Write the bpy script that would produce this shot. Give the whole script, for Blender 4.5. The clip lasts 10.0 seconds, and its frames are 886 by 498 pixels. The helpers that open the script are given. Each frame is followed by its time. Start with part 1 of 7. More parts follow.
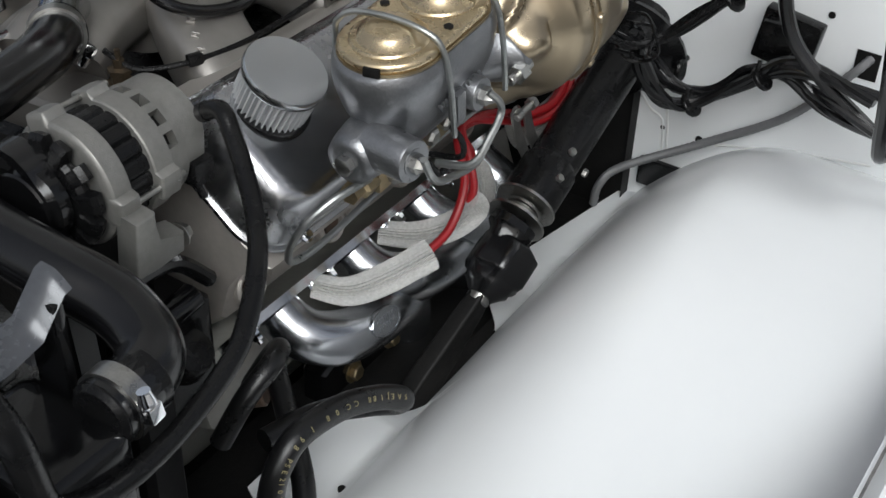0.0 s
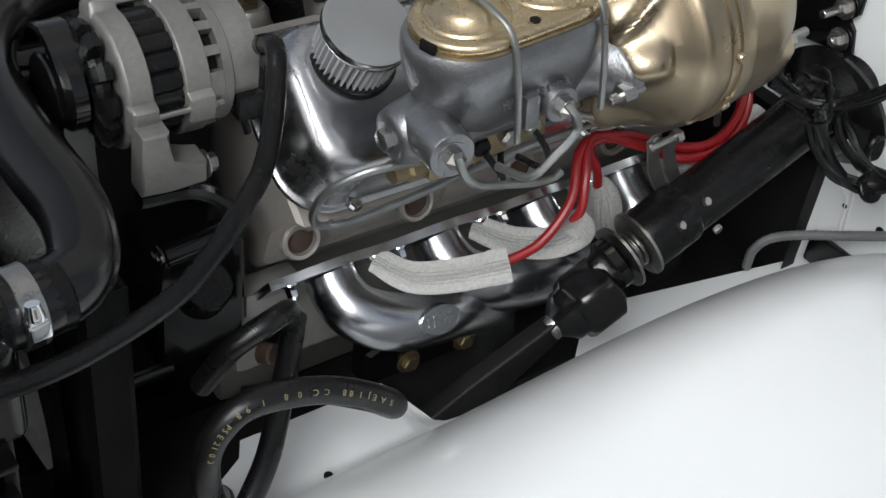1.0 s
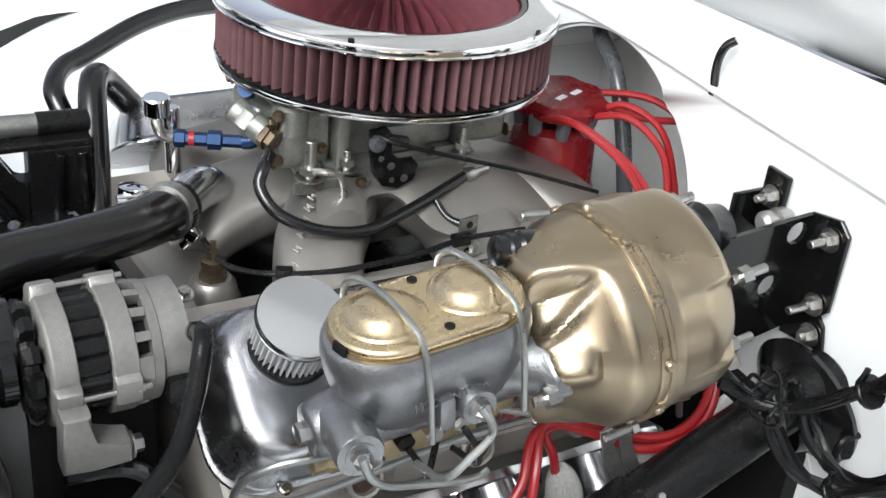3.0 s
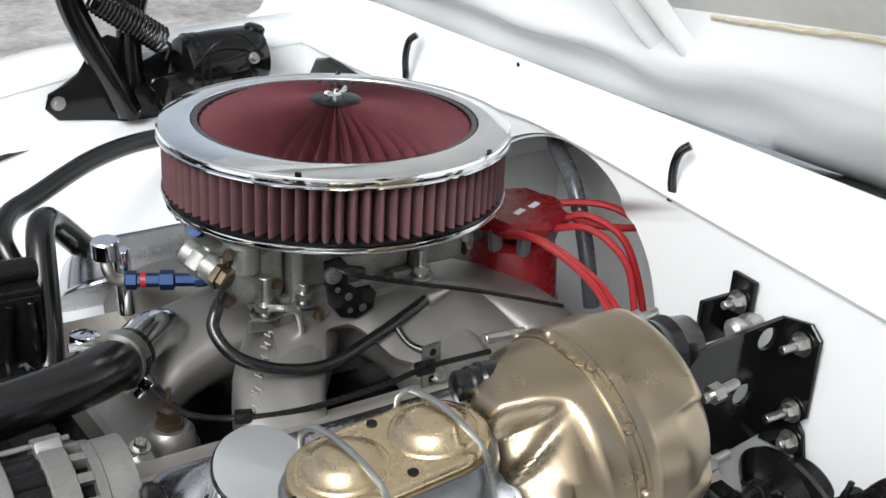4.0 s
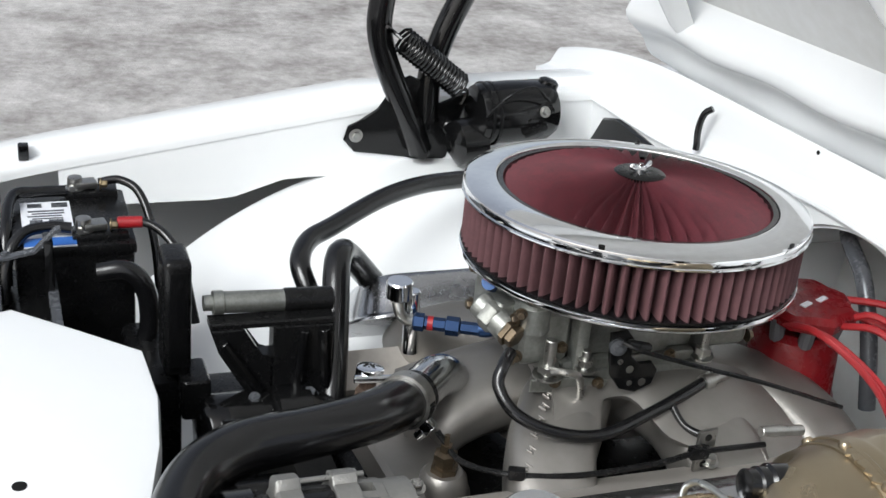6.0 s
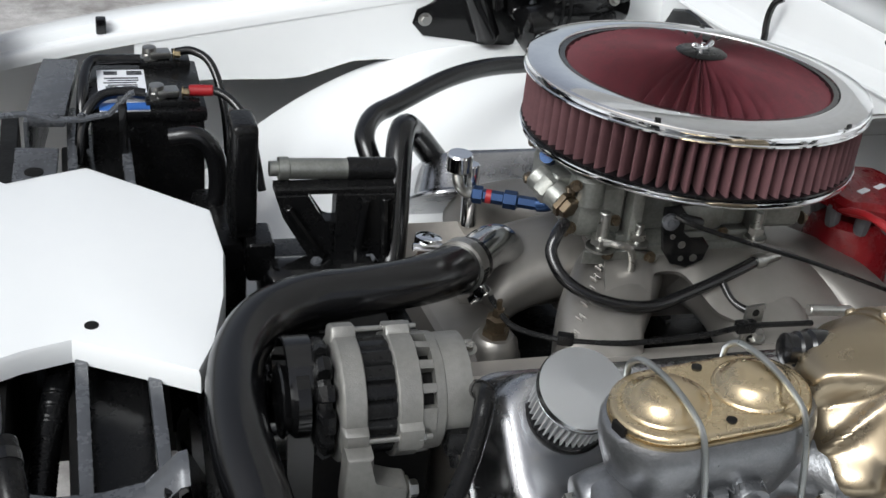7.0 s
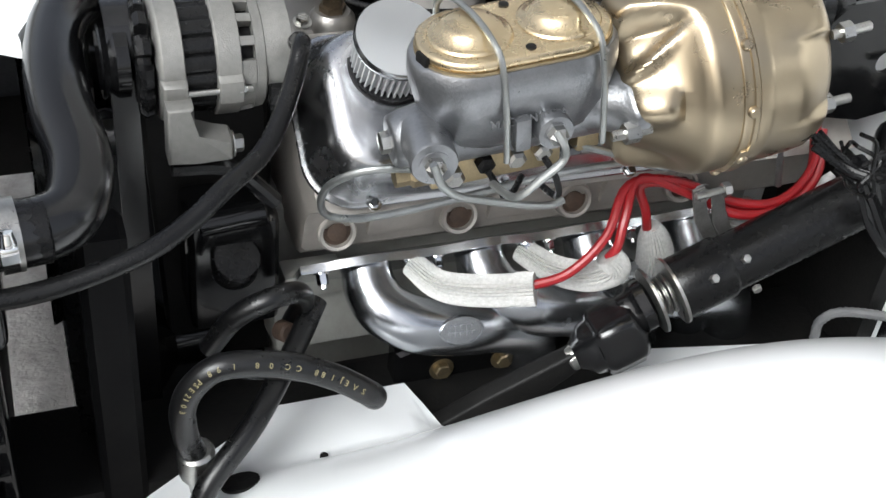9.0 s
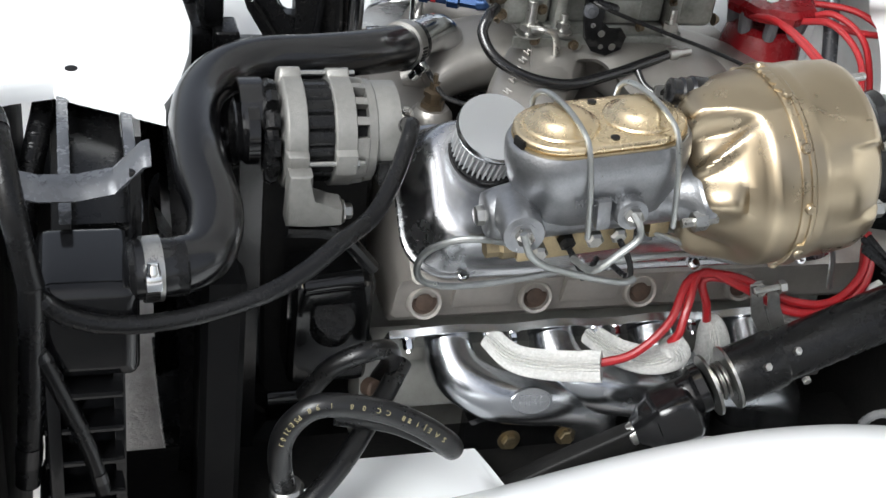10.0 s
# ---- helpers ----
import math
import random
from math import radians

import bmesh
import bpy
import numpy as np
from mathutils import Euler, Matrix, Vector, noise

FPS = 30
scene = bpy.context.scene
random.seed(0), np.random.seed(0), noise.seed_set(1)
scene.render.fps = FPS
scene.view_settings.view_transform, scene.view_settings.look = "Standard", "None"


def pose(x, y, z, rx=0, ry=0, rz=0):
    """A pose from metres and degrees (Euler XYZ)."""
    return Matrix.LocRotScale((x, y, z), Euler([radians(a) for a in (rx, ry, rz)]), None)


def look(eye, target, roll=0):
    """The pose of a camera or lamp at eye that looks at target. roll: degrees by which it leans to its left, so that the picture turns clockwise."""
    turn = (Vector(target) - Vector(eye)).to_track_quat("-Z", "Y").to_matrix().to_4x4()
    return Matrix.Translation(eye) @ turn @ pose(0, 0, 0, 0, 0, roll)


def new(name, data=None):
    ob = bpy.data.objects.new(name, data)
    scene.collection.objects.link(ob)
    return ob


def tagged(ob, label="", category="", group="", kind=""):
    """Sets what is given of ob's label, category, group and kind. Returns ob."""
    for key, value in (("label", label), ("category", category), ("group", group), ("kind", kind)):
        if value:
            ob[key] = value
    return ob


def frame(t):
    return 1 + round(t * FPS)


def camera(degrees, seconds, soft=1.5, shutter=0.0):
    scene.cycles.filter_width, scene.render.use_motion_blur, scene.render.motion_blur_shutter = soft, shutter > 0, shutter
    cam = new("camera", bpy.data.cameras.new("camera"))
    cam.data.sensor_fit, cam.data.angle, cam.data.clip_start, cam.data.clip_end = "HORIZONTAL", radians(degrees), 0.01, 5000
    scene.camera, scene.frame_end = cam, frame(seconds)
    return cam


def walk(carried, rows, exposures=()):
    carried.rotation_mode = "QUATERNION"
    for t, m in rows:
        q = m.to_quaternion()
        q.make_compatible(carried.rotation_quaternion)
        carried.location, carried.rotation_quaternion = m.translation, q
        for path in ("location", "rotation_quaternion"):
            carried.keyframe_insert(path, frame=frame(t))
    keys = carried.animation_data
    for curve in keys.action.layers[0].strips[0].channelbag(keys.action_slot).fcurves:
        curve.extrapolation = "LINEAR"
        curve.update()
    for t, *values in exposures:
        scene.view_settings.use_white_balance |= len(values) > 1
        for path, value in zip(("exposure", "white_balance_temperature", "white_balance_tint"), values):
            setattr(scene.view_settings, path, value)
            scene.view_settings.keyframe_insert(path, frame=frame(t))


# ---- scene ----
cam = camera(39.03, 10.0)
PATH = [
    (0, (-0.9338, -0.9299, 1.3869), (-0.2590, -0.5031, 0.7849), 2.21),
    (0.5, (-0.8154, -0.9505, 1.3650), (-0.2059, -0.4922, 0.7182), 7.60),
    (1, (-0.7035, -1.0341, 1.3530), (-0.2114, -0.4329, 0.7234), 7.74),
    (1.2, (-0.6970, -1.0470, 1.3630), (-0.2000, -0.4444, 0.7450), 7.20),
    (1.5, (-0.6709, -1.0539, 1.3824), (-0.1220, -0.4659, 0.7882), 8.78),
    (2, (-0.5607, -1.1159, 1.3979), (-0.0545, -0.4509, 0.8488), 7.84),
    (2.5, (-0.5551, -1.1085, 1.4095), (-0.0773, -0.4073, 0.8802), 7.52),
    (3, (-0.5752, -1.0751, 1.4283), (-0.1134, -0.3447, 0.9252), 6.69),
    (3.2, (-0.5791, -1.0621, 1.4397), (-0.1175, -0.3249, 0.9464), 6.52),
    (4.3, (-0.5300, -1.0451, 1.4441), (-0.0312, -0.2922, 1.0148), 2.36),
    (4.5, (-0.5304, -1.0451, 1.4431), (-0.0301, -0.2974, 1.0066), 2.48),
    (5, (-0.5699, -1.0318, 1.4443), (-0.1357, -0.2617, 0.9769), 6.73),
    (5.5, (-0.5983, -1.0152, 1.4792), (-0.2261, -0.1976, 1.0397), 5.63),
    (5.7, (-0.6021, -1.0161, 1.4818), (-0.2447, -0.1830, 1.0594), 5.50),
    (6.8, (-0.6074, -1.0556, 1.4598), (-0.3270, -0.2196, 0.9882), 6.19),
    (7, (-0.6042, -1.0707, 1.4571), (-0.3291, -0.2454, 0.9641), 6.29),
    (7.5, (-0.5892, -1.1014, 1.4389), (-0.3257, -0.3073, 0.8911), 6.41),
    (8, (-0.5657, -1.1328, 1.4222), (-0.2911, -0.3732, 0.8327), 6.87),
    (8.5, (-0.5509, -1.1523, 1.3993), (-0.2466, -0.4247, 0.7845), 7.67),
    (9, (-0.5269, -1.1822, 1.3819), (-0.2216, -0.4635, 0.7573), 6.60),
    (9.5, (-0.5528, -1.2477, 1.3987), (-0.2493, -0.4914, 0.8191), 7.04),
    (10, (-0.6019, -1.3003, 1.3998), (-0.3225, -0.5063, 0.8599), 8.30),
]
EXPOSURES = [(0.0, -0.08), (0.5, -0.25), (1.0, 0.02), (1.5, 0.45), (2.5, 0.8), (3.0, 0.85), (4.5, 0.43), (5.0, 0.5), (5.5, 0.5), (7.0, 0.22), (7.5, 0.65), (8.0, 1.02), (8.5, 1.12), (9.0, 0.95), (10.0, 0.95)]
walk(cam, [(t, look(eye, target, roll)) for t, eye, target, roll in PATH], EXPOSURES)
# ---- daylight: a bright overcast sky ----
world = bpy.data.worlds.new("overcast_sky")
scene.world = world
world.use_nodes = True
wn = world.node_tree
sky = wn.nodes.new("ShaderNodeTexSky")
sky.sky_type, sky.sun_disc = "NISHITA", False
sky.sun_elevation, sky.sun_rotation, sky.dust_density = radians(44), radians(235), 4.0
soft_sky = wn.nodes.new("ShaderNodeHueSaturation")
soft_sky.inputs["Saturation"].default_value = 0.42
wn.links.new(sky.outputs["Color"], soft_sky.inputs["Color"])
wn.links.new(soft_sky.outputs["Color"], wn.nodes["Background"].inputs["Color"])
wn.nodes["Background"].inputs["Strength"].default_value = 0.11
sun = new("sun", bpy.data.lights.new("sun", "SUN"))
sun.data.energy, sun.data.angle, sun.data.color = 2.05, radians(34), (0.90, 0.97, 1.0)
sun.matrix_world = look((-1.7, -1.2, 2.0), (0, 0, 0))


# ---- small building tools ----
V = Vector
BASE = {}


def thing(name, base, label, category, group="", kind=""):
    ob = new(name)
    ob.location = base
    ob.empty_display_size = 0.02
    BASE[ob.name] = V(base)
    return tagged(ob, label, category, group, kind)


def finish(bm, material, name, offset, smooth=35):
    bmesh.ops.recalc_face_normals(bm, faces=bm.faces)
    if offset.length > 0:
        bmesh.ops.translate(bm, verts=bm.verts, vec=-offset)
    for f in bm.faces:
        f.smooth = True
    me = bpy.data.meshes.new(name)
    lim = radians(smooth)
    for e in bm.edges:
        if len(e.link_faces) == 2 and e.calc_face_angle(0) > lim:
            e.smooth = False
    bm.to_mesh(me)
    bm.free()
    me.materials.append(material)
    return me


def part(name, bm, material, parent, label="", smooth=35):
    base = BASE[parent.name]
    ob = new(name, finish(bm, material, name, base, smooth))
    ob.parent = parent
    BASE[ob.name] = base
    if label:
        ob["label"] = label
    return ob


def single(name, bm, material, label, category, group="", kind="", base=(0, 0, 0), smooth=35):
    ob = new(name, finish(bm, material, name, V(base), smooth))
    ob.location = base
    BASE[ob.name] = V(base)
    return tagged(ob, label, category, group, kind)


def basis(axis, hint=(0, 0, 1)):
    a = V(axis).normalized()
    h = V(hint)
    if abs(a.dot(h.normalized())) > 0.98:
        h = V((0, 1, 0)) if abs(a.y) < 0.9 else V((1, 0, 0))
    u = h.cross(a).normalized()
    return u, a.cross(u).normalized(), a


def ring(bm, c, u, v, r, seg, start=0.0):
    return [bm.verts.new(V(c) + (u * math.cos(start + 2 * math.pi * k / seg) + v * math.sin(start + 2 * math.pi * k / seg)) * r) for k in range(seg)]


def bridge(bm, a, b, closed=True):
    n = len(a)
    for k in range(n if closed else n - 1):
        bm.faces.new((a[k], a[(k + 1) % n], b[(k + 1) % n], b[k]))


def lathe(bm, origin, axis, prof, seg=28, shape=None, caps=True, start=0.0):
    """prof: rows of (radius, way along the axis); shape(angle, k) scales the radius."""
    u, v, a = basis(axis)
    last = first = None
    for k, (r, h) in enumerate(prof):
        c = V(origin) + a * h
        row = []
        for s in range(seg):
            g = start + 2 * math.pi * s / seg
            rr = r * (shape(g, k) if shape else 1.0)
            row.append(bm.verts.new(c + (u * math.cos(g) + v * math.sin(g)) * rr))
        if last:
            bridge(bm, last, row)
        first = first or row
        last = row
    if caps:
        bm.faces.new(first)
        bm.faces.new(last)
    return bm


def rod(bm, a, b, r, seg=12, bev=0.0):
    d = V(b) - V(a)
    L = d.length
    w = min(bev or r * 0.15, L * 0.3)
    return lathe(bm, a, d, [(r - w, 0), (r, w), (r, L - w), (r - w, L)], seg)


def smooth_path(pts, res=6):
    p = [V(q) for q in pts]
    if len(p) < 3:
        return p
    p = [p[0] * 2 - p[1]] + p + [p[-1] * 2 - p[-2]]
    out = []
    for i in range(1, len(p) - 2):
        for k in range(res):
            t = k / res
            a, b, c, d = p[i - 1], p[i], p[i + 1], p[i + 2]
            out.append(0.5 * (2 * b + (c - a) * t + (2 * a - 5 * b + 4 * c - d) * t * t + (3 * b - a - 3 * c + d) * t ** 3))
    out.append(p[-2])
    return out


def tube(bm, pts, r, seg=10, res=6, rib=0.0, pitch=0.006, bell=None, flute=0, depth=0.08):
    """A swept hose. rib: corrugation across it; flute: ridges along it; bell(f): radius along it."""
    path = smooth_path(pts, res)
    if rib:
        fine, L = [], 0.0
        for a, b in zip(path, path[1:]):
            n = max(1, int((b - a).length / (pitch / 2)))
            fine += [a.lerp(b, k / n) for k in range(n)]
        path = fine + [path[-1]]
    tang = [((path[min(i + 1, len(path) - 1)] - path[max(i - 1, 0)]).normalized()) for i in range(len(path))]
    u, v, _ = basis(tang[0])
    rows = []
    for i, (c, t) in enumerate(zip(path, tang)):
        u = (u - t * u.dot(t)).normalized()
        w = t.cross(u)
        rr = r * (bell(i / (len(path) - 1)) if bell else 1.0) * (1 + (rib if i % 2 else -rib) if rib else 1)
        row = []
        for s in range(seg):
            g = 2 * math.pi * s / seg
            q = rr * ((1 + depth * (1 if s % 2 else -1)) if flute else 1)
            row.append(bm.verts.new(c + (u * math.cos(g) + w * math.sin(g)) * q))
        if rows:
            bridge(bm, rows[-1], row)
        rows.append(row)
    bm.faces.new(rows[0])
    bm.faces.new(rows[-1])
    return bm


def box(bm, c, size, rot=(0, 0, 0), bev=0.002, seg=2):
    m = Matrix.Translation(V(c)) @ Euler([radians(a) for a in rot]).to_matrix().to_4x4() @ Matrix.Diagonal((*size, 1))
    r = bmesh.ops.create_cube(bm, size=1.0, matrix=m)
    if bev:
        es = {e for w in r["verts"] for e in w.link_edges}
        bmesh.ops.bevel(bm, geom=list(es), offset=bev, segments=seg, affect="EDGES", profile=0.6)
    return bm


def prism(bm, poly, origin, u, v, thick, bev=0.001, seg=1):
    """An outline in the plane (u, v) through origin, given thickness along u x v."""
    o, u, v = V(origin), V(u), V(v)
    n = u.cross(v).normalized()
    lo = [bm.verts.new(o + u * a + v * b) for a, b in poly]
    hi = [bm.verts.new(o + u * a + v * b + n * thick) for a, b in poly]
    fs = [bm.faces.new(lo), bm.faces.new(hi)]
    bridge(bm, lo, hi)
    if bev:
        es = set()
        for f in fs:
            es.update(f.edges)
        bmesh.ops.bevel(bm, geom=list(es), offset=bev, segments=seg, affect="EDGES", profile=0.5)
    return bm


def drilled(bm, poly, holes, origin, u, v, thick, seg=20):
    """A flat plate with round holes cut right through it: holes are (a, b, radius) in the plate's plane."""
    o, u, v = V(origin), V(u), V(v)
    n = u.cross(v).normalized()
    loops = [poly] + [[(a + r * math.cos(2 * math.pi * k / seg), b + r * math.sin(2 * math.pi * k / seg)) for k in range(seg)] for a, b, r in holes]
    sides = []
    for h in (0.0, thick):
        rows, edges = [], []
        for lp in loops:
            row = [bm.verts.new(o + u * a + v * b + n * h) for a, b in lp]
            edges += [bm.edges.new((row[k], row[(k + 1) % len(row)])) for k in range(len(row))]
            rows.append(row)
        bmesh.ops.triangle_fill(bm, use_beauty=True, use_dissolve=False, edges=edges)
        sides.append(rows)
    for lo, hi in zip(*sides):
        bridge(bm, lo, hi)
    return bm


def rounded(w, h, r, n=5, cx=0.0, cy=0.0):
    out = []
    for sx, sy, a0 in ((1, 1, 0), (-1, 1, 90), (-1, -1, 180), (1, -1, 270)):
        for k in range(n + 1):
            a = radians(a0 + 90 * k / n)
            out.append((cx + sx * (w / 2 - r) + r * math.cos(a), cy + sy * (h / 2 - r) + r * math.sin(a)))
    return out


def stack(bm, rows, frame_m):
    """Bridges outlines of equal count: rows of (outline, z) in the local frame."""
    last = first = None
    for poly, z in rows:
        row = [bm.verts.new(frame_m @ V((a, b, z))) for a, b in poly]
        if last:
            bridge(bm, last, row)
        first = first or row
        last = row
    bm.faces.new(first)
    bm.faces.new(last)
    return bm


def sheet(bm, f, nu, nv, thick=0.002):
    """A pressed panel: f(a, b), both 0 to 1, gives places; with real thickness."""
    g = [[V(f(i / nu, j / nv)) for j in range(nv + 1)] for i in range(nu + 1)]
    nrm = [[None] * (nv + 1) for _ in range(nu + 1)]
    for i in range(nu + 1):
        for j in range(nv + 1):
            du = g[min(i + 1, nu)][j] - g[max(i - 1, 0)][j]
            dv = g[i][min(j + 1, nv)] - g[i][max(j - 1, 0)]
            nrm[i][j] = du.cross(dv).normalized()
    top = [[bm.verts.new(g[i][j]) for j in range(nv + 1)] for i in range(nu + 1)]
    low = [[bm.verts.new(g[i][j] - nrm[i][j] * thick) for j in range(nv + 1)] for i in range(nu + 1)]
    for i in range(nu):
        for j in range(nv):
            bm.faces.new((top[i][j], top[i + 1][j], top[i + 1][j + 1], top[i][j + 1]))
            bm.faces.new((low[i][j], low[i][j + 1], low[i + 1][j + 1], low[i + 1][j]))
    for i in range(nu):
        for j in (0, nv):
            bm.faces.new((top[i][j], top[i + 1][j], low[i + 1][j], low[i][j]))
    for j in range(nv):
        for i in (0, nu):
            bm.faces.new((top[i][j], top[i][j + 1], low[i][j + 1], low[i][j]))
    return bm


def hexbolt(bm, p, axis, r=0.006, h=0.006, washer=True, stud=0.0):
    u, v, a = basis(axis)
    p = V(p)
    if washer:
        lathe(bm, p, a, [(r * 1.45, 0), (r * 1.45, 0.0015)], 14)
    q = p + a * 0.0015
    lathe(bm, q, a, [(r, 0), (r, h * 0.8), (r * 0.85, h)], 6)
    if stud:
        rod(bm, q + a * h * 0.8, q + a * (h + stud), r * 0.5, 8)
    return bm


def B():
    return bmesh.new()


# ---- materials ----
def material(name, colour, rough=0.4, metal=0.0, second=None, scale=40.0, mix=0.5, bump=0.0, bump_scale=300.0, coat=0.0, rough_var=0.08, stretch=None, spec=0.5, emission=None):
    m = bpy.data.materials.new(name)
    m.use_nodes = True
    nt = m.node_tree
    b = nt.nodes["Principled BSDF"]
    tc = nt.nodes.new("ShaderNodeTexCoord")
    mp = nt.nodes.new("ShaderNodeMapping")
    nt.links.new(tc.outputs["Object"], mp.inputs["Vector"])
    if stretch:
        mp.inputs["Scale"].default_value = stretch
    n1 = nt.nodes.new("ShaderNodeTexNoise")
    n1.inputs["Scale"].default_value, n1.inputs["Detail"].default_value = scale, 6
    n2 = nt.nodes.new("ShaderNodeTexNoise")
    n2.inputs["Scale"].default_value, n2.inputs["Detail"].default_value = scale * 7, 4
    for n in (n1, n2):
        nt.links.new(mp.outputs["Vector"], n.inputs["Vector"])
    both = nt.nodes.new("ShaderNodeMath")
    both.operation = "MULTIPLY_ADD"
    both.inputs[1].default_value = 0.35
    nt.links.new(n2.outputs["Fac"], both.inputs[0])
    half = nt.nodes.new("ShaderNodeMath")
    half.operation = "MULTIPLY"
    half.inputs[1].default_value = 0.65
    nt.links.new(n1.outputs["Fac"], half.inputs[0])
    nt.links.new(half.outputs[0], both.inputs[2])
    ramp = nt.nodes.new("ShaderNodeValToRGB")
    second = second or tuple(c * 0.8 for c in colour)
    ramp.color_ramp.elements[0].position, ramp.color_ramp.elements[1].position = 0.5 - mix * 0.35, 0.5 + mix * 0.35
    ramp.color_ramp.elements[0].color, ramp.color_ramp.elements[1].color = (*second, 1), (*colour, 1)
    nt.links.new(both.outputs[0], ramp.inputs["Fac"])
    nt.links.new(ramp.outputs["Color"], b.inputs["Base Color"])
    rr = nt.nodes.new("ShaderNodeMapRange")
    rr.inputs["From Min"].default_value, rr.inputs["From Max"].default_value = 0.3, 0.7
    rr.inputs["To Min"].default_value, rr.inputs["To Max"].default_value = max(0.02, rough - rough_var), rough + rough_var
    nt.links.new(both.outputs[0], rr.inputs["Value"])
    nt.links.new(rr.outputs[0], b.inputs["Roughness"])
    b.inputs["Metallic"].default_value = metal
    b.inputs["Coat Weight"].default_value = coat
    b.inputs["Specular IOR Level"].default_value = spec
    if bump:
        nb = nt.nodes.new("ShaderNodeTexNoise")
        nb.inputs["Scale"].default_value, nb.inputs["Detail"].default_value = bump_scale, 3
        nt.links.new(mp.outputs["Vector"], nb.inputs["Vector"])
        bp = nt.nodes.new("ShaderNodeBump")
        bp.inputs["Strength"].default_value, bp.inputs["Distance"].default_value = bump, 0.001
        nt.links.new(nb.outputs["Fac"], bp.inputs["Height"])
        nt.links.new(bp.outputs["Normal"], b.inputs["Normal"])
    return m


WHITE = material("white_paint", (0.79, 0.805, 0.81), 0.22, second=(0.77, 0.785, 0.795), scale=6, coat=0.15, rough_var=0.01)
WHITE_DULL = material("white_underside_paint", (0.74, 0.75, 0.75), 0.42, second=(0.63, 0.63, 0.61), scale=7, bump=0.05, bump_scale=80)
COVER = material("brushed_aluminium_cover", (0.50, 0.505, 0.52), 0.25, 1.0, second=(0.42, 0.425, 0.44), scale=18, bump=0.012, bump_scale=40, rough_var=0.06)
POLISHED = material("polished_aluminium", (0.46, 0.465, 0.48), 0.14, 1.0, second=(0.385, 0.39, 0.405), scale=18, bump=0.014, bump_scale=40, rough_var=0.05)
CHROME = material("chrome", (0.93, 0.94, 0.95), 0.06, 1.0, second=(0.82, 0.83, 0.85), scale=20, rough_var=0.02)
BRUSHED = material("satin_steel_lid", (0.72, 0.74, 0.76), 0.22, 1.0, second=(0.68, 0.70, 0.72), scale=20, rough_var=0.03)
CAST = material("cast_aluminium", (0.285, 0.270, 0.252), 0.42, 0.75, second=(0.235, 0.222, 0.206), scale=14, bump=0.25, bump_scale=900)
CAST_ALT = material("raw_cast_alternator_case", (0.265, 0.26, 0.245), 0.44, 0.55, second=(0.19, 0.186, 0.175), scale=30, bump=0.35, bump_scale=700)
IRON = material("silver_painted_iron", (0.265, 0.27, 0.28), 0.33, 0.85, second=(0.195, 0.20, 0.21), scale=45, bump=0.35, bump_scale=420, rough_var=0.06)
GOLD = material("gold_zinc_plating", (0.405, 0.338, 0.240), 0.30, 0.94, second=(0.345, 0.282, 0.196), scale=9, mix=0.8, bump=0.010, bump_scale=45, rough_var=0.06)
GOLD_LID = material("gold_zinc_lid", (0.66, 0.54, 0.36), 0.28, 0.95, second=(0.64, 0.51, 0.32), scale=22, rough_var=0.08)
STEEL = material("zinc_steel", (0.52, 0.52, 0.50), 0.32, 1.0, second=(0.36, 0.35, 0.33), scale=90)
LINE = material("brake_line_steel", (0.36, 0.37, 0.365), 0.34, 0.9, second=(0.27, 0.28, 0.27), scale=50)
BRASS = material("brass", (0.40, 0.32, 0.19), 0.42, 0.9, second=(0.24, 0.19, 0.12), scale=70)
RUBBER = material("black_rubber", (0.0035, 0.0035, 0.004), 0.20, second=(0.006, 0.006, 0.0065), scale=25, bump=0.05, bump_scale=700, spec=0.6, rough_var=0.02)
HOSE = material("dull_black_hose", (0.0035, 0.0035, 0.004), 0.31, second=(0.007, 0.007, 0.007), scale=40, bump=0.2, bump_scale=900, spec=0.5)
BLACK = material("black_gloss_paint", (0.0035, 0.0035, 0.004), 0.12, second=(0.006, 0.006, 0.006), scale=25, bump=0.06, bump_scale=200, spec=0.42)
SATIN = material("black_satin_plastic", (0.0045, 0.0045, 0.005), 0.26, second=(0.008, 0.008, 0.008), scale=30, bump=0.12, bump_scale=500, spec=0.25)
# greasy metal; its near-black also stands in for shade in holes and on the toe board
DARK = material("dark_greasy_metal_and_shade", (0.006, 0.006, 0.006), 0.5, second=(0.011, 0.0105, 0.010), scale=20, bump=0.3, bump_scale=300, spec=0.15)
GREY = material("grey_black_metal", (0.095, 0.100, 0.110), 0.26, 0.2, second=(0.070, 0.073, 0.080), scale=30)
RED_WIRE = material("red_silicone_wire", (0.30, 0.010, 0.014), 0.34, second=(0.25, 0.010, 0.013), scale=40)
RED_CAP = material("red_plastic_cap", (0.14, 0.005, 0.008), 0.28, second=(0.18, 0.007, 0.010), scale=40, bump=0.05, spec=0.35)
SLEEVE = material("woven_silver_sleeve", (0.66, 0.655, 0.64), 0.42, 0.35, second=(0.44, 0.435, 0.42), scale=300, bump=0.8, bump_scale=1600)
PLEAT = material("filter_pleats", (0.115, 0.05, 0.055), 0.8, second=(0.075, 0.031, 0.035), scale=40, bump=0.3, bump_scale=900)
PLEAT_TOP = material("red_filter_gauze", (0.125, 0.020, 0.029), 0.62, second=(0.070, 0.011, 0.017), scale=60, bump=0.6, bump_scale=1800)
BLUE = material("blue_anodised", (0.006, 0.028, 0.085), 0.3, 0.6, scale=40)
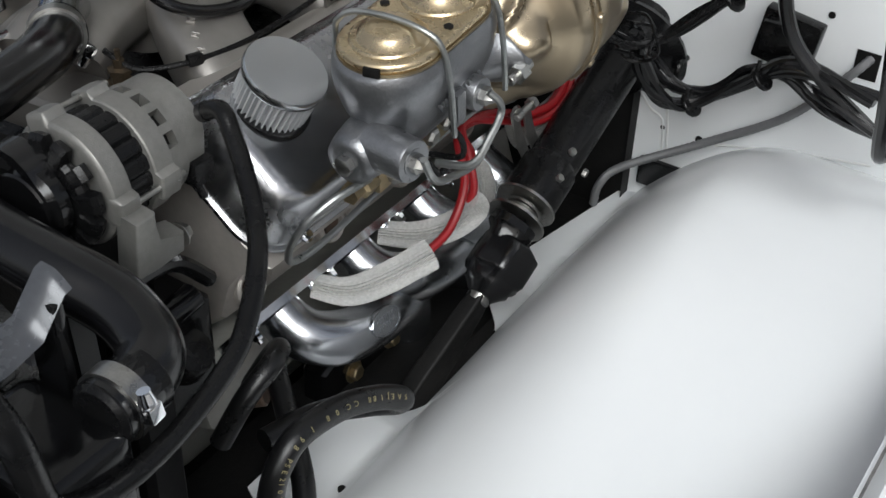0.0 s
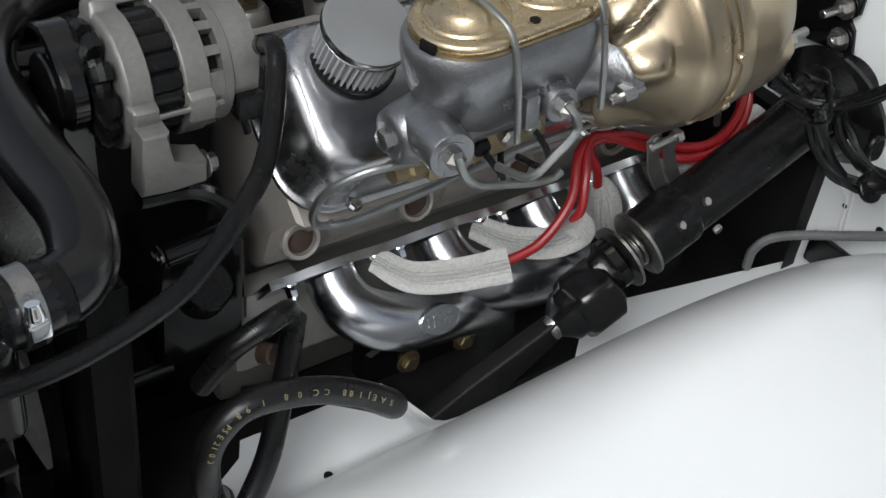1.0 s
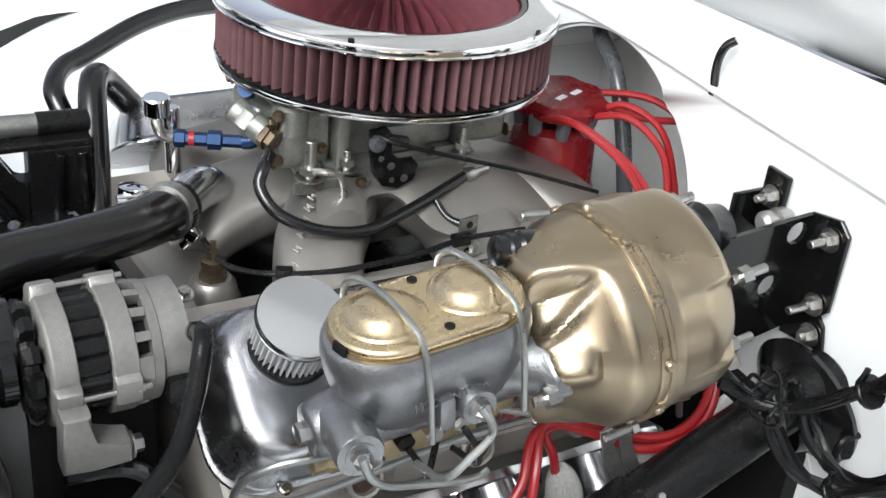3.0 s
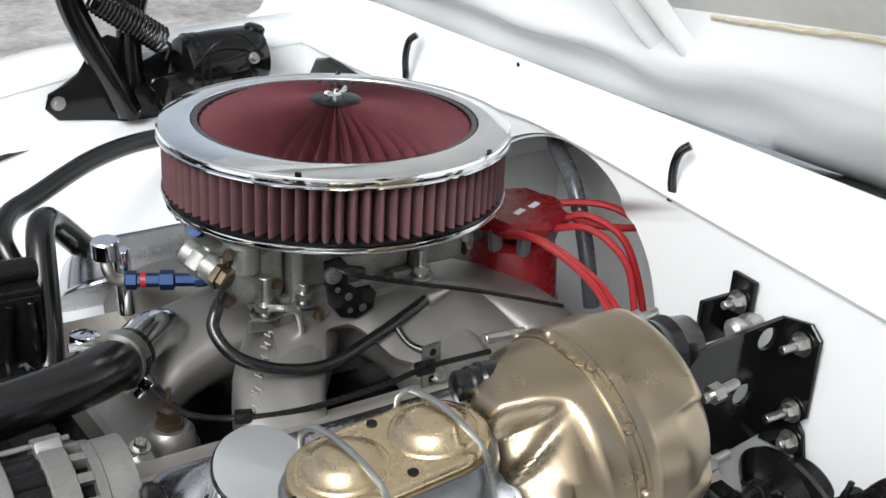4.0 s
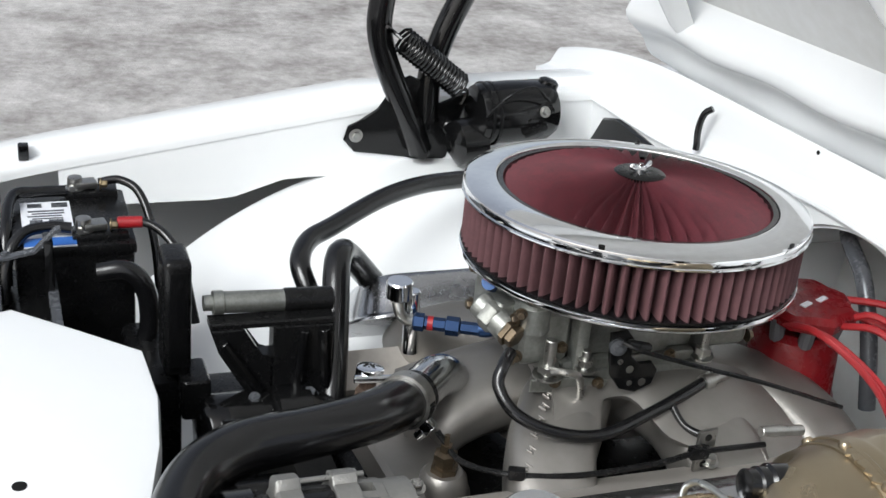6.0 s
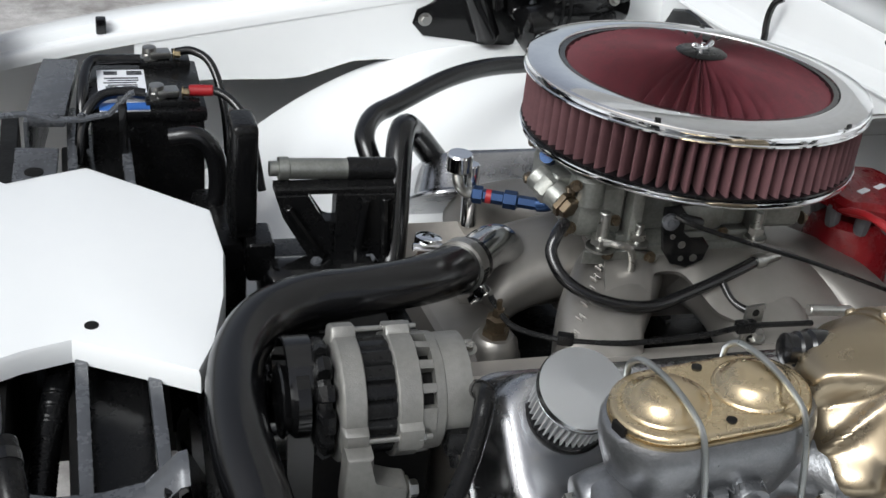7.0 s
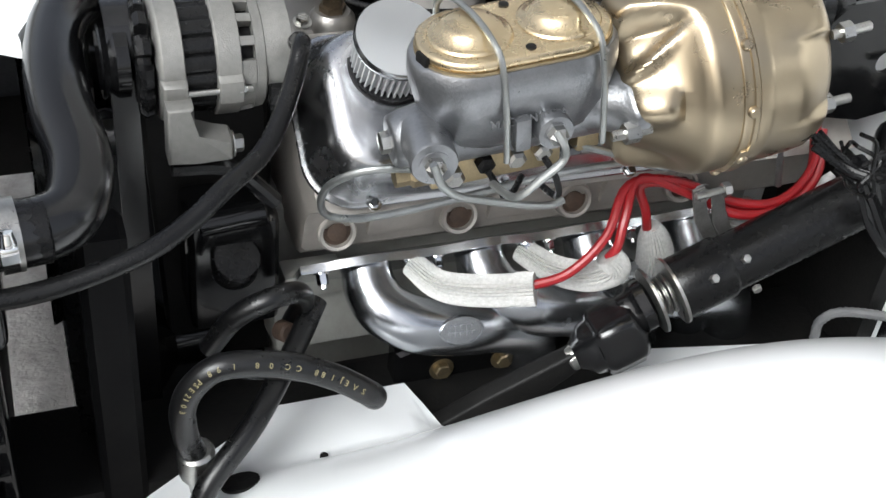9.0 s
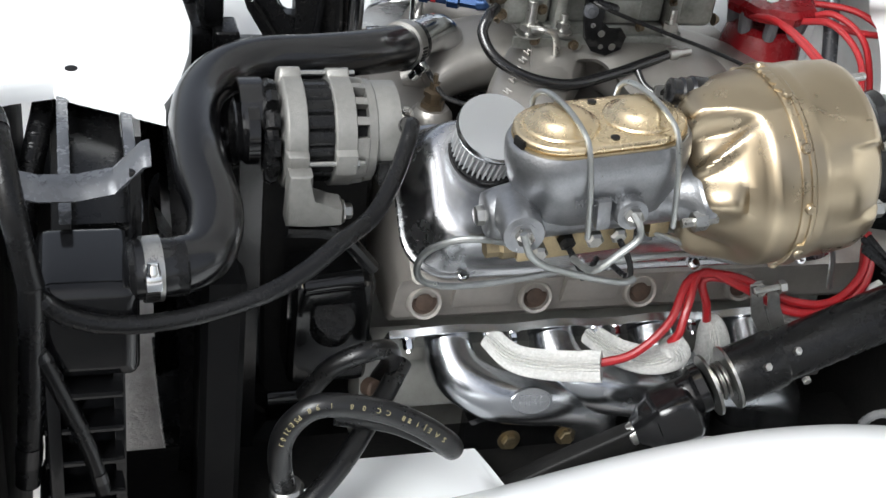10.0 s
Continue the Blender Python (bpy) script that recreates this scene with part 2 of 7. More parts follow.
GREYBOOT = material("grey_boot_rubber", (0.12, 0.12, 0.13), 0.5, scale=40)
YELLOW = material("faded_yellow_print", (0.25, 0.22, 0.12), 0.6, second=(0.20, 0.17, 0.09), scale=300)
PAPER = material("printed_white_label", (0.75, 0.76, 0.78), 0.5, second=(0.62, 0.64, 0.70), scale=60)
FOAM = material("yellowed_sealant", (0.72, 0.67, 0.54), 0.85, second=(0.60, 0.52, 0.36), scale=120, bump=0.9, bump_scale=350)
RUST = material("light_rust", (0.040, 0.026, 0.019), 0.7, second=(0.085, 0.052, 0.035), scale=60, bump=0.3)
ASPHALT = material("worn_concrete_ground", (0.57, 0.555, 0.54), 0.8, second=(0.14, 0.125, 0.115), scale=3.0, mix=0.5, bump=1.0, bump_scale=45)
for node in ASPHALT.node_tree.nodes:
    if node.type == "TEX_NOISE":
        node.inputs["Detail"].default_value, node.inputs["Roughness"].default_value = 10, 0.6
    if node.type == "BUMP":
        node.inputs["Distance"].default_value = 0.006
BLOCK = material("grey_painted_block", (0.38, 0.38, 0.35), 0.5, 0.2, second=(0.30, 0.295, 0.27), scale=20, bump=0.3, bump_scale=300)
BRONZE = material("tarnished_screw", (0.19, 0.145, 0.095), 0.36, 0.9, second=(0.10, 0.08, 0.06), scale=80)

# ---- ground and car body ----
def ground():
    bm = B()
    bmesh.ops.create_grid(bm, x_segments=40, y_segments=40, size=1.0)
    for v in bm.verts:
        v.co.x, v.co.y = math.copysign(abs(v.co.x) ** 3, v.co.x) * 400, math.copysign(abs(v.co.y) ** 3, v.co.y) * 400
    single("ground", bm, ASPHALT, "stained pale concrete yard under the car", "ground", kind="structure")


ground()


def dome_height(x, d):
    a = max(0.0, 1 - ((x - 0.02) / 0.45) ** 2) ** 0.9
    return 0.49 + 0.22 * a * math.sin(max(0.0, min(1.0, d)) * math.pi / 2) ** 0.9


def inner_edge(x):
    """Where the near apron's inner edge runs; it swings out round the steering shaft."""
    if x < -0.35:
        return 0.365 + 0.6 * (-0.35 - x)
    if x < -0.20:
        return 0.353
    if x < -0.175:
        return 0.353 + 0.082 * (x + 0.20) / 0.025
    if x < -0.03:
        return 0.435
    return max(0.366 + 0.18 * max(0.0, x - 0.067), 0.435 - 0.9 * (x + 0.03))


def wheelhouse(side, label):
    t = thing("inner_fender", (0, side * 0.55, 0.5), label, "inner fender", "inner fenders")
    bm = B()
    far = 0.86 if side < 0 else 0.70

    def f(a, b):
        x = -0.47 + 0.84 * a
        e = inner_edge(x) if side < 0 else 0.28
        y = e + (far - e) * b
        if side < 0:
            return (x, -y, dome_height(x, (y - 0.43) / 0.205))
        return (x, y, 0.55 + (dome_height(x, (y - 0.28) / 0.33) - 0.49) * 1.02)

    sheet(bm, f, 84, 40, 0.003)
    part("wheelhouse_panel", bm, WHITE, t, smooth=60)
    bm = B()

    def g(a, b):
        x = -0.52 + 0.86 * a
        top = (0.852 + (0.163 * (x + 0.066) if x < -0.066 else 0.03 * (x + 0.066)))
        low = 0.722 + (0.03 if x > -0.19 else max(0.0, 0.03 * (x + 0.28) / 0.09))
        if side < 0:
            low, top = 0.60, 0.76
            return (x, -(0.855 + 0.008 * b), low + (top - low) * b)
        return (x, side * (0.688 + 0.012 * b), low + (top - low) * b)

    sheet(bm, g, 24, 10, 0.003)
    part("apron", bm, WHITE, t)
    if side < 0:
        for x, y, z in ((-0.263, 0.368, 0.49), (-0.235, 0.370, 0.49), (-0.210, 0.370, 0.49), (-0.302, 0.428, 0.4945), (0.066, 0.374, 0.49), (0.094, 0.376, 0.49)):
            bm = B()
            lathe(bm, (x, side * y, z - 0.002), (0, 0, 1), [(0.0042, 0), (0.0042, 0.003)], 12)
            part("bolt_hole", bm, DARK, t, "small dark drilled hole")
        bm = B()
        lathe(bm, (-0.384, -0.446, 0.4995), (-0.11, 0.42, 0.9), [(0.018, 0), (0.018, 0.003)], 28)
        part("hose_hole", bm, DARK, t, "large dark round hole")
    return t


wheelhouse(-1, "white painted inner fender with a smooth rounded wheelhouse")
wheelhouse(1, "white painted inner fender bulging beside the far valve cover")


def fender():
    t = thing("fender", (-0.1, 0.76, 0.8), "white front fender with a stepped gutter lip", "fender")
    bm = B()
    prof = [(0.698, -0.024), (0.7005, -0.010), (0.704, -0.006), (0.710, -0.0055), (0.713, -0.009), (0.720, -0.013), (0.741, -0.013), (0.745, -0.004), (0.748, 0.000), (0.757, 0.001), (0.790, -0.003), (0.835, -0.016), (0.862, -0.05), (0.88, -0.14), (0.88, -0.4), (0.865, -0.62)]

    def f(a, b):
        x = -0.95 + 1.45 * a
        k = b * (len(prof) - 1)
        i = min(int(k), len(prof) - 2)
        y, z = [prof[i][c] + (prof[i + 1][c] - prof[i][c]) * (k - i) for c in (0, 1)]
        top = 0.873 + (0.163 * (x + 0.066) if x < -0.066 else 0.03 * (x + 0.066))
        bow = 0.10 * max(0.0, (-0.5 - x) / 0.45) ** 2
        return (x, y - bow, top + z - 0.05 * bow)

    sheet(bm, f, 40, (len(prof) - 1) * 2, 0.003)
    part("skin", bm, WHITE, t)
    bm = B()
    box(bm, (-0.565, 0.733, 0.791), (0.015, 0.016, 0.024), bev=0.003)
    part("rubber_bumper", bm, RUBBER, t, "small black rubber hood bumper")


fender()


def near_fender():
    # plain near fender skin, added to keep light off the ground
    bm = B()
    prof = [(-0.868, 0.764), (-0.876, 0.772), (-0.886, 0.765), (-0.896, 0.70), (-0.905, 0.52), (-0.90, 0.30)]

    def f(a, b):
        k = b * (len(prof) - 1)
        i = min(int(k), len(prof) - 2)
        y, z = [prof[i][c] + (prof[i + 1][c] - prof[i][c]) * (k - i) for c in (0, 1)]
        return (-0.78 + 1.30 * a, y, z)

    sheet(bm, f, 20, 15, 0.003)
    single("fender", bm, WHITE, "white front fender skin by the near wheelhouse, added to shade the ground", "fender", base=(-0.1, -0.88, 0.5))
    # unseen slab at floor height, added to darken the ground below the bay
    bm = B()
    box(bm, (0.85, 0.02, 0.30), (1.08, 1.78, 0.03), bev=0.006)
    single("floor_light_blocker", bm, DARK, "unseen dark slab behind the firewall, added to shade the ground", "floor pan", kind="structure", base=(0.85, 0, 0.3))


near_fender()


def lip_height(y):
    """The firewall's upper lip: level behind the engine, dropping towards the far fender."""
    f = max(0.0, min(1.0, (y - 0.06) / 0.42))
    return 0.937 - 0.064 * f * f * (3 - 2 * f) - 0.075 * max(0.0, y - 0.48)


def firewall():
    t = thing("firewall", (0.33, 0, 0.6), "white painted firewall with a recess behind the distributor", "firewall", kind="structure")
    bm = B()
    # one face with a round-topped opening for the recess
    arch = [(0.20, 0.30), (0.20, 0.78), (0.165, 0.855), (0.11, 0.902), (0.03, 0.930), (-0.05, 0.922), (-0.105, 0.888), (-0.145, 0.845), (-0.165, 0.79), (-0.175, 0.70), (-0.175, 0.30)]
    outer = [(0.93, 0.20), (0.93, 0.845), (0.48, 0.876), (0.26, 0.909), (0.06, 0.940), (-0.1, 0.942), (-0.25, 0.942), (-0.40, 0.942), (-0.86, 0.94), (-0.86, 0.70), (-0.86, 0.20)]
    flat = [(y, z, 0.0) for y, z in outer]
    outer = [V(flat[i]).lerp(V(flat[i + 1]), k / 5).xy for i in range(len(flat) - 1) for k in range(5)] + [V(flat[-1]).xy]
    arch = [p.xy for p in smooth_path([(y, z, 0.0) for y, z in arch], 5)]
    rows = []
    for poly, x in ((outer, 0.31), (arch, 0.31), (arch, 0.318), (arch, 0.45)):
        rows.append([bm.verts.new((x, y, z)) for y, z in poly])
    for a, b in zip(rows, rows[1:]):
        bridge(bm, a, b, closed=False)
    es = [e for e in bm.edges if e.verts[0] in rows[1] and e.verts[1] in rows[1]]
    bmesh.ops.bevel(bm, geom=es, offset=0.005, segments=3, affect="EDGES")
    part("panel", bm, WHITE, t)
    bm = B()
    box(bm, (0.455, 0, 0.6), (0.01, 0.42, 0.72), bev=0)
    part("recess_panel", bm, WHITE_DULL, t, "dull white recessed firewall panel")
    bm = B()
    # the rolled bead that follows the opening
    tube(bm, [(0.309, y, z) for y, z in ((0.70, 0.862), (0.48, 0.875), (0.32, 0.897), (0.20, 0.922), (0.10, 0.936), (0.0, 0.94), (-0.08, 0.94), (-0.20, 0.938), (-0.45, 0.936), (-0.84, 0.93))], 0.004, 8)
    part("rolled_bead", bm, WHITE, t)


firewall()


def cowl():
    t = thing("cowl_panel", (0.36, 0, 0.95), "white cowl panel with a sharp upper edge", "cowl panel", kind="structure")
    bm = B()
    line = [(0.311, 0.0, 0.0), (0.330, 0.18, 0.0), (0.338, 0.31, 0.0), (0.350, 0.92, 0.0), (0.354, 1.0, 0.0), (0.362, 1.0, -0.003), (0.39, 1.0, -0.033), (0.62, 1.0, -0.043)]

    def f(a, b):
        y = -0.85 + 1.78 * a
        k = b * (len(line) - 1)
        i = min(int(k), len(line) - 2)
        p = V(line[i]).lerp(V(line[i + 1]), k - i)
        top = 0.988 - 0.06 * y - 0.05 * max(0.0, (y - 0.5) / 0.4) ** 2
        return (p.x, y, lip_height(y) + (top - lip_height(y)) * p.y + p.z)

    sheet(bm, f, 44, 28, 0.003)
    part("face", bm, WHITE, t)
    # black strip that paints in the shade of the gap between cowl and hood
    bm = B()
    sheet(bm, lambda a, b: (0.374 + 0.055 * b, -0.84 + 0.65 * a, 0.972 - 0.010 * b - 0.014 * max(0.0, a - 0.8) / 0.2 - 0.06 * (-0.84 + 0.65 * a)), 20, 3, 0.008)
    part("cowl_gap_shade", bm, RUBBER, t, "black strip standing in for shade behind the cowl edge")
    for y, z in ((0.385, 0.895), (-0.166, 0.930)):
        bm = B()
        tube(bm, [(0.3125, y, z + 0.002), (0.3125, y, z + 0.010), (0.3135, y + 0.004, z + 0.024), (0.316, y + 0.006, z + 0.040), (0.319, y + 0.003, z + 0.054), (0.326, y - 0.003, z + 0.062)], 0.0048, 12)
        part("washer_tube", bm, RUBBER, t, "short black rubber washer tube")


cowl()


def hood():
    t = thing("hood", (0.45, 0, 1.0), "raised white hood seen from its braced underside", "hood")
    d = V((-0.60, 0, 0.80))
    n = V((-0.80, 0, -0.60))
    at = lambda y, s: V((0.445, y, 0.967 - 0.06 * y)) + d * s
    bm = B()
    sheet(bm, lambda a, b: at(-0.76 + 1.50 * a, 0.10 + 1.3 * b) + n * -0.03, 24, 20, 0.002)
    part("skin", bm, WHITE_DULL, t, "dull white inner skin")
    bm = B()

    def brace(a, b):
        y = -0.74 + 1.46 * a
        s = min(0.22, 0.138 + 0.15 * max(0.0, -y - 0.03)) * b
        fold = 0.022 * math.sin(math.pi * b) ** 0.7 + 0.013 * math.sin(3 * math.pi * b) * (0.6 + 0.4 * math.sin(y * 5)) + 0.004 * math.sin(y * 23 + 5 * b) * math.sin(math.pi * b)
        fold += 0.006 * math.exp(-((y + 0.09) / 0.07) ** 2) * math.sin(math.pi * b)
        return at(y + 0.0, s) + n * (fold + 0.002 - 0.035 * max(0.0, b - 0.85) / 0.15)

    sheet(bm, brace, 60, 24, 0.003)
    part("rear_brace", bm, WHITE, t, "pressed white rear brace", smooth=60)
    for y0, y1, w0 in ((-0.068, 0.35, 0.025), (-0.128, 0.31, 0.024), (0.56, 0.40, 0.05), (-0.56, -0.20, 0.05)):
        bm = B()

        def leg(a, b):
            w = (-1 + 2 * a) * w0 * (0.35 + 0.65 * min(1.0, b * 7))
            lift = (0.014 if w0 < 0.03 else 0.022) * math.cos((-1 + 2 * a) * math.pi / 2) + 0.004
            return at(y0 + (y1 - y0) * b + w, 0.097 + 1.15 * b) + n * (lift if b > 0.02 else lift * 0.7)

        sheet(bm, leg, 10, 30, 0.003)
        part("diagonal_brace", bm, WHITE, t, "pressed white diagonal brace", smooth=60)
    bm = B()
    r = random.Random(5)
    tube(bm, [at(-0.6 + 0.01 * k, min(0.22, 0.138 + 0.15 * max(0.0, 0.57 - 0.01 * k)) + 0.004 + r.uniform(-0.0012, 0.0012)) + n * (-0.020 + r.uniform(-0.001, 0.001)) for k in range(48)], 0.0026, 7, 2)
    part("sealant_bead", bm, FOAM, t, "bead of yellowed sealant")
    for y in (-0.13, 0.17):
        bm = B()
        lathe(bm, at(y, 0.035) + n * 0.021, n, [(0.004, 0), (0.004, 0.001)], 12)
        part("drain_hole", bm, DARK, t, "small dark drain hole")


hood()


def latch_panel():
    t = thing("latch_panel", (-0.62, 0, 0.84), "white painted hood latch panel over the radiator", "latch panel")
    bm = B()
    poly = [(-0.478, 0.066), (-0.474, -0.02), (-0.483, -0.10), (-0.500, -0.175), (-0.517, -0.215), (-0.565, -0.187), (-0.619, -0.156), (-0.66, -0.168), (-0.80, -0.24), (-0.80, 0.25), (-0.68, 0.142), (-0.640, 0.158), (-0.598, 0.173), (-0.535, 0.118)]
    cx, cy = -0.62, 0.0
    lay = []
    for s, z in ((1.0, 0.818), (1.0, 0.834), (0.985, 0.8395), (0.93, 0.841), (0.0, 0.845)):
        if s == 0:
            c = bm.verts.new((cx, cy, z))
            for k in range(len(poly)):
                bm.faces.new((lay[-1][k], lay[-1][(k + 1) % len(poly)], c))
        else:
            lay.append([bm.verts.new((cx + (x - cx) * s, cy + (y - cy) * s, z)) for x, y in poly])
    for a, b in zip(lay, lay[1:]):
        bridge(bm, a, b)
    part("panel", bm, WHITE, t)
    for x, y in ((-0.602, -0.137),):
        bm = B()
        lathe(bm, (x, y, 0.8405), (0, 0, 1), [(0.0062, 0), (0.0062, 0.0018)], 14)
        part("bolt_hole", bm, DARK, t, "dark bolt hole")


latch_panel()


def frame_rail():
    t = thing("frame_rail", (0, -0.34, 0.4), "black painted frame rail with an engine mount bolted on", "frame rail")
    bm = B()
    box(bm, (0.0, -0.335, 0.40), (1.3, 0.12, 0.13), bev=0.012)
    part("rail", bm, DARK, t)
    bm = B()
    prism(bm, [(-0.20, 0.505), (-0.18, 0.512), (-0.06, 0.512), (-0.04, 0.50), (-0.03, 0.42), (-0.20, 0.42)], (0, -0.297, 0), (1, 0, 0), (0, 0, 1), 0.03, 0.004)
    part("mount_bracket", bm, BLACK, t)
    for x in (-0.15, -0.082):
        bm = B()
        hexbolt(bm, (x, -0.327, 0.477), (0, -1, 0.1), 0.0092, 0.007)
        part("bolt", bm, BRASS, t, "yellow zinc flange bolt")
    return t


frame_rail()


def crossmember():
    bm = B()
    box(bm, (-0.20, 0.0, 0.33), (0.46, 0.70, 0.10), bev=0.01)
    single("crossmember", bm, DARK, "black steel crossmember under the engine", "crossmember", base=(-0.12, 0, 0.33))
    bm = B()
    box(bm, (-0.20, 0.36, 0.40), (1.3, 0.12, 0.13), bev=0.012)
    single("frame_rail", bm, DARK, "black painted frame rail on the far side", "frame rail", base=(0, 0.36, 0.4))


crossmember()

# ---- engine ----
HEADCAST = material("bare_head_casting", (0.46, 0.43, 0.395), 0.42, 0.45, second=(0.36, 0.335, 0.305), scale=20, bump=0.25, bump_scale=700)


def engine_block():
    t = thing("engine_block", (0, 0, 0.45), "grey painted engine block with oil pan rail", "engine block")
    bm = B()
    box(bm, (-0.02, 0.0, 0.50), (0.56, 0.42, 0.24), bev=0.01)
    part("crankcase", bm, BLOCK, t)
    bm = B()
    box(bm, (-0.275, -0.262, 0.572), (0.06, 0.03, 0.028), (0, 0, 0), bev=0.004)
    part("front_boss", bm, BLOCK, t)
    bm = B()
    box(bm, (-0.02, -0.235, 0.515), (0.585, 0.06, 0.075), (-18, 0, 0), bev=0.006)
    part("pan_rail", bm, BLOCK, t, "pale grey pan rail")
    bm = B()
    box(bm, (0.10, 0, 0.42), (0.40, 0.30, 0.18), bev=0.02)
    part("oil_pan", bm, DARK, t, "dark oil pan")
    # timing side, black
    bm = B()
    box(bm, (-0.32, -0.02, 0.60), (0.05, 0.34, 0.28), bev=0.02)
    part("timing_cover", bm, DARK, t, "black timing cover")


engine_block()


def cylinder_head(side):
    t = thing("cylinder_head", (-0.02, side * 0.24, 0.65), "bare metal cylinder head with open bolt pockets" if side < 0 else "bare metal cylinder head on the far bank", "cylinder head", "cylinder heads")
    bm = B()
    prism(bm, ([(-0.12, 0.60), (-0.262, 0.604), (-0.284, 0.624), (-0.289, 0.668), (-0.305, 0.690), (-0.343, 0.708), (-0.212, 0.810), (-0.15, 0.78)] if side < 0 else [(0.12, 0.56), (0.27, 0.57), (0.275, 0.62), (0.31, 0.65), (0.185, 0.745), (0.14, 0.72)]), (-0.29, 0, 0), (0, 1, 0), (0, 0, 1), 0.56, 0.004)
    part("casting", bm, HEADCAST, t)
    if side < 0:
        for k in range(4):
            x = -0.258 + 0.123 * k
            bm = B()
            lathe(bm, (x, -0.281, 0.644), (0, -1, 0.25), [(0.020, 0), (0.0195, 0.011), (0.0175, 0.0135), (0.0145, 0.0125), (0.0135, 0.001)], 32)
            p = part("bolt_boss", bm, HEADCAST, t)
            bm = B()
            lathe(bm, (x, -0.284, 0.6448), (0, -1, 0.25), [(0.0142, 0), (0.0142, 0.004), (0.0095, 0.0042), (0.0095, 0.0065), (0.006, 0.008)], 24)
            part("head_bolt", bm, RUST, p, "rusty recessed head bolt")
        for k in range(3):
            x = -0.195 + 0.123 * k
            bm = B()
            box(bm, (x, -0.288, 0.655), (0.066, 0.012, 0.036), (12, 0, 0), 0.003)
            part("rib_pad", bm, HEADCAST, t)


cylinder_head(-1)
cylinder_head(1)


def valve_cover(side):
    t = thing("valve_cover", (-0.03, side * 0.24, 0.72), "polished aluminium valve cover" if side < 0 else "polished aluminium valve cover beyond the carburetor", "valve cover", "valve covers")
    m = Matrix.Translation((-0.053, -0.282, 0.766) if side < 0 else (0.03, 0.268, 0.725)) @ Euler((radians(side * -38), 0, 0)).to_matrix().to_4x4()
    bm = B()
    L, W_ = 0.50, 0.168
    rows = [(rounded(L - 0.005, W_ - 0.005, 0.046, 8), 0.0), (rounded(L - 0.005, W_ - 0.005, 0.046, 8), 0.003), (rounded(L - 0.0065, W_ - 0.0065, 0.046, 8), 0.0042), (rounded(L - 0.012, W_ - 0.012, 0.044, 8), 0.0052), (rounded(L - 0.0155, W_ - 0.0155, 0.043, 8), 0.0085), (rounded(L - 0.026, W_ - 0.022, 0.044, 8), 0.022), (rounded(L - 0.041, W_ - 0.030, 0.043, 8), 0.040), (rounded(L - 0.049, W_ - 0.036, 0.041, 8), 0.0475), (rounded(L - 0.058, W_ - 0.044, 0.039, 8), 0.0528), (rounded(L - 0.070, W_ - 0.055, 0.035, 8), 0.0556), (rounded(L - 0.086, W_ - 0.072, 0.028, 8), 0.0568)]
    stack(bm, rows, m)
    part("cover", bm, COVER, t, smooth=50)
    for k in range(4):
        bm = B()
        hexbolt(bm, m @ V((-0.19 + 0.125 * k, -(W_ / 2 - 0.004) * (1 if side < 0 else -1), 0.005)), m.to_3x3() @ V((0, 0, 1)), 0.0046, 0.005)
        part("bolt", bm, CHROME, t, "chrome cover bolt")
    return m


VC = valve_cover(-1)
valve_cover(1)


def breather():
    t = thing("breather_cap", (-0.227, -0.29, 0.82), "small chrome-topped breather filter on the valve cover", "breather")
    a = V((0.0, -0.48, 0.877)).normalized()
    c = V((-0.219, -0.315, 0.867)) - a * 0.056
    bm = B()
    lathe(bm, c, a, [(0.034, -0.012), (0.0380, -0.003), (0.0385, 0.011), (0.0375, 0.0135), (0.034, 0.014)], 48)
    part("rubber_base", bm, RUBBER, t)
    bm = B()
    n = 40
    lathe(bm, c, a, [(0.0350, 0.013), (0.0360, 0.048)], n * 4, shape=lambda g, k: (1.0, 1.0, 0.84, 0.84)[int(round(g / (2 * math.pi) * n * 4)) % 4])
    part("pleated_element", bm, PAPERGREY, t, "pale grey pleated element", smooth=20)
    bm = B()
    lathe(bm, c, a, [(0.035, 0.046), (0.0378, 0.047), (0.0385, 0.049), (0.0385, 0.053), (0.0372, 0.0555), (0.0, 0.0562)], 64)
    part("lid", bm, BRUSHED, t, "flat satin chrome lid", smooth=50)


PAPERGREY = material("grey_filter_gauze", (0.50, 0.51, 0.52), 0.6, 0.3, scale=60, bump=0.3, bump_scale=1200)
breather()


def duct(bm, pts, w0, w1, h0, h1, seg=20, res=7, power=2.6):
    """A cast runner: a squared oval swept along a path, width and height changing on the way."""
    path = smooth_path(pts, res)
    n = len(path) - 1
    rows = []
    for i, c in enumerate(path):
        tg = (path[min(i + 1, n)] - path[max(i - 1, 0)]).normalized()
        side = tg.cross(V((0, 0, 1))).normalized()
        up = side.cross(tg)
        f = i / n
        w, h = w0 + (w1 - w0) * f, h0 + (h1 - h0) * f
        row = []
        for s in range(seg):
            g = 2 * math.pi * s / seg
            k = (abs(math.cos(g)) ** power + abs(math.sin(g)) ** power) ** (-1 / power)
            row.append(bm.verts.new(c + side * (w * k * math.cos(g)) + up * (h * k * math.sin(g))))
        if rows:
            bridge(bm, rows[-1], row)
        rows.append(row)
    bm.faces.new(rows[0])
    bm.faces.new(rows[-1])
    return bm


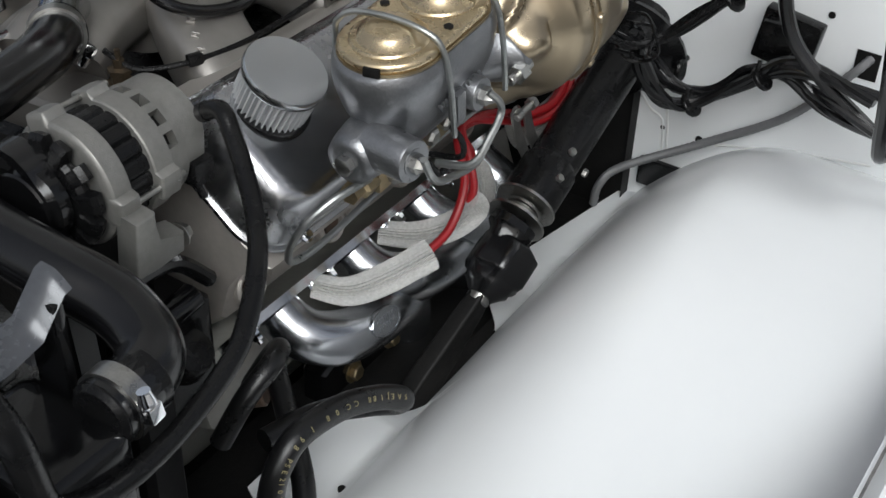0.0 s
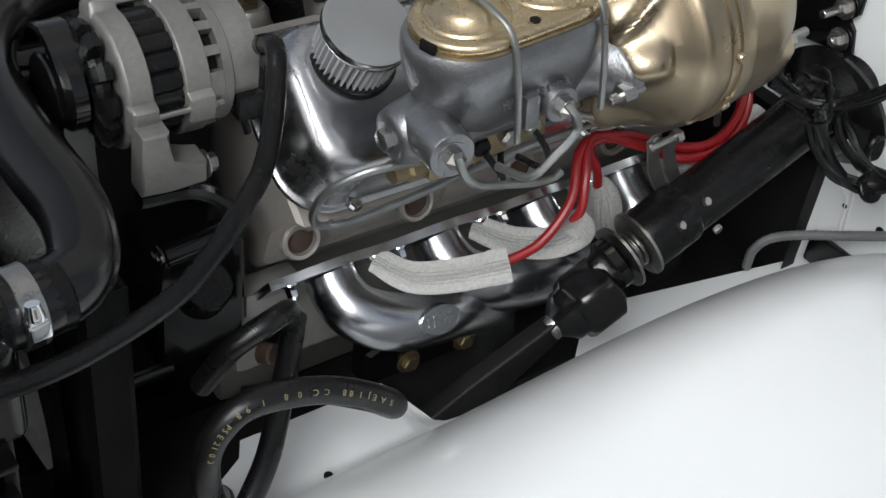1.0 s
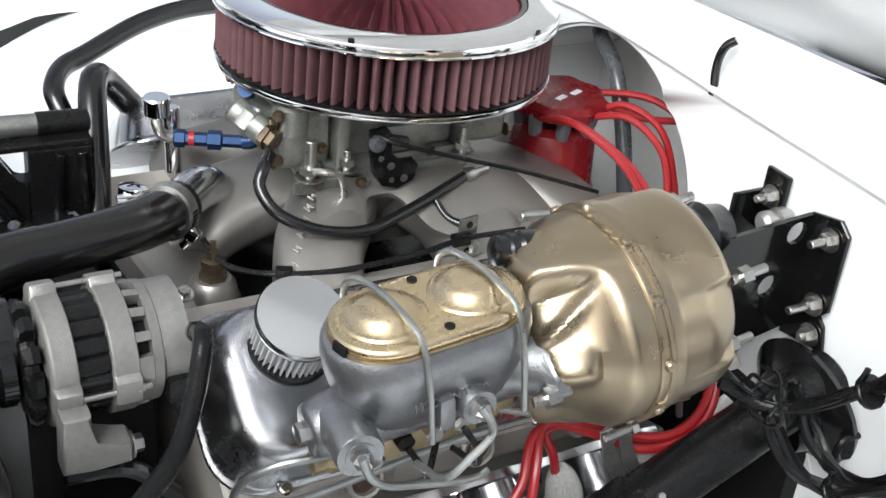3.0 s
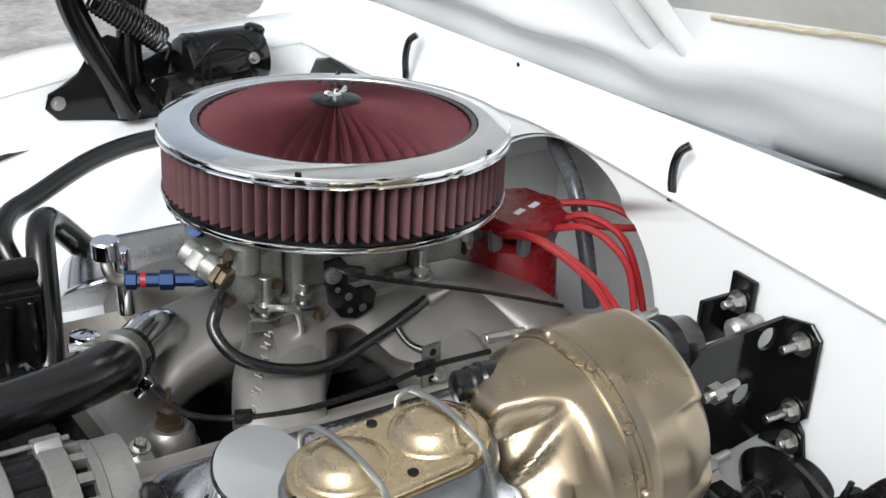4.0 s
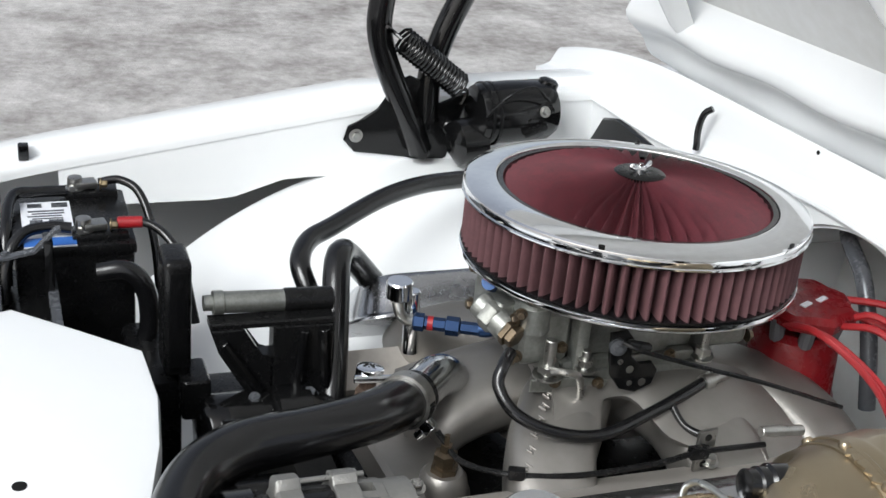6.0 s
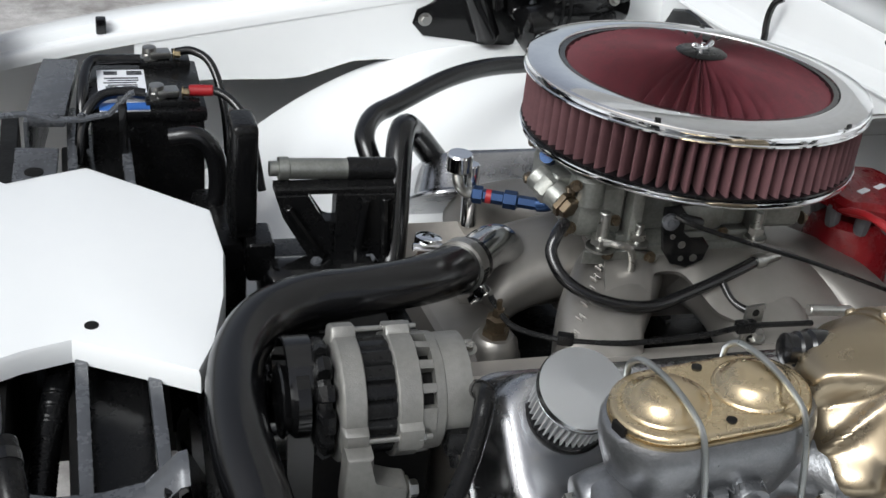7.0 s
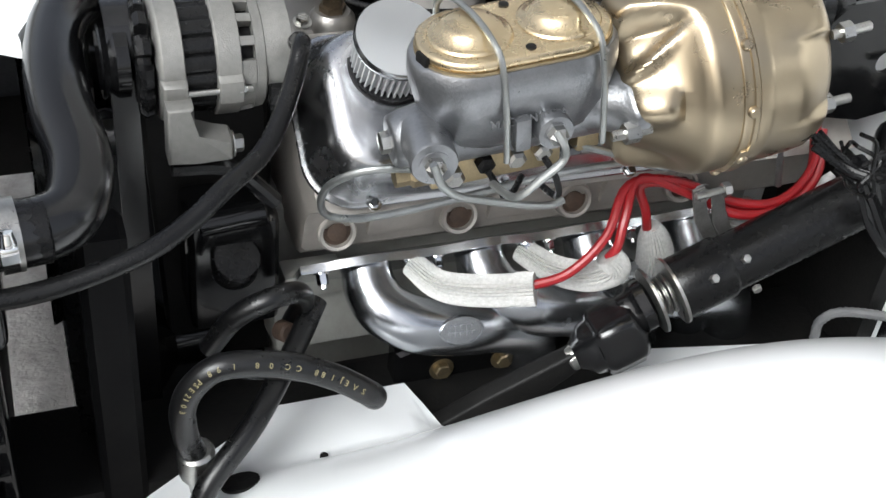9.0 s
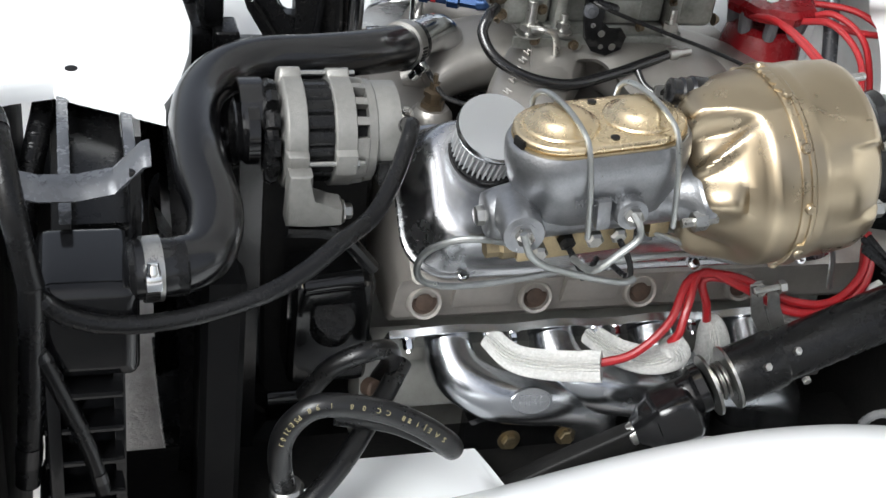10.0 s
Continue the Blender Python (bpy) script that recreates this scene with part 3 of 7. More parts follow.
def intake():
    t = thing("intake_manifold", (-0.03, 0, 0.74), "satin cast aluminium intake manifold with broad curved runners", "intake manifold")
    bm = B()
    box(bm, (-0.03, 0.01, 0.675), (0.50, 0.36, 0.05), bev=0.012)
    part("valley", bm, SATIN, t, "dark valley tray")
    bm = B()
    m = Matrix.Translation((-0.01, 0.01, 0.745))
    stack(bm, [(rounded(0.22, 0.11, 0.04, 6), 0.0), (rounded(0.21, 0.125, 0.04, 6), 0.040), (rounded(0.185, 0.165, 0.03, 6), 0.076), (rounded(0.175, 0.17, 0.025, 6), 0.088)], m)
    part("plenum", bm, CAST, t, smooth=60)
    # driver-side runners: the front one sweeps forward, the second comes outward
    runs = [([(-0.055, 0.008, 0.800), (-0.110, 0.010, 0.797), (-0.155, 0.008, 0.790), (-0.190, 0.002, 0.782), (-0.214, -0.004, 0.772)], 0.052, 0.060, 0.034, 0.024),
            ([(-0.050, -0.02, 0.800), (-0.082, -0.07, 0.798), (-0.112, -0.115, 0.788), (-0.127, -0.155, 0.767), (-0.130, -0.20, 0.722)], 0.046, 0.043, 0.034, 0.036),
            ([(0.020, -0.01, 0.800), (0.042, -0.045, 0.799), (0.060, -0.090, 0.790), (0.066, -0.145, 0.768), (0.066, -0.20, 0.722)], 0.050, 0.046, 0.034, 0.036),
            ([(0.06, 0.005, 0.800), (0.12, -0.005, 0.793), (0.18, -0.04, 0.780), (0.21, -0.10, 0.758), (0.215, -0.17, 0.715)], 0.045, 0.040, 0.030, 0.034)]
    for side in (-1, 1):
        for pts, w0, w1, h0, h1 in runs:
            bm = B()
            duct(bm, [(x, y if side < 0 else 0.03 - y, z - (0.0 if side < 0 else 0.012)) for x, y, z in pts], w0, w1, h0, h1, 32, 8, 3.6)
            part("runner", bm, CAST, t, smooth=60)
    # the cast web that joins the runners round the carburetor pad
    bm = B()

    def web(a, b):
        x = -0.120 + 0.290 * a
        near = 0.138 - 0.052 * math.exp(-((x + 0.036) / 0.032) ** 4) + 0.022 * max(0.0, min(1.0, (x - 0.01) / 0.05))
        y = -0.050 - (near - 0.050) * b
        z = 0.838 - 0.010 * b - 1.9 * max(0.0, -y - 0.068) ** 1.6 - 0.5 * max(0.0, x - 0.06) ** 1.4
        return (x * (0.78 + 0.22 * b), y, z)

    sheet(bm, web, 60, 14, 0.006)
    part("runner_web", bm, CAST, t, smooth=60)
    for x, y, z in ((-0.150, -0.172, 0.789), (-0.108, -0.172, 0.791), (0.050, -0.168, 0.794), (0.092, -0.166, 0.792)):
        bm = B()
        tube(bm, [(x - 0.008, y - 0.012, z - 0.010), (x - 0.007, y + 0.004, z + 0.002), (x - 0.003, y + 0.012, z + 0.0062), (x + 0.003, y + 0.012, z + 0.0062), (x + 0.007, y + 0.004, z + 0.002), (x + 0.008, y - 0.012, z - 0.010)], 0.0016, 8, 4)
        part("cast_loop_mark", bm, CAST, t, "raised loop in the casting")
    bm = B()
    box(bm, (-0.232, -0.035, 0.742), (0.075, 0.17, 0.045), (0, 0, 4), 0.014, 3)
    part("water_crossover", bm, CAST, t)
    bm = B()
    lathe(bm, (-0.218, -0.105, 0.755), (0, 0, 1), [(0.026, 0), (0.023, 0.018), (0.018, 0.024)], 20)
    part("sender_boss", bm, CAST, t)
    # raised cast marks along the second runner's front edge: plain bars
    bm = B()
    for k in range(6):
        f = k / 5
        for d, w in ((-0.0028, 0.0022), (0.0028, 0.0022), (0.0, 0.0018)):
            box(bm, (-0.106 - 0.048 * f + d * 0.85, -0.080 - 0.070 * f + d * 0.5, 0.8345 - 0.0300 * f + 0.004 * math.sin(math.pi * f) + d * 0.22), (w, 0.0085 if d else 0.003, 0.004), (14, -16, 32), 0.0006, 1)
    part("cast_letter_bars", bm, CAST, t, "raised cast marks")
    bm = B()
    lathe(bm, (-0.218, -0.105, 0.779), (0, 0, 1), [(0.014, 0), (0.014, 0.006), (0.010, 0.006), (0.010, 0.014), (0.012, 0.015), (0.012, 0.020), (0.006, 0.022), (0.006, 0.03), (0.003, 0.03), (0.003, 0.04)], 6)
    part("temperature_sender", bm, BRONZE, t, "tarnished brass temperature sender")
    for p in ((-0.255, -0.13, 0.782), (0.03, -0.172, 0.80), (0.0, -0.175, 0.775), (-0.165, -0.18, 0.765), (0.135, -0.175, 0.765)):
        bm = B()
        hexbolt(bm, p, (0, -0.3, 1), 0.0065, 0.007)
        part("bolt", bm, STEEL, t)


intake()


def carburetor():
    t = thing("carburetor", (-0.01, 0.01, 0.84), "four-barrel carburetor with bare grey castings and linkage", "carburetor")
    bm = B()
    box(bm, (-0.012, 0.005, 0.842), (0.175, 0.150, 0.016), bev=0.004)
    box(bm, (-0.012, 0.005, 0.855), (0.150, 0.140, 0.012), bev=0.003)
    part("base_plate", bm, CARB, t)
    bm = B()
    box(bm, (0.0, 0.01, 0.888), (0.125, 0.135, 0.055), bev=0.008, seg=3)
    box(bm, (0.0, -0.056, 0.878), (0.06, 0.022, 0.030), bev=0.006, seg=2)
    lathe(bm, (0.0, 0.015, 0.908), (0, 0, 1), [(0.072, 0), (0.068, 0.008), (0.065, 0.013)], 28)
    part("main_body", bm, CARB, t)
    for x, w in ((-0.070, 0.014), (0.072, 0.014)):
        bm = B()
        box(bm, (x, 0.005, 0.882), (w, 0.150, 0.068), bev=0.004, seg=2)
        part("metering_block", bm, CARB, t, "darker metering block")
    for x, w in ((-0.106, 0.056), (0.104, 0.050)):
        s = -1 if x < 0 else 1
        bm = B()
        box(bm, (x, 0.005, 0.886), (w, 0.130, 0.060), bev=0.012, seg=3)
        box(bm, (x + s * (w / 2), 0.005, 0.884), (0.012, 0.10, 0.040), bev=0.005)
        lathe(bm, (x + s * 0.012, -0.05, 0.915), (0, 0, 1), [(0.017, -0.02), (0.016, 0.006), (0.012, 0.009)], 20)
        b = part("float_bowl", bm, CARB, t)
        for y in (-0.052, 0.062):
            for z in (0.864, 0.908):
                q = B()
                hexbolt(q, (x + s * (w / 2 + 0.003), y, z), (s, 0, 0), 0.0052, 0.005)
                part("bowl_screw", q, BRONZE, b, "tarnished bowl screw")
    # fuel inlet at the front corner
    bm = B()
    e0, e1 = V((-0.162, -0.014, 0.908)), V((-0.143, -0.050, 0.894))
    rod(bm, e0, e1, 0.0142, 22)
    box(bm, (-0.140, -0.020, 0.900), (0.040, 0.030, 0.030), (0, 10, 25), 0.006, 3)
    lathe(bm, e0.lerp(e1, 0.30), e1 - e0, [(0.0165, 0), (0.0172, 0.002), (0.0172, 0.012), (0.0160, 0.014)], 6)
    part("fuel_inlet", bm, CARB, t)
    bm = B()
    lathe(bm, e1, e1 - e0, [(0.0150, -0.002), (0.0155, 0.001), (0.0155, 0.004), (0.0120, 0.0045), (0.0120, 0.011), (0.0100, 0.0125)], 6)
    part("inlet_plug", bm, BRONZE, t, "tarnished brass hex plug")
    # near-side screws, vacuum ports and stop levers
    for p, a, r in (((-0.137, -0.060, 0.918), (-0.4, -1, 0), 0.006), ((-0.138, -0.062, 0.872), (-0.4, -1, 0), 0.0065), ((-0.092, -0.066, 0.880), (0, -1, 0), 0.006), ((-0.10, -0.078, 0.848), (-0.3, -1, 0), 0.006), ((-0.052, -0.078, 0.842), (0, -1, 0), 0.0062), ((0.03, -0.07, 0.862), (0, -1, 0), 0.006), ((0.065, -0.07, 0.893), (0, -1, 0), 0.005)):
        bm = B()
        hexbolt(bm, p, a, r * 0.72, 0.005)
        part("screw", bm, BRONZE, t, "tarnished small screw")
    for x, y, z0, z1, r in ((-0.106, -0.072, 0.848, 0.893, 0.0060), (-0.067, -0.074, 0.852, 0.878, 0.0045), (0.068, -0.072, 0.850, 0.885, 0.0045)):
        bm = B()
        rod(bm, (x, y, z0), (x, y, z1), r, 12)
        lathe(bm, (x, y, z0 + 0.010), (0, 0, 1), [(r * 1.9, 0), (r * 1.9, 0.007)], 6)
        lathe(bm, (x, y, z0 + 0.004), (0, 0, 1), [(r * 2.5, 0), (r * 2.5, 0.002)], 16)
        part("linkage_screw", bm, STEEL, t)
    bm = B()
    prism(bm, [(-0.125, 0.838), (-0.045, 0.830), (-0.040, 0.842), (-0.070, 0.850), (-0.125, 0.852)], (0, -0.074, 0), (1, 0, 0), (0, 0, 1), 0.004, 0.001)
    part("throttle_flange", bm, CARB, t)
    bm = B()
    poly = [(-0.014, 0.012), (0.004, 0.014), (0.012, 0.004), (0.010, -0.016), (0.022, -0.026), (0.036, -0.024), (0.044, -0.034), (0.040, -0.050), (0.022, -0.058), (0.004, -0.052), (-0.008, -0.036), (-0.012, -0.014)]
    prism(bm, poly, (-0.038, -0.086, 0.892), (1, 0, 0), (0, 0, 1), 0.005, 0.001)
    lv = part("throttle_lever", bm, BLACK, t, "black throttle lever plate with round holes")
    for dx, dz, r in ((0.012, -0.030, 0.0042), (0.028, -0.046, 0.0042), (0.014, -0.046, 0.003), (0.0, -0.020, 0.003)):
        q = B()
        lathe(q, (-0.038 + dx, -0.0912, 0.892 + dz), (0, -1, 0), [(r, 0), (r, 0.0006)], 14)
        part("lever_hole", q, STEEL, lv, "bright drilled hole")
    bm = B()
    lathe(bm, (-0.044, -0.090, 0.890), (-0.2, -1, 0.1), [(0.0085, 0), (0.0092, 0.003), (0.0082, 0.006), (0.0045, 0.007), (0.0035, 0.010)], 20)
    part("lever_joint", bm, GREY, t, "round steel rod end")
    bm = B()
    tube(bm, [(-0.106, -0.078, 0.862), (-0.098, -0.090, 0.866), (-0.084, -0.093, 0.862), (-0.078, -0.092, 0.848), (-0.076, -0.09, 0.832)], 0.0038, 10)
    part("linkage_rod", bm, STEEL, t)
    for p in ((-0.098, -0.066, 0.852), (0.075, -0.066, 0.852)):
        bm = B()
        hexbolt(bm, p, (0, 0, 1), 0.007, 0.008, stud=0.006)
        part("mounting_nut", bm, STEEL, t)


CARB = material("dull_zinc_casting", (0.36, 0.365, 0.34), 0.38, 0.8, second=(0.20, 0.205, 0.19), scale=40, bump=0.3, bump_scale=600)
carburetor()


def air_cleaner():
    t = thing("air_cleaner", (0.02, 0.03, 0.94), "round open-element air cleaner with chrome rim and red pleated top", "air cleaner")
    n_ = V((0.0253, 0.0491, 1.0)).normalized()
    u_, v_, _ = basis(n_, (0, 1, 0))
    M = Matrix((u_, v_, n_)).transposed().to_4x4()
    M.translation = V((0.0214, 0.0329, 0.9981))
    R = 0.1807
    Z = (0, 0, 1)

    def put(name, bm, mat, label="", smooth=35, up=t):
        bm.transform(M)
        return part(name, bm, mat, up, label, smooth)

    bm = B()
    lathe(bm, (0, 0, 0), Z, [(0.06, -0.090), (0.085, -0.084), (0.150, -0.080), (R - 0.006, -0.0775), (R - 0.003, -0.0765), (R - 0.002, -0.074), (R - 0.0025, -0.0705), (R - 0.005, -0.0695), (0.05, -0.0695)], 128)
    put("base_pan", bm, CHROME, smooth=50)
    n = 84
    bm = B()
    ring8 = (1.0, 0.993, 0.968, 0.905, 0.845, 0.905, 0.968, 0.993)
    zig = lambda g, k: ring8[int(round(g / (2 * math.pi) * n * 8)) % 8]
    lathe(bm, (0, 0, 0), Z, [(R - 0.0040, -0.0665), (R - 0.0040, -0.010)], n * 8, shape=zig, caps=False)
    put("pleated_element", bm, PLEAT, smooth=70)
    bm = B()
    lathe(bm, (0, 0, 0), Z, [(R - 0.03, -0.0695), (R - 0.005, -0.0695), (R - 0.0030, -0.0685), (R - 0.0030, -0.0662), (R - 0.005, -0.0655), (R - 0.03, -0.0655)], 96, caps=False)
    put("rubber_gasket", bm, RUBBER, "black rubber gasket")
    bm = B()
    lathe(bm, (0, 0, 0), Z, [(R - 0.010, -0.0125), (R - 0.001, -0.0130), (R + 0.0008, -0.012), (R + 0.0008, -0.0105), (R - 0.0006, -0.0095), (R + 0.0002, -0.004), (R - 0.0004, -0.0016), (R - 0.0022, 0.0), (R - 0.006, 0.0009), (0.1490, 0.0032), (0.1470, 0.0026), (0.1462, 0.0005), (0.1462, -0.006)], 160, caps=False)
    put("rim", bm, CHROME, "wide chrome rim", 28)
    bm = B()
    lathe(bm, (0, 0, 0), Z, [(0.1462, 0.0), (0.1452, 0.0016), (0.1400, 0.0012), (0.1385, -0.004)], 128, caps=False)
    put("inner_seal", bm, RUBBER, "black inner seal")
    m = 52
    bm = B()
    prof = [(0.1395, -0.005), (0.137, -0.002), (0.12, 0.0030), (0.09, 0.0095), (0.055, 0.0160), (0.024, 0.0200)]
    wave = (1.0, 0.3, -0.7, -1.0, -0.9, 0.0)
    rows = []
    for r, z in prof:
        row = []
        for s in range(m * 6):
            g = 2 * math.pi * s / (m * 6)
            h = 0.0095 * (wave[s % 6] - 0.4) * min(1, r / 0.09) ** 1.1 * (1.0 if r < 0.125 else 0.45 if r < 0.138 else 0.15)
            row.append(bm.verts.new((r * math.cos(g), r * math.sin(g), z + h)))
        if rows:
            bridge(bm, rows[-1], row)
        rows.append(row)
    put("top_element", bm, PLEAT_TOP, "red oiled gauze top", smooth=30)
    bm = B()
    lathe(bm, (0, 0, 0), Z, [(0.0255, 0.0175), (0.0268, 0.0210), (0.0250, 0.0225), (0.010, 0.0233), (0.0, 0.0233)], 48)
    put("centre_plate", bm, SATIN, "dark centre plate", smooth=40)
    bm = B()
    lathe(bm, (0, 0, 0), Z, [(0.006, 0.0225), (0.006, 0.0260), (0.0045, 0.0275), (0.0025, 0.0280), (0.0025, 0.0310)], 14)
    for s in (-1, 1):
        tube(bm, [(s * 0.004, 0, 0.0255), (s * 0.009, s * 0.003, 0.0260), (s * 0.014, s * 0.005, 0.0285), (s * 0.012, s * 0.004, 0.0310), (s * 0.006, 0, 0.0275)], 0.0016, 8)
    put("wing_nut", bm, CHROME, "chrome wing nut")
    for a in (62, -128, -62):
        bm = B()
        box(bm, ((R - 0.0015) * math.cos(radians(a)), (R - 0.0015) * math.sin(radians(a)), 0.0012), (0.003, 0.006, 0.004), (0, 0, a), 0.0008)
        put("index_tab", bm, SATIN)


air_cleaner()


def distributor():
    t = thing("distributor", (0.235, 0, 0.75), "red capped distributor with plug wire towers", "distributor")
    c = V((0.238, 0.0, 0.0))
    bm = B()
    lathe(bm, c + V((0, 0, 0.70)), (0, 0, 1), [(0.03, 0), (0.035, 0.04), (0.05, 0.045), (0.052, 0.055)], 28)
    part("housing", bm, CAST, t)
    bm = B()
    lathe(bm, c + V((0, 0, 0.755)), (0, 0, 1), [(0.055, 0), (0.056, 0.004), (0.053, 0.008), (0.050, 0.06), (0.046, 0.078), (0.038, 0.085)], 32, shape=lambda g, k: 1 + 0.03 * (1 if int(g / (2 * math.pi) * 16) % 2 else 0))
    part("cap", bm, RED_CAP, t)
    bm = B()
    lathe(bm, c + V((0, 0, 0.855)), (0, 0, 1), [(0.042, 0), (0.056, 0.002), (0.057, 0.012), (0.05, 0.018), (0.02, 0.020)], 32, shape=lambda g, k: 1 + 0.06 * math.cos(8 * g))
    p = part("wire_retainer", bm, RED_CAP, t)
    bm = B()
    for dx, dy, w in ((-0.012, -0.02, 0.016), (0.014, -0.012, 0.016)):
        box(bm, c + V((dx, dy, 0.8755)), (w, 0.007, 0.0015), (0, 0, 25), 0)
    part("mark", bm, PAPER, p, "pale oval logo marks")
    for k in range(8):
        a = radians(22.5 + 45 * k)
        bm = B()
        rod(bm, c + V((0.04 * math.cos(a), 0.04 * math.sin(a), 0.832)), c + V((0.046 * math.cos(a), 0.046 * math.sin(a), 0.862)), 0.0085, 10)
        part("wire_boot", bm, GREYBOOT, t, "grey rubber wire boot")


distributor()


def plug_wire(pts, r=0.0042, label="red silicone spark plug wire"):
    bm = B()
    tube(bm, pts, r, 10, 6)
    single("spark_plug_wire", bm, RED_WIRE, label, "spark plug wire", "spark plug wires", base=tuple(pts[0]))


def wires():
    # at the distributor
    plug_wire([(0.195, -0.03, 0.86), (0.205, -0.08, 0.872), (0.235, -0.135, 0.845), (0.255, -0.165, 0.80), (0.262, -0.18, 0.75)])
    plug_wire([(0.20, -0.038, 0.86), (0.215, -0.085, 0.868), (0.248, -0.14, 0.838), (0.27, -0.17, 0.79), (0.275, -0.18, 0.74)])
    plug_wire([(0.25, -0.045, 0.86), (0.275, -0.085, 0.872), (0.297, -0.125, 0.845), (0.302, -0.145, 0.79), (0.30, -0.16, 0.73)])
    plug_wire([(0.27, -0.035, 0.86), (0.29, -0.06, 0.875), (0.315, -0.10, 0.855), (0.325, -0.13, 0.79), (0.32, -0.15, 0.73)])
    plug_wire([(0.28, 0.0, 0.86), (0.325, -0.05, 0.85), (0.36, -0.11, 0.87), (0.39, -0.15, 0.90)])
    plug_wire([(0.28, 0.02, 0.86), (0.34, -0.05, 0.87), (0.37, -0.13, 0.83), (0.375, -0.15, 0.77)])
    # along the near header
    plug_wire([(-0.092, -0.376, 0.619), (-0.055, -0.382, 0.634), (-0.018, -0.374, 0.666), (0.012, -0.345, 0.700), (0.06, -0.350, 0.702), (0.12, -0.372, 0.683), (0.165, -0.380, 0.685), (0.200, -0.368, 0.712), (0.212, -0.34, 0.745)], 0.0047)
    plug_wire([(-0.012, -0.376, 0.640), (-0.006, -0.378, 0.655), (0.003, -0.366, 0.680), (0.025, -0.342, 0.705), (0.07, -0.36, 0.693), (0.12, -0.380, 0.674), (0.17, -0.385, 0.680), (0.205, -0.372, 0.703), (0.218, -0.345, 0.738)], 0.0047)
    plug_wire([(0.045, -0.345, 0.640), (0.038, -0.345, 0.665), (0.032, -0.336, 0.690), (0.06, -0.345, 0.694), (0.12, -0.366, 0.673), (0.165, -0.374, 0.678), (0.202, -0.365, 0.698), (0.215, -0.34, 0.73)], 0.0047)
    plug_wire([(0.14, -0.37, 0.664), (0.17, -0.380, 0.674), (0.205, -0.370, 0.694), (0.22, -0.345, 0.726)], 0.0047)


wires()


def sleeve(pts, r, bell, label):
    t = thing("spark_plug_boot_sleeve", tuple(pts[0]), label, "boot sleeve", "boot sleeves")
    bm = B()
    tube(bm, pts, r, 56, 6, flute=1, depth=0.085, bell=bell)
    part("woven_sleeve", bm, SLEEVE, t, smooth=70)
    path = smooth_path(pts, 6)
    bm = B()
    tube(bm, [path[-4].lerp(path[-1], 0.35), path[-2], path[-1] + (path[-1] - path[-2]) * 0.25], r * bell(0.97) * 1.05, 56, 3, flute=1, depth=0.085)
    part("hem", bm, SLEEVE, t, "doubled hem of the sleeve", smooth=70)


sleeve([(-0.186, -0.305, 0.607), (-0.165, -0.335, 0.600), (-0.13, -0.357, 0.605), (-0.088, -0.378, 0.617)], 0.0142, lambda f: 0.8 + 0.25 * math.sin(min(1, f * 1.4) * math.pi / 2), "silver woven heat sleeve over a spark plug boot")
sleeve([(-0.068, -0.300, 0.600), (-0.045, -0.335, 0.598), (-0.020, -0.362, 0.607), (-0.004, -0.380, 0.628), (-0.012, -0.376, 0.642)], 0.0138, lambda f: 0.85 + 0.2 * math.sin(f * math.pi), "silver woven heat sleeve bent upward over a plug boot")
sleeve([(0.048, -0.345, 0.645), (0.054, -0.345, 0.630), (0.062, -0.344, 0.605), (0.066, -0.340, 0.580)], 0.0155, lambda f: 0.55 + 0.6 * math.sin(min(1, f * 1.2) * math.pi * 0.55), "silver woven heat sleeve gathered round a plug boot")
sleeve([(0.13, -0.345, 0.640), (0.165, -0.362, 0.645), (0.20, -0.372, 0.66), (0.235, -0.375, 0.685)], 0.0165, lambda f: 1.0, "silver woven heat sleeve behind the steering column")


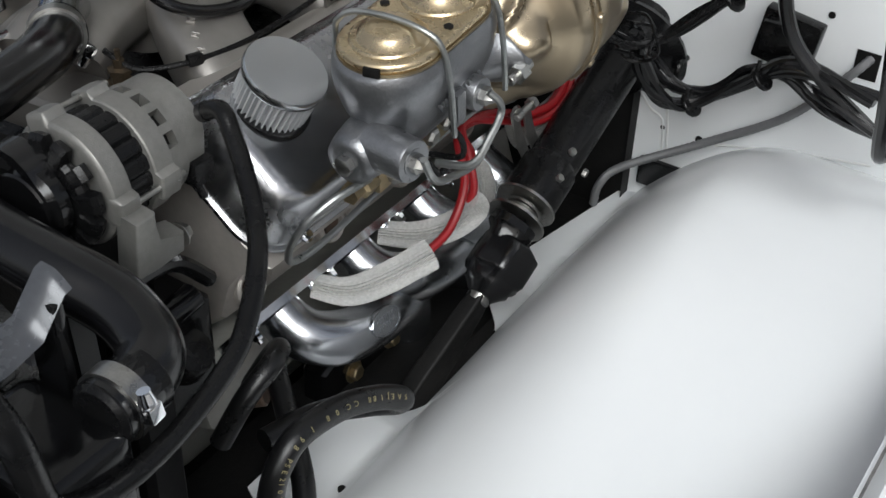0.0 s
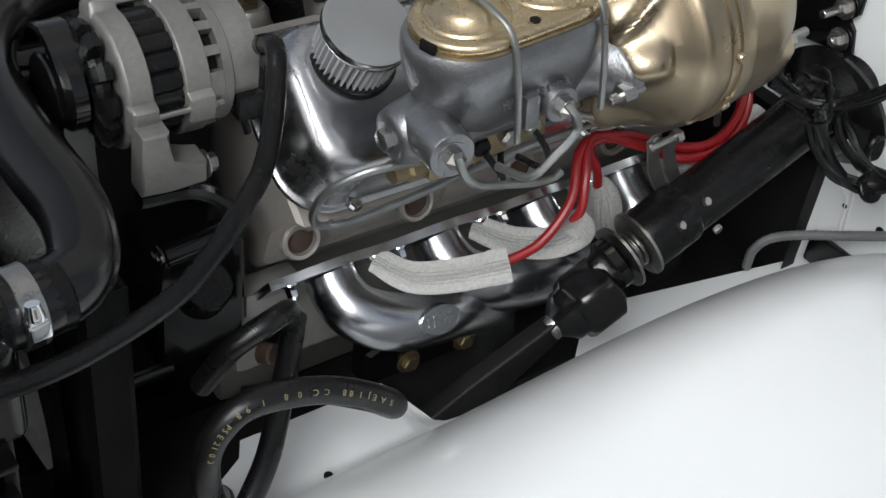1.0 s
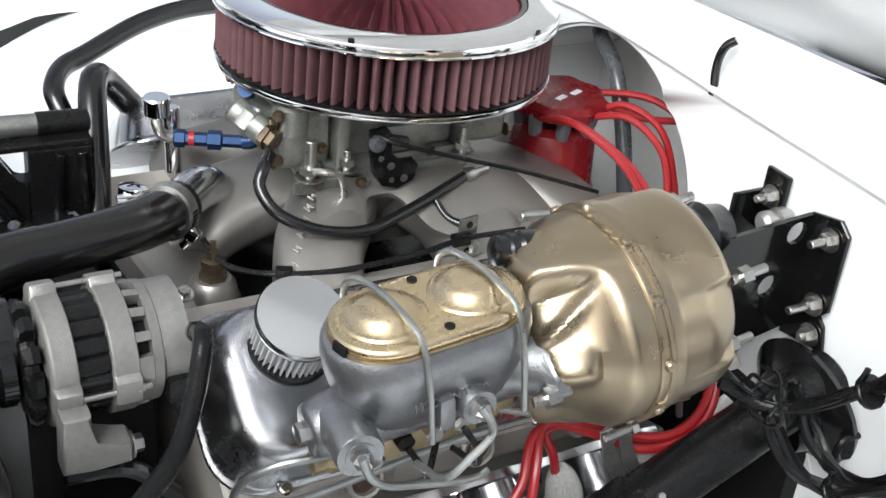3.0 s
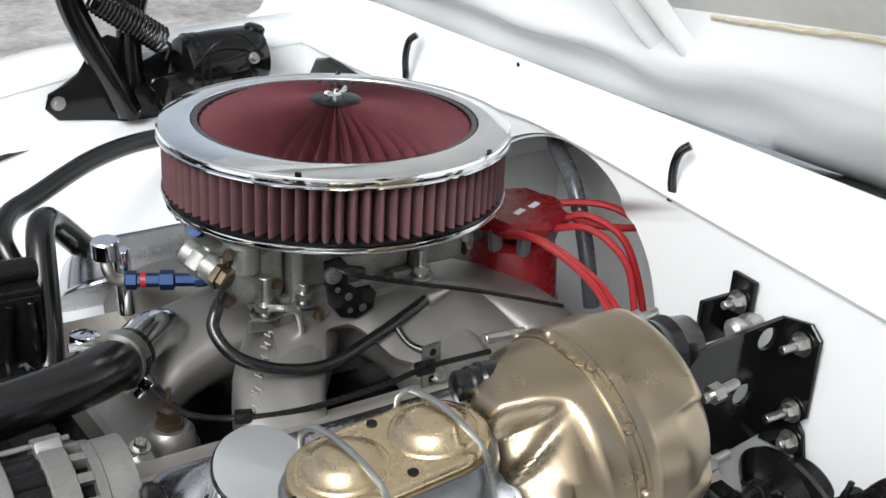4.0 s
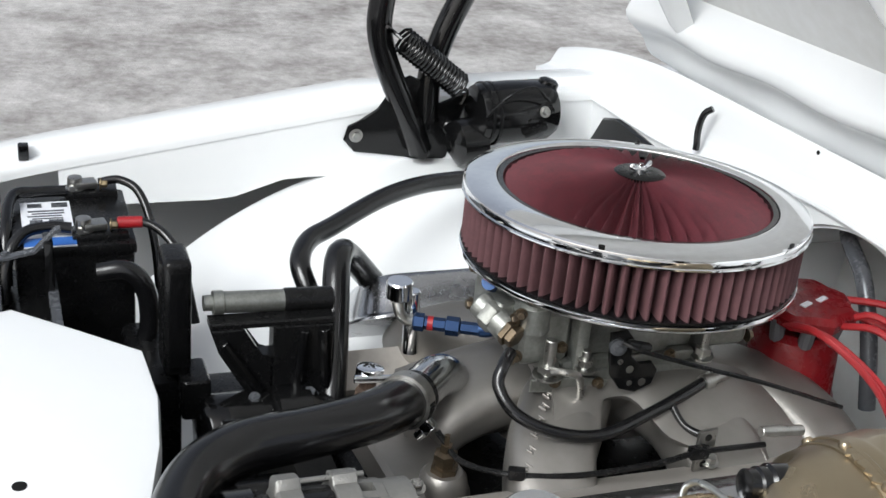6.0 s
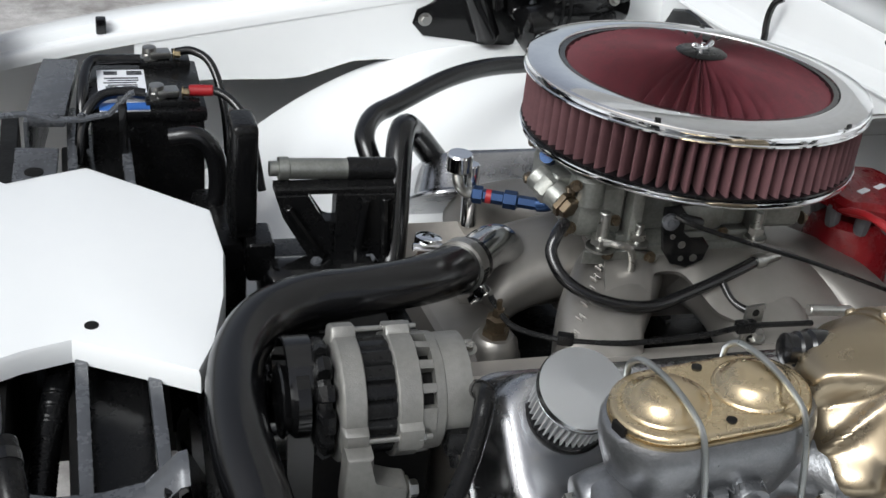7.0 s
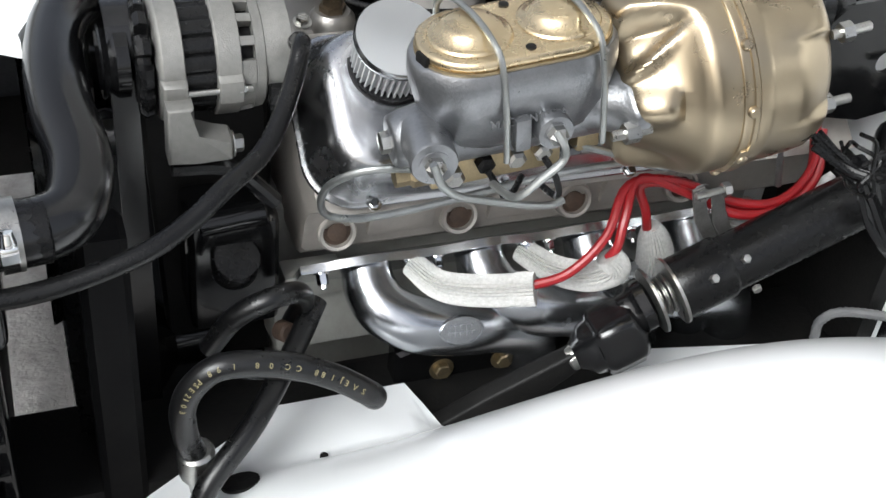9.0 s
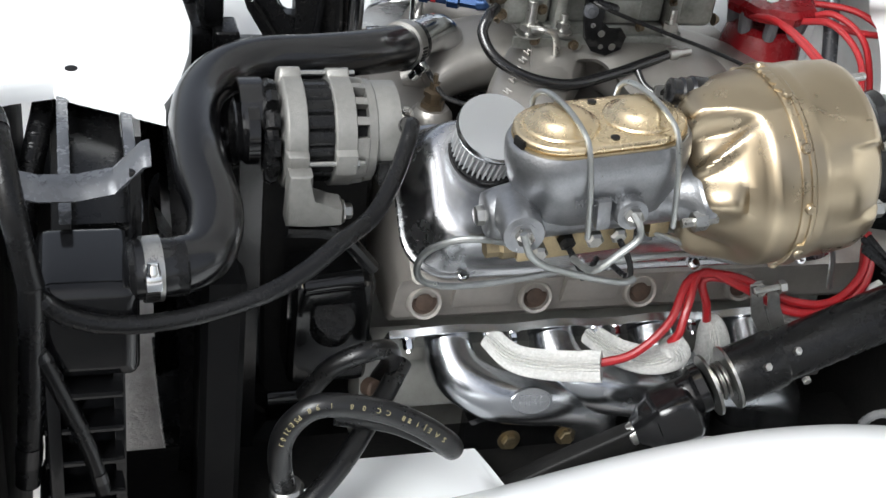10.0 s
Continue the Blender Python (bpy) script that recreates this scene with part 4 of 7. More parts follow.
def header():
    t = thing("exhaust_header", (-0.05, -0.32, 0.55), "polished exhaust header with four curving tubes", "exhaust header")
    bm = B()
    poly = []
    n = 60
    for k in range(n + 1):
        x = -0.297 + 0.50 * k / n
        w = 0.0205 + 0.0105 * (0.5 + 0.5 * math.cos(2 * math.pi * (x + 0.229) / 0.118))
        poly.append((x, w))
    outline = poly + [(x, -w) for x, w in reversed(poly)]
    prism(bm, outline, (0, -0.2900, 0.6055), (1, 0, 0), (0, -0.62, 0.785), 0.0085, 0.0012, 2)
    part("flange", bm, BRUSHED, t, "bright polished flange")
    for k in range(4):
        x = -0.229 + 0.118 * k
        bm = B()
        pts = [(x, -0.2960, 0.5990), (x + 0.002, -0.3120, 0.5860), (x + 0.012, -0.330, 0.574), (x + 0.040, -0.344, 0.562), (x + 0.080, -0.347, 0.553), (x + 0.125, -0.343, 0.543), (x + 0.165, -0.332, 0.515), (x + 0.185, -0.320, 0.46)]
        if k == 3:
            pts = [(x + (p - x) * 0.12, q + 0.02 * (p - x) / 0.185, z) for p, q, z in pts]
        tube(bm, pts, 0.0262, 26, 8, bell=lambda f: 0.95 + 0.14 * min(1.0, f * 2.5))
        p = part("primary_tube", bm, HEADER, t, smooth=60)
    bm = B()
    c, a = V((-0.153, -0.3725, 0.5715)), V((0.0, -0.90, 0.44)).normalized()
    m = Matrix((V((1, 0, -0.06)).normalized(), V((0.03, 0.44, 0.90)).normalized(), a)).transposed().to_4x4()
    m.translation = c
    el = lambda s: [(0.023 * s * math.cos(2 * math.pi * k / 32), 0.0145 * s * math.sin(2 * math.pi * k / 32)) for k in range(32)]
    stack(bm, [(el(1.0), -0.006), (el(1.0), 0.0), (el(0.96), 0.0008), (el(0.90), 0.0008), (el(0.88), 0.0)], m)
    b = part("cast_badge", bm, HEADER, t, "small oval cast badge")
    for dx, w in ((-0.012, 0.004), (-0.006, 0.003), (0.0, 0.004), (0.006, 0.003), (0.012, 0.004)):
        for dy in (-0.003, 0.004):
            q = B()
            box(q, m @ V((dx, dy, 0.0002)), (w, 0.0016, 0.0045), (-26, 0, 0), 0)
            part("badge_mark", q, HEADER, b)
    for x in (-0.276, -0.186, -0.160, -0.065, -0.040, 0.052, 0.077, 0.185):
        bm = B()
        hexbolt(bm, (x, -0.3040, 0.6105), (0, -0.72, -0.69), 0.0058, 0.010, stud=0.004)
        part("header_bolt", bm, CHROME, t, "bright flange bolt")


HEADER = material("ceramic_polished_header", (0.52, 0.535, 0.56), 0.25, 1.0, second=(0.46, 0.475, 0.50), scale=8, bump=0.02, bump_scale=50, rough_var=0.03)


header()

# ---- brakes ----
def lettering(name, text, size, m, material, parent, depth=0.0012, label=""):
    cu = bpy.data.curves.new(name, "FONT")
    cu.body, cu.size, cu.extrude, cu.align_x, cu.align_y = text, size, depth, "CENTER", "CENTER"
    cu.resolution_u = 2
    tmp = bpy.data.objects.new(name, cu)
    scene.collection.objects.link(tmp)
    bpy.context.view_layer.update()
    me = bpy.data.meshes.new_from_object(tmp.evaluated_get(bpy.context.evaluated_depsgraph_get()))
    bpy.data.objects.remove(tmp)
    me.transform(m)
    me.transform(Matrix.Translation(-BASE[parent.name]))
    me.materials.clear()
    me.materials.append(material)
    ob = new(name, me)
    ob.parent = parent
    BASE[ob.name] = BASE[parent.name]
    if label:
        ob["label"] = label
    return ob


def master_cylinder():
    t = thing("brake_master_cylinder", (-0.158, -0.403, 0.84), "silver iron brake master cylinder with a gold lid", "master cylinder")
    m = Matrix.Translation((-0.158, -0.403, 0.915)) @ Euler((0, radians(-6), 0)).to_matrix().to_4x4()
    P = lambda x, y, z: m @ V((x, y, z))
    bm = B()
    stack(bm, [(rounded(0.10, 0.05, 0.024, 8), -0.088), (rounded(0.135, 0.066, 0.032, 8), -0.078), (rounded(0.150, 0.076, 0.037, 8), -0.062), (rounded(0.160, 0.086, 0.042, 8), -0.050), (rounded(0.168, 0.094, 0.046, 8), -0.034), (rounded(0.171, 0.097, 0.0475, 8), -0.022), (rounded(0.169, 0.095, 0.0465, 8), -0.011), (rounded(0.163, 0.091, 0.0445, 8), -0.006)], m)
    part("reservoir", bm, IRON, t, smooth=60)
    bm = B()
    lathe(bm, P(-0.104, 0.0, -0.080), m.to_3x3() @ V((1, 0, 0)), [(0.014, 0), (0.021, 0.002), (0.024, 0.012), (0.027, 0.03), (0.028, 0.19), (0.031, 0.205)], 24)
    part("bore", bm, IRON, t, smooth=60)
    bm = B()
    lathe(bm, P(-0.107, 0.0, -0.080), m.to_3x3() @ V((1, 0, 0)), [(0.0075, -0.005), (0.0092, -0.004), (0.0092, 0.006)], 6)
    part("end_plug", bm, STEEL, t)
    for (x, y, z), r, a in (((-0.079, -0.020, -0.072), 0.0195, (-0.12, -1, 0.02)), ((0.016, -0.022, -0.064), 0.0155, (0.0, -1, 0.02))):
        bm = B()
        a = V(a).normalized()
        c = P(x, y, z)
        lathe(bm, c, a, [(r * 1.15, -0.01), (r, 0.012), (r * 0.98, 0.031), (r * 0.93, 0.033), (r * 0.5, 0.0335)], 26)
        b = part("port_boss", bm, IRON, t, smooth=50)
        bm = B()
        lathe(bm, c + a * 0.0332, a, [(r * 0.62, 0), (r * 0.62, 0.0008)], 24)
        part("port_seat", bm, IRON, b, "bare machined seat")
        bm = B()
        lathe(bm, c + a * 0.033, a, [(0.0085, 0), (0.0085, 0.007), (0.006, 0.009), (0.0042, 0.013)], 6)
        part("flare_nut", bm, STEEL, b, "zinc flare nut")
    bm = B()
    # the casting flares from the round bore into a wide two-eared flange
    fm = m @ Matrix.Translation((0, 0, -0.074)) @ Matrix(((0, 0, 1, 0), (1, 0, 0, 0), (0, 1, 0, 0), (0, 0, 0, 1)))
    ears = lambda w, h: [((w * abs(math.cos(q)) ** 1.5 * math.copysign(1, math.cos(q))), h * math.sin(q)) for q in [2 * math.pi * k / 36 for k in range(36)]]
    disc = lambda r: [(r * math.cos(2 * math.pi * k / 36), r * math.sin(2 * math.pi * k / 36)) for k in range(36)]
    stack(bm, [(disc(0.028), 0.045), (disc(0.031), 0.060), (ears(0.040, 0.032), 0.076), (ears(0.054, 0.034), 0.084), (ears(0.057, 0.035), 0.086), (ears(0.057, 0.035), 0.097)], fm)
    part("mounting_flange", bm, IRON, t, smooth=50)
    for y in (-0.053, 0.053):
        bm = B()
        rod(bm, P(0.065, y, -0.080), P(0.10, y, -0.080), 0.0045, 10)
        lathe(bm, P(0.076, y, -0.080), m.to_3x3() @ V((1, 0, 0)), [(0.009, 0), (0.009, 0.012)], 6)
        part("stud_nut", bm, STEEL, t)
    # small drain lug and rib under the near side
    bm = B()
    box(bm, P(-0.01, -0.047, -0.062), (0.014, 0.012, 0.03), (0, -6, 0), 0.004)
    part("bail_lug", bm, IRON, t)
    lettering("cast_lettering", "MADE IN U.S.A", 0.0098, Matrix.Translation(P(-0.004, -0.0475, -0.050)) @ Euler((radians(75), radians(-6), 0)).to_matrix().to_4x4(), IRON, t)
    # lid
    bm = B()
    stack(bm, [(rounded(0.154, 0.084, 0.0415, 8), -0.004), (rounded(0.157, 0.087, 0.043, 8), -0.002), (rounded(0.157, 0.087, 0.043, 8), 0.002), (rounded(0.152, 0.082, 0.0405, 8), 0.004), (rounded(0.142, 0.072, 0.0355, 8), 0.0045)], m)
    lid = part("lid", bm, GOLD_LID, t, "gold zinc plated lid", smooth=60)
    bm = B()
    stack(bm, [(rounded(0.159, 0.089, 0.044, 8), -0.0065), (rounded(0.159, 0.089, 0.044, 8), -0.0035)], m)
    part("gasket", bm, BRASS, lid, "thin brown gasket")
    for x in (-0.036, 0.037):
        bm = B()
        lathe(bm, P(x, 0, 0.0035), m.to_3x3() @ V((0, 0, 1)), [(0.0340, 0), (0.0330, 0.0028), (0.0310, 0.0036), (0.0275, 0.0040), (0.0235, 0.0100), (0.0190, 0.0128), (0.012, 0.0146), (0.0, 0.0152)], 48)
        part("dome", bm, GOLD_LID, lid, smooth=60)
    for x, y in ((0.001, -0.033), (0.004, 0.033)):
        bm = B()
        lathe(bm, P(x, y, 0.004), m.to_3x3() @ V((0, 0, 1)), [(0.0042, 0), (0.0042, 0.0015), (0.002, 0.002)], 12)
        part("rivet", bm, DARK, lid, "small dark rivet")
    bm = B()
    box(bm, P(-0.077, -0.012, -0.002), (0.006, 0.014, 0.008), (0, 0, 15), 0.001)
    part("vent_tab", bm, DARK, lid)
    for x, s in ((-0.036, 0.006), (0.045, 0.006)):
        bm = B()
        tube(bm, [P(x - 0.012, 0.048, -0.05), P(x - 0.012, 0.046, 0.0), P(x - 0.010, 0.042, 0.014), P(x - 0.004, 0.030, 0.0205), P(x + 0.002, 0.0, 0.0215), P(x + 0.006, -0.030, 0.0165), P(x + 0.009, -0.045, 0.004), P(x + 0.011, -0.051, -0.03), P(x + 0.012, -0.053, -0.075), P(x + 0.012, -0.053, -0.083)], 0.0027, 10, 6)
        part("bail_wire", bm, LINE, t, "bent grey wire bail")


master_cylinder()


def booster():
    t = thing("brake_booster", (0.03, -0.393, 0.855), "gold zinc plated brake booster drum with pressed front recesses", "brake booster")
    ax = V((1, 0, 0.16)).normalized()
    c = V((0.0216, -0.393, 0.8635))
    # way forward of the seam, radius of the full drum, radius inside the pressed recesses
    rows = [(0.0, 0.0925, 0.0925), (0.014, 0.0925, 0.0925), (0.024, 0.0922, 0.0920), (0.029, 0.0920, 0.0912), (0.033, 0.0918, 0.0885), (0.037, 0.0915, 0.0830), (0.042, 0.0912, 0.0765), (0.048, 0.0905, 0.0705), (0.055, 0.0895, 0.0655), (0.062, 0.0875, 0.0615), (0.068, 0.0862, 0.0585), (0.075, 0.0845, 0.0550), (0.081, 0.0800, 0.0510), (0.086, 0.0720, 0.0460), (0.0885, 0.0580, 0.0400), (0.089, 0.0360, 0.0340)]

    def step(a, b, q):
        f = max(0.0, min(1.0, (q - a) / (b - a)))
        return f * f * (3 - 2 * f)

    def press(g, k):
        q = abs((math.degrees(g) - 90 + 180) % 360 - 180)
        h, full, deep = rows[k]
        edge = 25 - 300 * (h - 0.035)
        w = step(edge, edge + 6, q) * (1 - 0.75 * step(140, 165, q))
        w *= 1 - 0.30 * math.exp(-((q - 31 - 420 * (h - 0.035)) / 5.0) ** 2)
        w *= 1 - (0.60 * math.exp(-((q - 80) / 15) ** 2) * step(0.046, 0.060, h))
        return (full + (deep - full) * w) / full

    bm = B()
    lathe(bm, c, -ax, [(r, h) for h, r, d in rows], 240, shape=lambda g, k: press(math.pi - g, k))
    part("front_shell", bm, GOLD, t, smooth=50)
    bm = B()
    lathe(bm, c, ax, [(0.0915, -0.0085), (0.0942, -0.008), (0.0950, -0.006), (0.0945, -0.003), (0.0948, -0.0005), (0.0968, 0.0), (0.0970, 0.0035), (0.0955, 0.005), (0.0920, 0.006)], 120)
    part("crimp_band", bm, GOLD, t)
    bm = B()

    def notch(g, k):
        q = abs((math.degrees(g) - 168 + 60) % 120 - 60)
        w = 1 - step(21, 25, q)
        flat = 0.022 * math.exp(-((math.degrees(g) - 118) / 9) ** 2) if k in (5, 6, 7) else 0.0
        return 1 - w * (0, 0, 0, 0, 0, 0, 0.035, 0.10, 0.10, 0.06, 0, 0)[k] - flat

    lathe(bm, c, ax, [(0.0920, 0.004), (0.0945, 0.006), (0.0950, 0.014), (0.0943, 0.018), (0.0936, 0.020), (0.0934, 0.040), (0.0930, 0.054), (0.0918, 0.066), (0.0880, 0.074), (0.0800, 0.080), (0.0650, 0.0825), (0.030, 0.084)], 240, shape=notch)
    part("rear_shell", bm, GOLD, t, smooth=45)
    u, v, a = basis(ax)
    for k in range(11):
        g = radians(9 + 33 * k)
        d = u * math.cos(g) + v * math.sin(g)
        bm = B()
        lathe(bm, c + d * 0.0945 + a * -0.0015, d, [(0.0052, 0), (0.0050, 0.0028), (0.0036, 0.0045), (0.0022, 0.0046)], 12)
        part("crimp_rivet", bm, GOLD, t)
    for g0 in (92, 212, 332):
        bm = B()
        for j in range(5):
            g = radians(g0 - 10 + 5 * j)
            d = u * math.cos(g) + v * math.sin(g)
            box(bm, c + d * 0.0950 + a * -0.003, (0.0105, 0.0100, 0.0032), tuple(math.degrees(x) for x in d.to_track_quat("Z", "X").to_euler()), 0.0015)
        part("crimp_ear", bm, GOLD, t, "folded ear of the crimped seam")
    bm = B()
    p = V((-0.052, -0.367, 0.925))
    lathe(bm, p, (-1, 0.05, 0.12), [(0.017, -0.014), (0.017, 0.006), (0.0145, 0.009), (0.0145, 0.016), (0.0125, 0.018), (0.0125, 0.026), (0.007, 0.028)], 24)
    part("check_valve", bm, RUBBER, t, "black rubber check valve")
    for y, z in ((-0.062, 0.040), (0.04, 0.055), (-0.066, -0.026)):
        bm = B()
        p = c + ax * 0.077 + V((0, y, z))
        rod(bm, p, p + ax * 0.036, 0.0042, 10)
        lathe(bm, p + ax * 0.008, ax, [(0.0085, 0), (0.0085, 0.010)], 6)
        part("stud_nut", bm, STEEL, t, "zinc stud and nut")


booster()


LINKAGE = material("worn_plated_linkage", (0.50, 0.495, 0.48), 0.36, 0.9, second=(0.34, 0.33, 0.31), scale=60, bump=0.2)


def booster_bracket():
    t = thing("booster_bracket", (0.2, -0.36, 0.82), "black steel brake booster bracket with drilled plates", "bracket")
    bm = B()
    drilled(bm, [(0.112, 0.775), (0.112, 0.880), (0.20, 0.878), (0.30, 0.886), (0.303, 0.758), (0.25, 0.748)], [(0.283, 0.868, 0.012), (0.262, 0.812, 0.012), (0.135, 0.795, 0.012)], (0, -0.345, 0), (1, 0, 0), (0, 0, 1), 0.005)
    part("side_plate", bm, BLACK, t)
    bm = B()
    prism(bm, [(-0.345, 0.747), (-0.345, 0.886), (-0.382, 0.895), (-0.396, 0.884), (-0.397, 0.80), (-0.386, 0.79), (-0.397, 0.783), (-0.404, 0.757)], (0.301, 0, 0), (0, 1, 0), (0, 0, 1), 0.005, 0.001)
    part("rear_flange", bm, BLACK, t)
    bm = B()
    box(bm, (0.304, -0.292, 0.868), (0.006, 0.032, 0.07), bev=0.002)
    box(bm, (0.285, -0.276, 0.852), (0.04, 0.006, 0.05), bev=0.002)
    part("upper_tab", bm, BLACK, t)
    for y, z, l in ((-0.377, 0.872, 0.016), (-0.380, 0.801, 0.024), (-0.292, 0.876, 0.010), (-0.385, 0.768, 0.004)):
        bm = B()
        hexbolt(bm, (0.2995, y, z), (-1, 0, 0), 0.0085, 0.009, stud=l)
        part("bolt", bm, STEEL, t, "zinc bolt")
    bm = B()
    lathe(bm, (0.272, -0.328, 0.872), (-1, 0, 0), [(0.009, -0.02), (0.0125, -0.012), (0.0125, -0.002), (0.0085, 0.0), (0.0085, 0.004), (0.0115, 0.006), (0.0115, 0.014), (0.007, 0.018)], 18)
    part("pushrod_fitting", bm, LINKAGE, t, "dull plated rod fitting")
    bm = B()
    lathe(bm, (0.15, -0.325, 0.872), (1, 0, 0.05), [(0.028, 0), (0.032, 0.01), (0.028, 0.02), (0.031, 0.03), (0.026, 0.04), (0.024, 0.055)], 24)
    part("pushrod_boot", bm, RUBBER, t, "ribbed black boot")


booster_bracket()


def valve_block():
    t = thing("proportioning_valve", (-0.16, -0.40, 0.795), "brass brake proportioning valve with line fittings", "brake valve")
    bm = B()
    box(bm, (-0.16, -0.398, 0.796), (0.115, 0.024, 0.030), (0, -6, 0), 0.003)
    lathe(bm, (-0.215, -0.398, 0.789), (-1, 0, -0.1), [(0.013, 0), (0.013, 0.015), (0.010, 0.018), (0.010, 0.03)], 6)
    part("body", bm, BRASS, t)
    for x, z, r in ((-0.172, 0.800, 0.0085), (-0.145, 0.802, 0.009), (-0.122, 0.806, 0.0085), (-0.198, 0.79, 0.009)):
        bm = B()
        lathe(bm, (x, -0.409, z), (0, -1, -0.15), [(r, 0), (r, 0.008), (r * 0.7, 0.011)], 6)
        part("flare_nut", bm, STEEL if x != -0.172 else DARK, t)
    bm = B()
    box(bm, (-0.082, -0.40, 0.812), (0.022, 0.026, 0.024), (0, -6, 8), 0.003)
    part("switch_block", bm, BRASS, t)
    bm = B()
    prism(bm, [(-0.21, 0.0), (-0.08, 0.012), (-0.08, 0.020), (-0.21, 0.010)], (0, -0.385, 0.778), (1, 0, 0), (0, 0, 1), 0.02, 0.001)
    part("bracket", bm, GREY, t)


valve_block()


def brake_line(pts, r=0.0026, label="bent steel brake line", mat=None):
    bm = B()
    tube(bm, pts, r, 10, 7)
    single("brake_line", bm, mat or LINE, label, "brake line", "brake lines", base=tuple(pts[0]))


brake_line([(-0.240, -0.470, 0.847), (-0.232, -0.472, 0.828), (-0.217, -0.470, 0.814), (-0.194, -0.464, 0.802), (-0.153, -0.456, 0.785), (-0.125, -0.45, 0.776), (-0.113, -0.448, 0.778)], 0.0034)
brake_line([(-0.141, -0.468, 0.862), (-0.136, -0.476, 0.853), (-0.136, -0.478, 0.842), (-0.150, -0.478, 0.828), (-0.169, -0.472, 0.807), (-0.175, -0.44, 0.798)], 0.0034)
brake_line([(-0.225, -0.405, 0.795), (-0.253, -0.41, 0.803), (-0.276, -0.403, 0.798), (-0.295, -0.39, 0.780), (-0.300, -0.378, 0.755), (-0.292, -0.370, 0.733), (-0.270, -0.366, 0.722), (-0.240, -0.365, 0.720), (-0.197, -0.365, 0.724), (-0.126, -0.37, 0.739), (-0.073, -0.38, 0.754), (-0.001, -0.385, 0.760), (0.08, -0.37, 0.75)], 0.0035)
brake_line([(-0.09, -0.41, 0.806), (-0.049, -0.412, 0.790), (0.0, -0.41, 0.768), (0.05, -0.40, 0.757), (0.093, -0.395, 0.760), (0.14, -0.38, 0.755), (0.16, -0.375, 0.70)], 0.0034)
brake_line([(-0.122, -0.418, 0.803), (-0.110, -0.425, 0.782), (-0.104, -0.42, 0.760), (-0.110, -0.39, 0.755)], 0.003, "dark coated steel brake line", SATIN)
brake_line([(-0.172, -0.420, 0.797), (-0.160, -0.43, 0.778), (-0.150, -0.42, 0.762), (-0.12, -0.38, 0.755)], 0.003, "dark coated steel brake line", SATIN)
brake_line([(-0.07, -0.40, 0.80), (-0.02, -0.39, 0.795), (0.05, -0.36, 0.79), (0.12, -0.33, 0.78)], 0.0045)

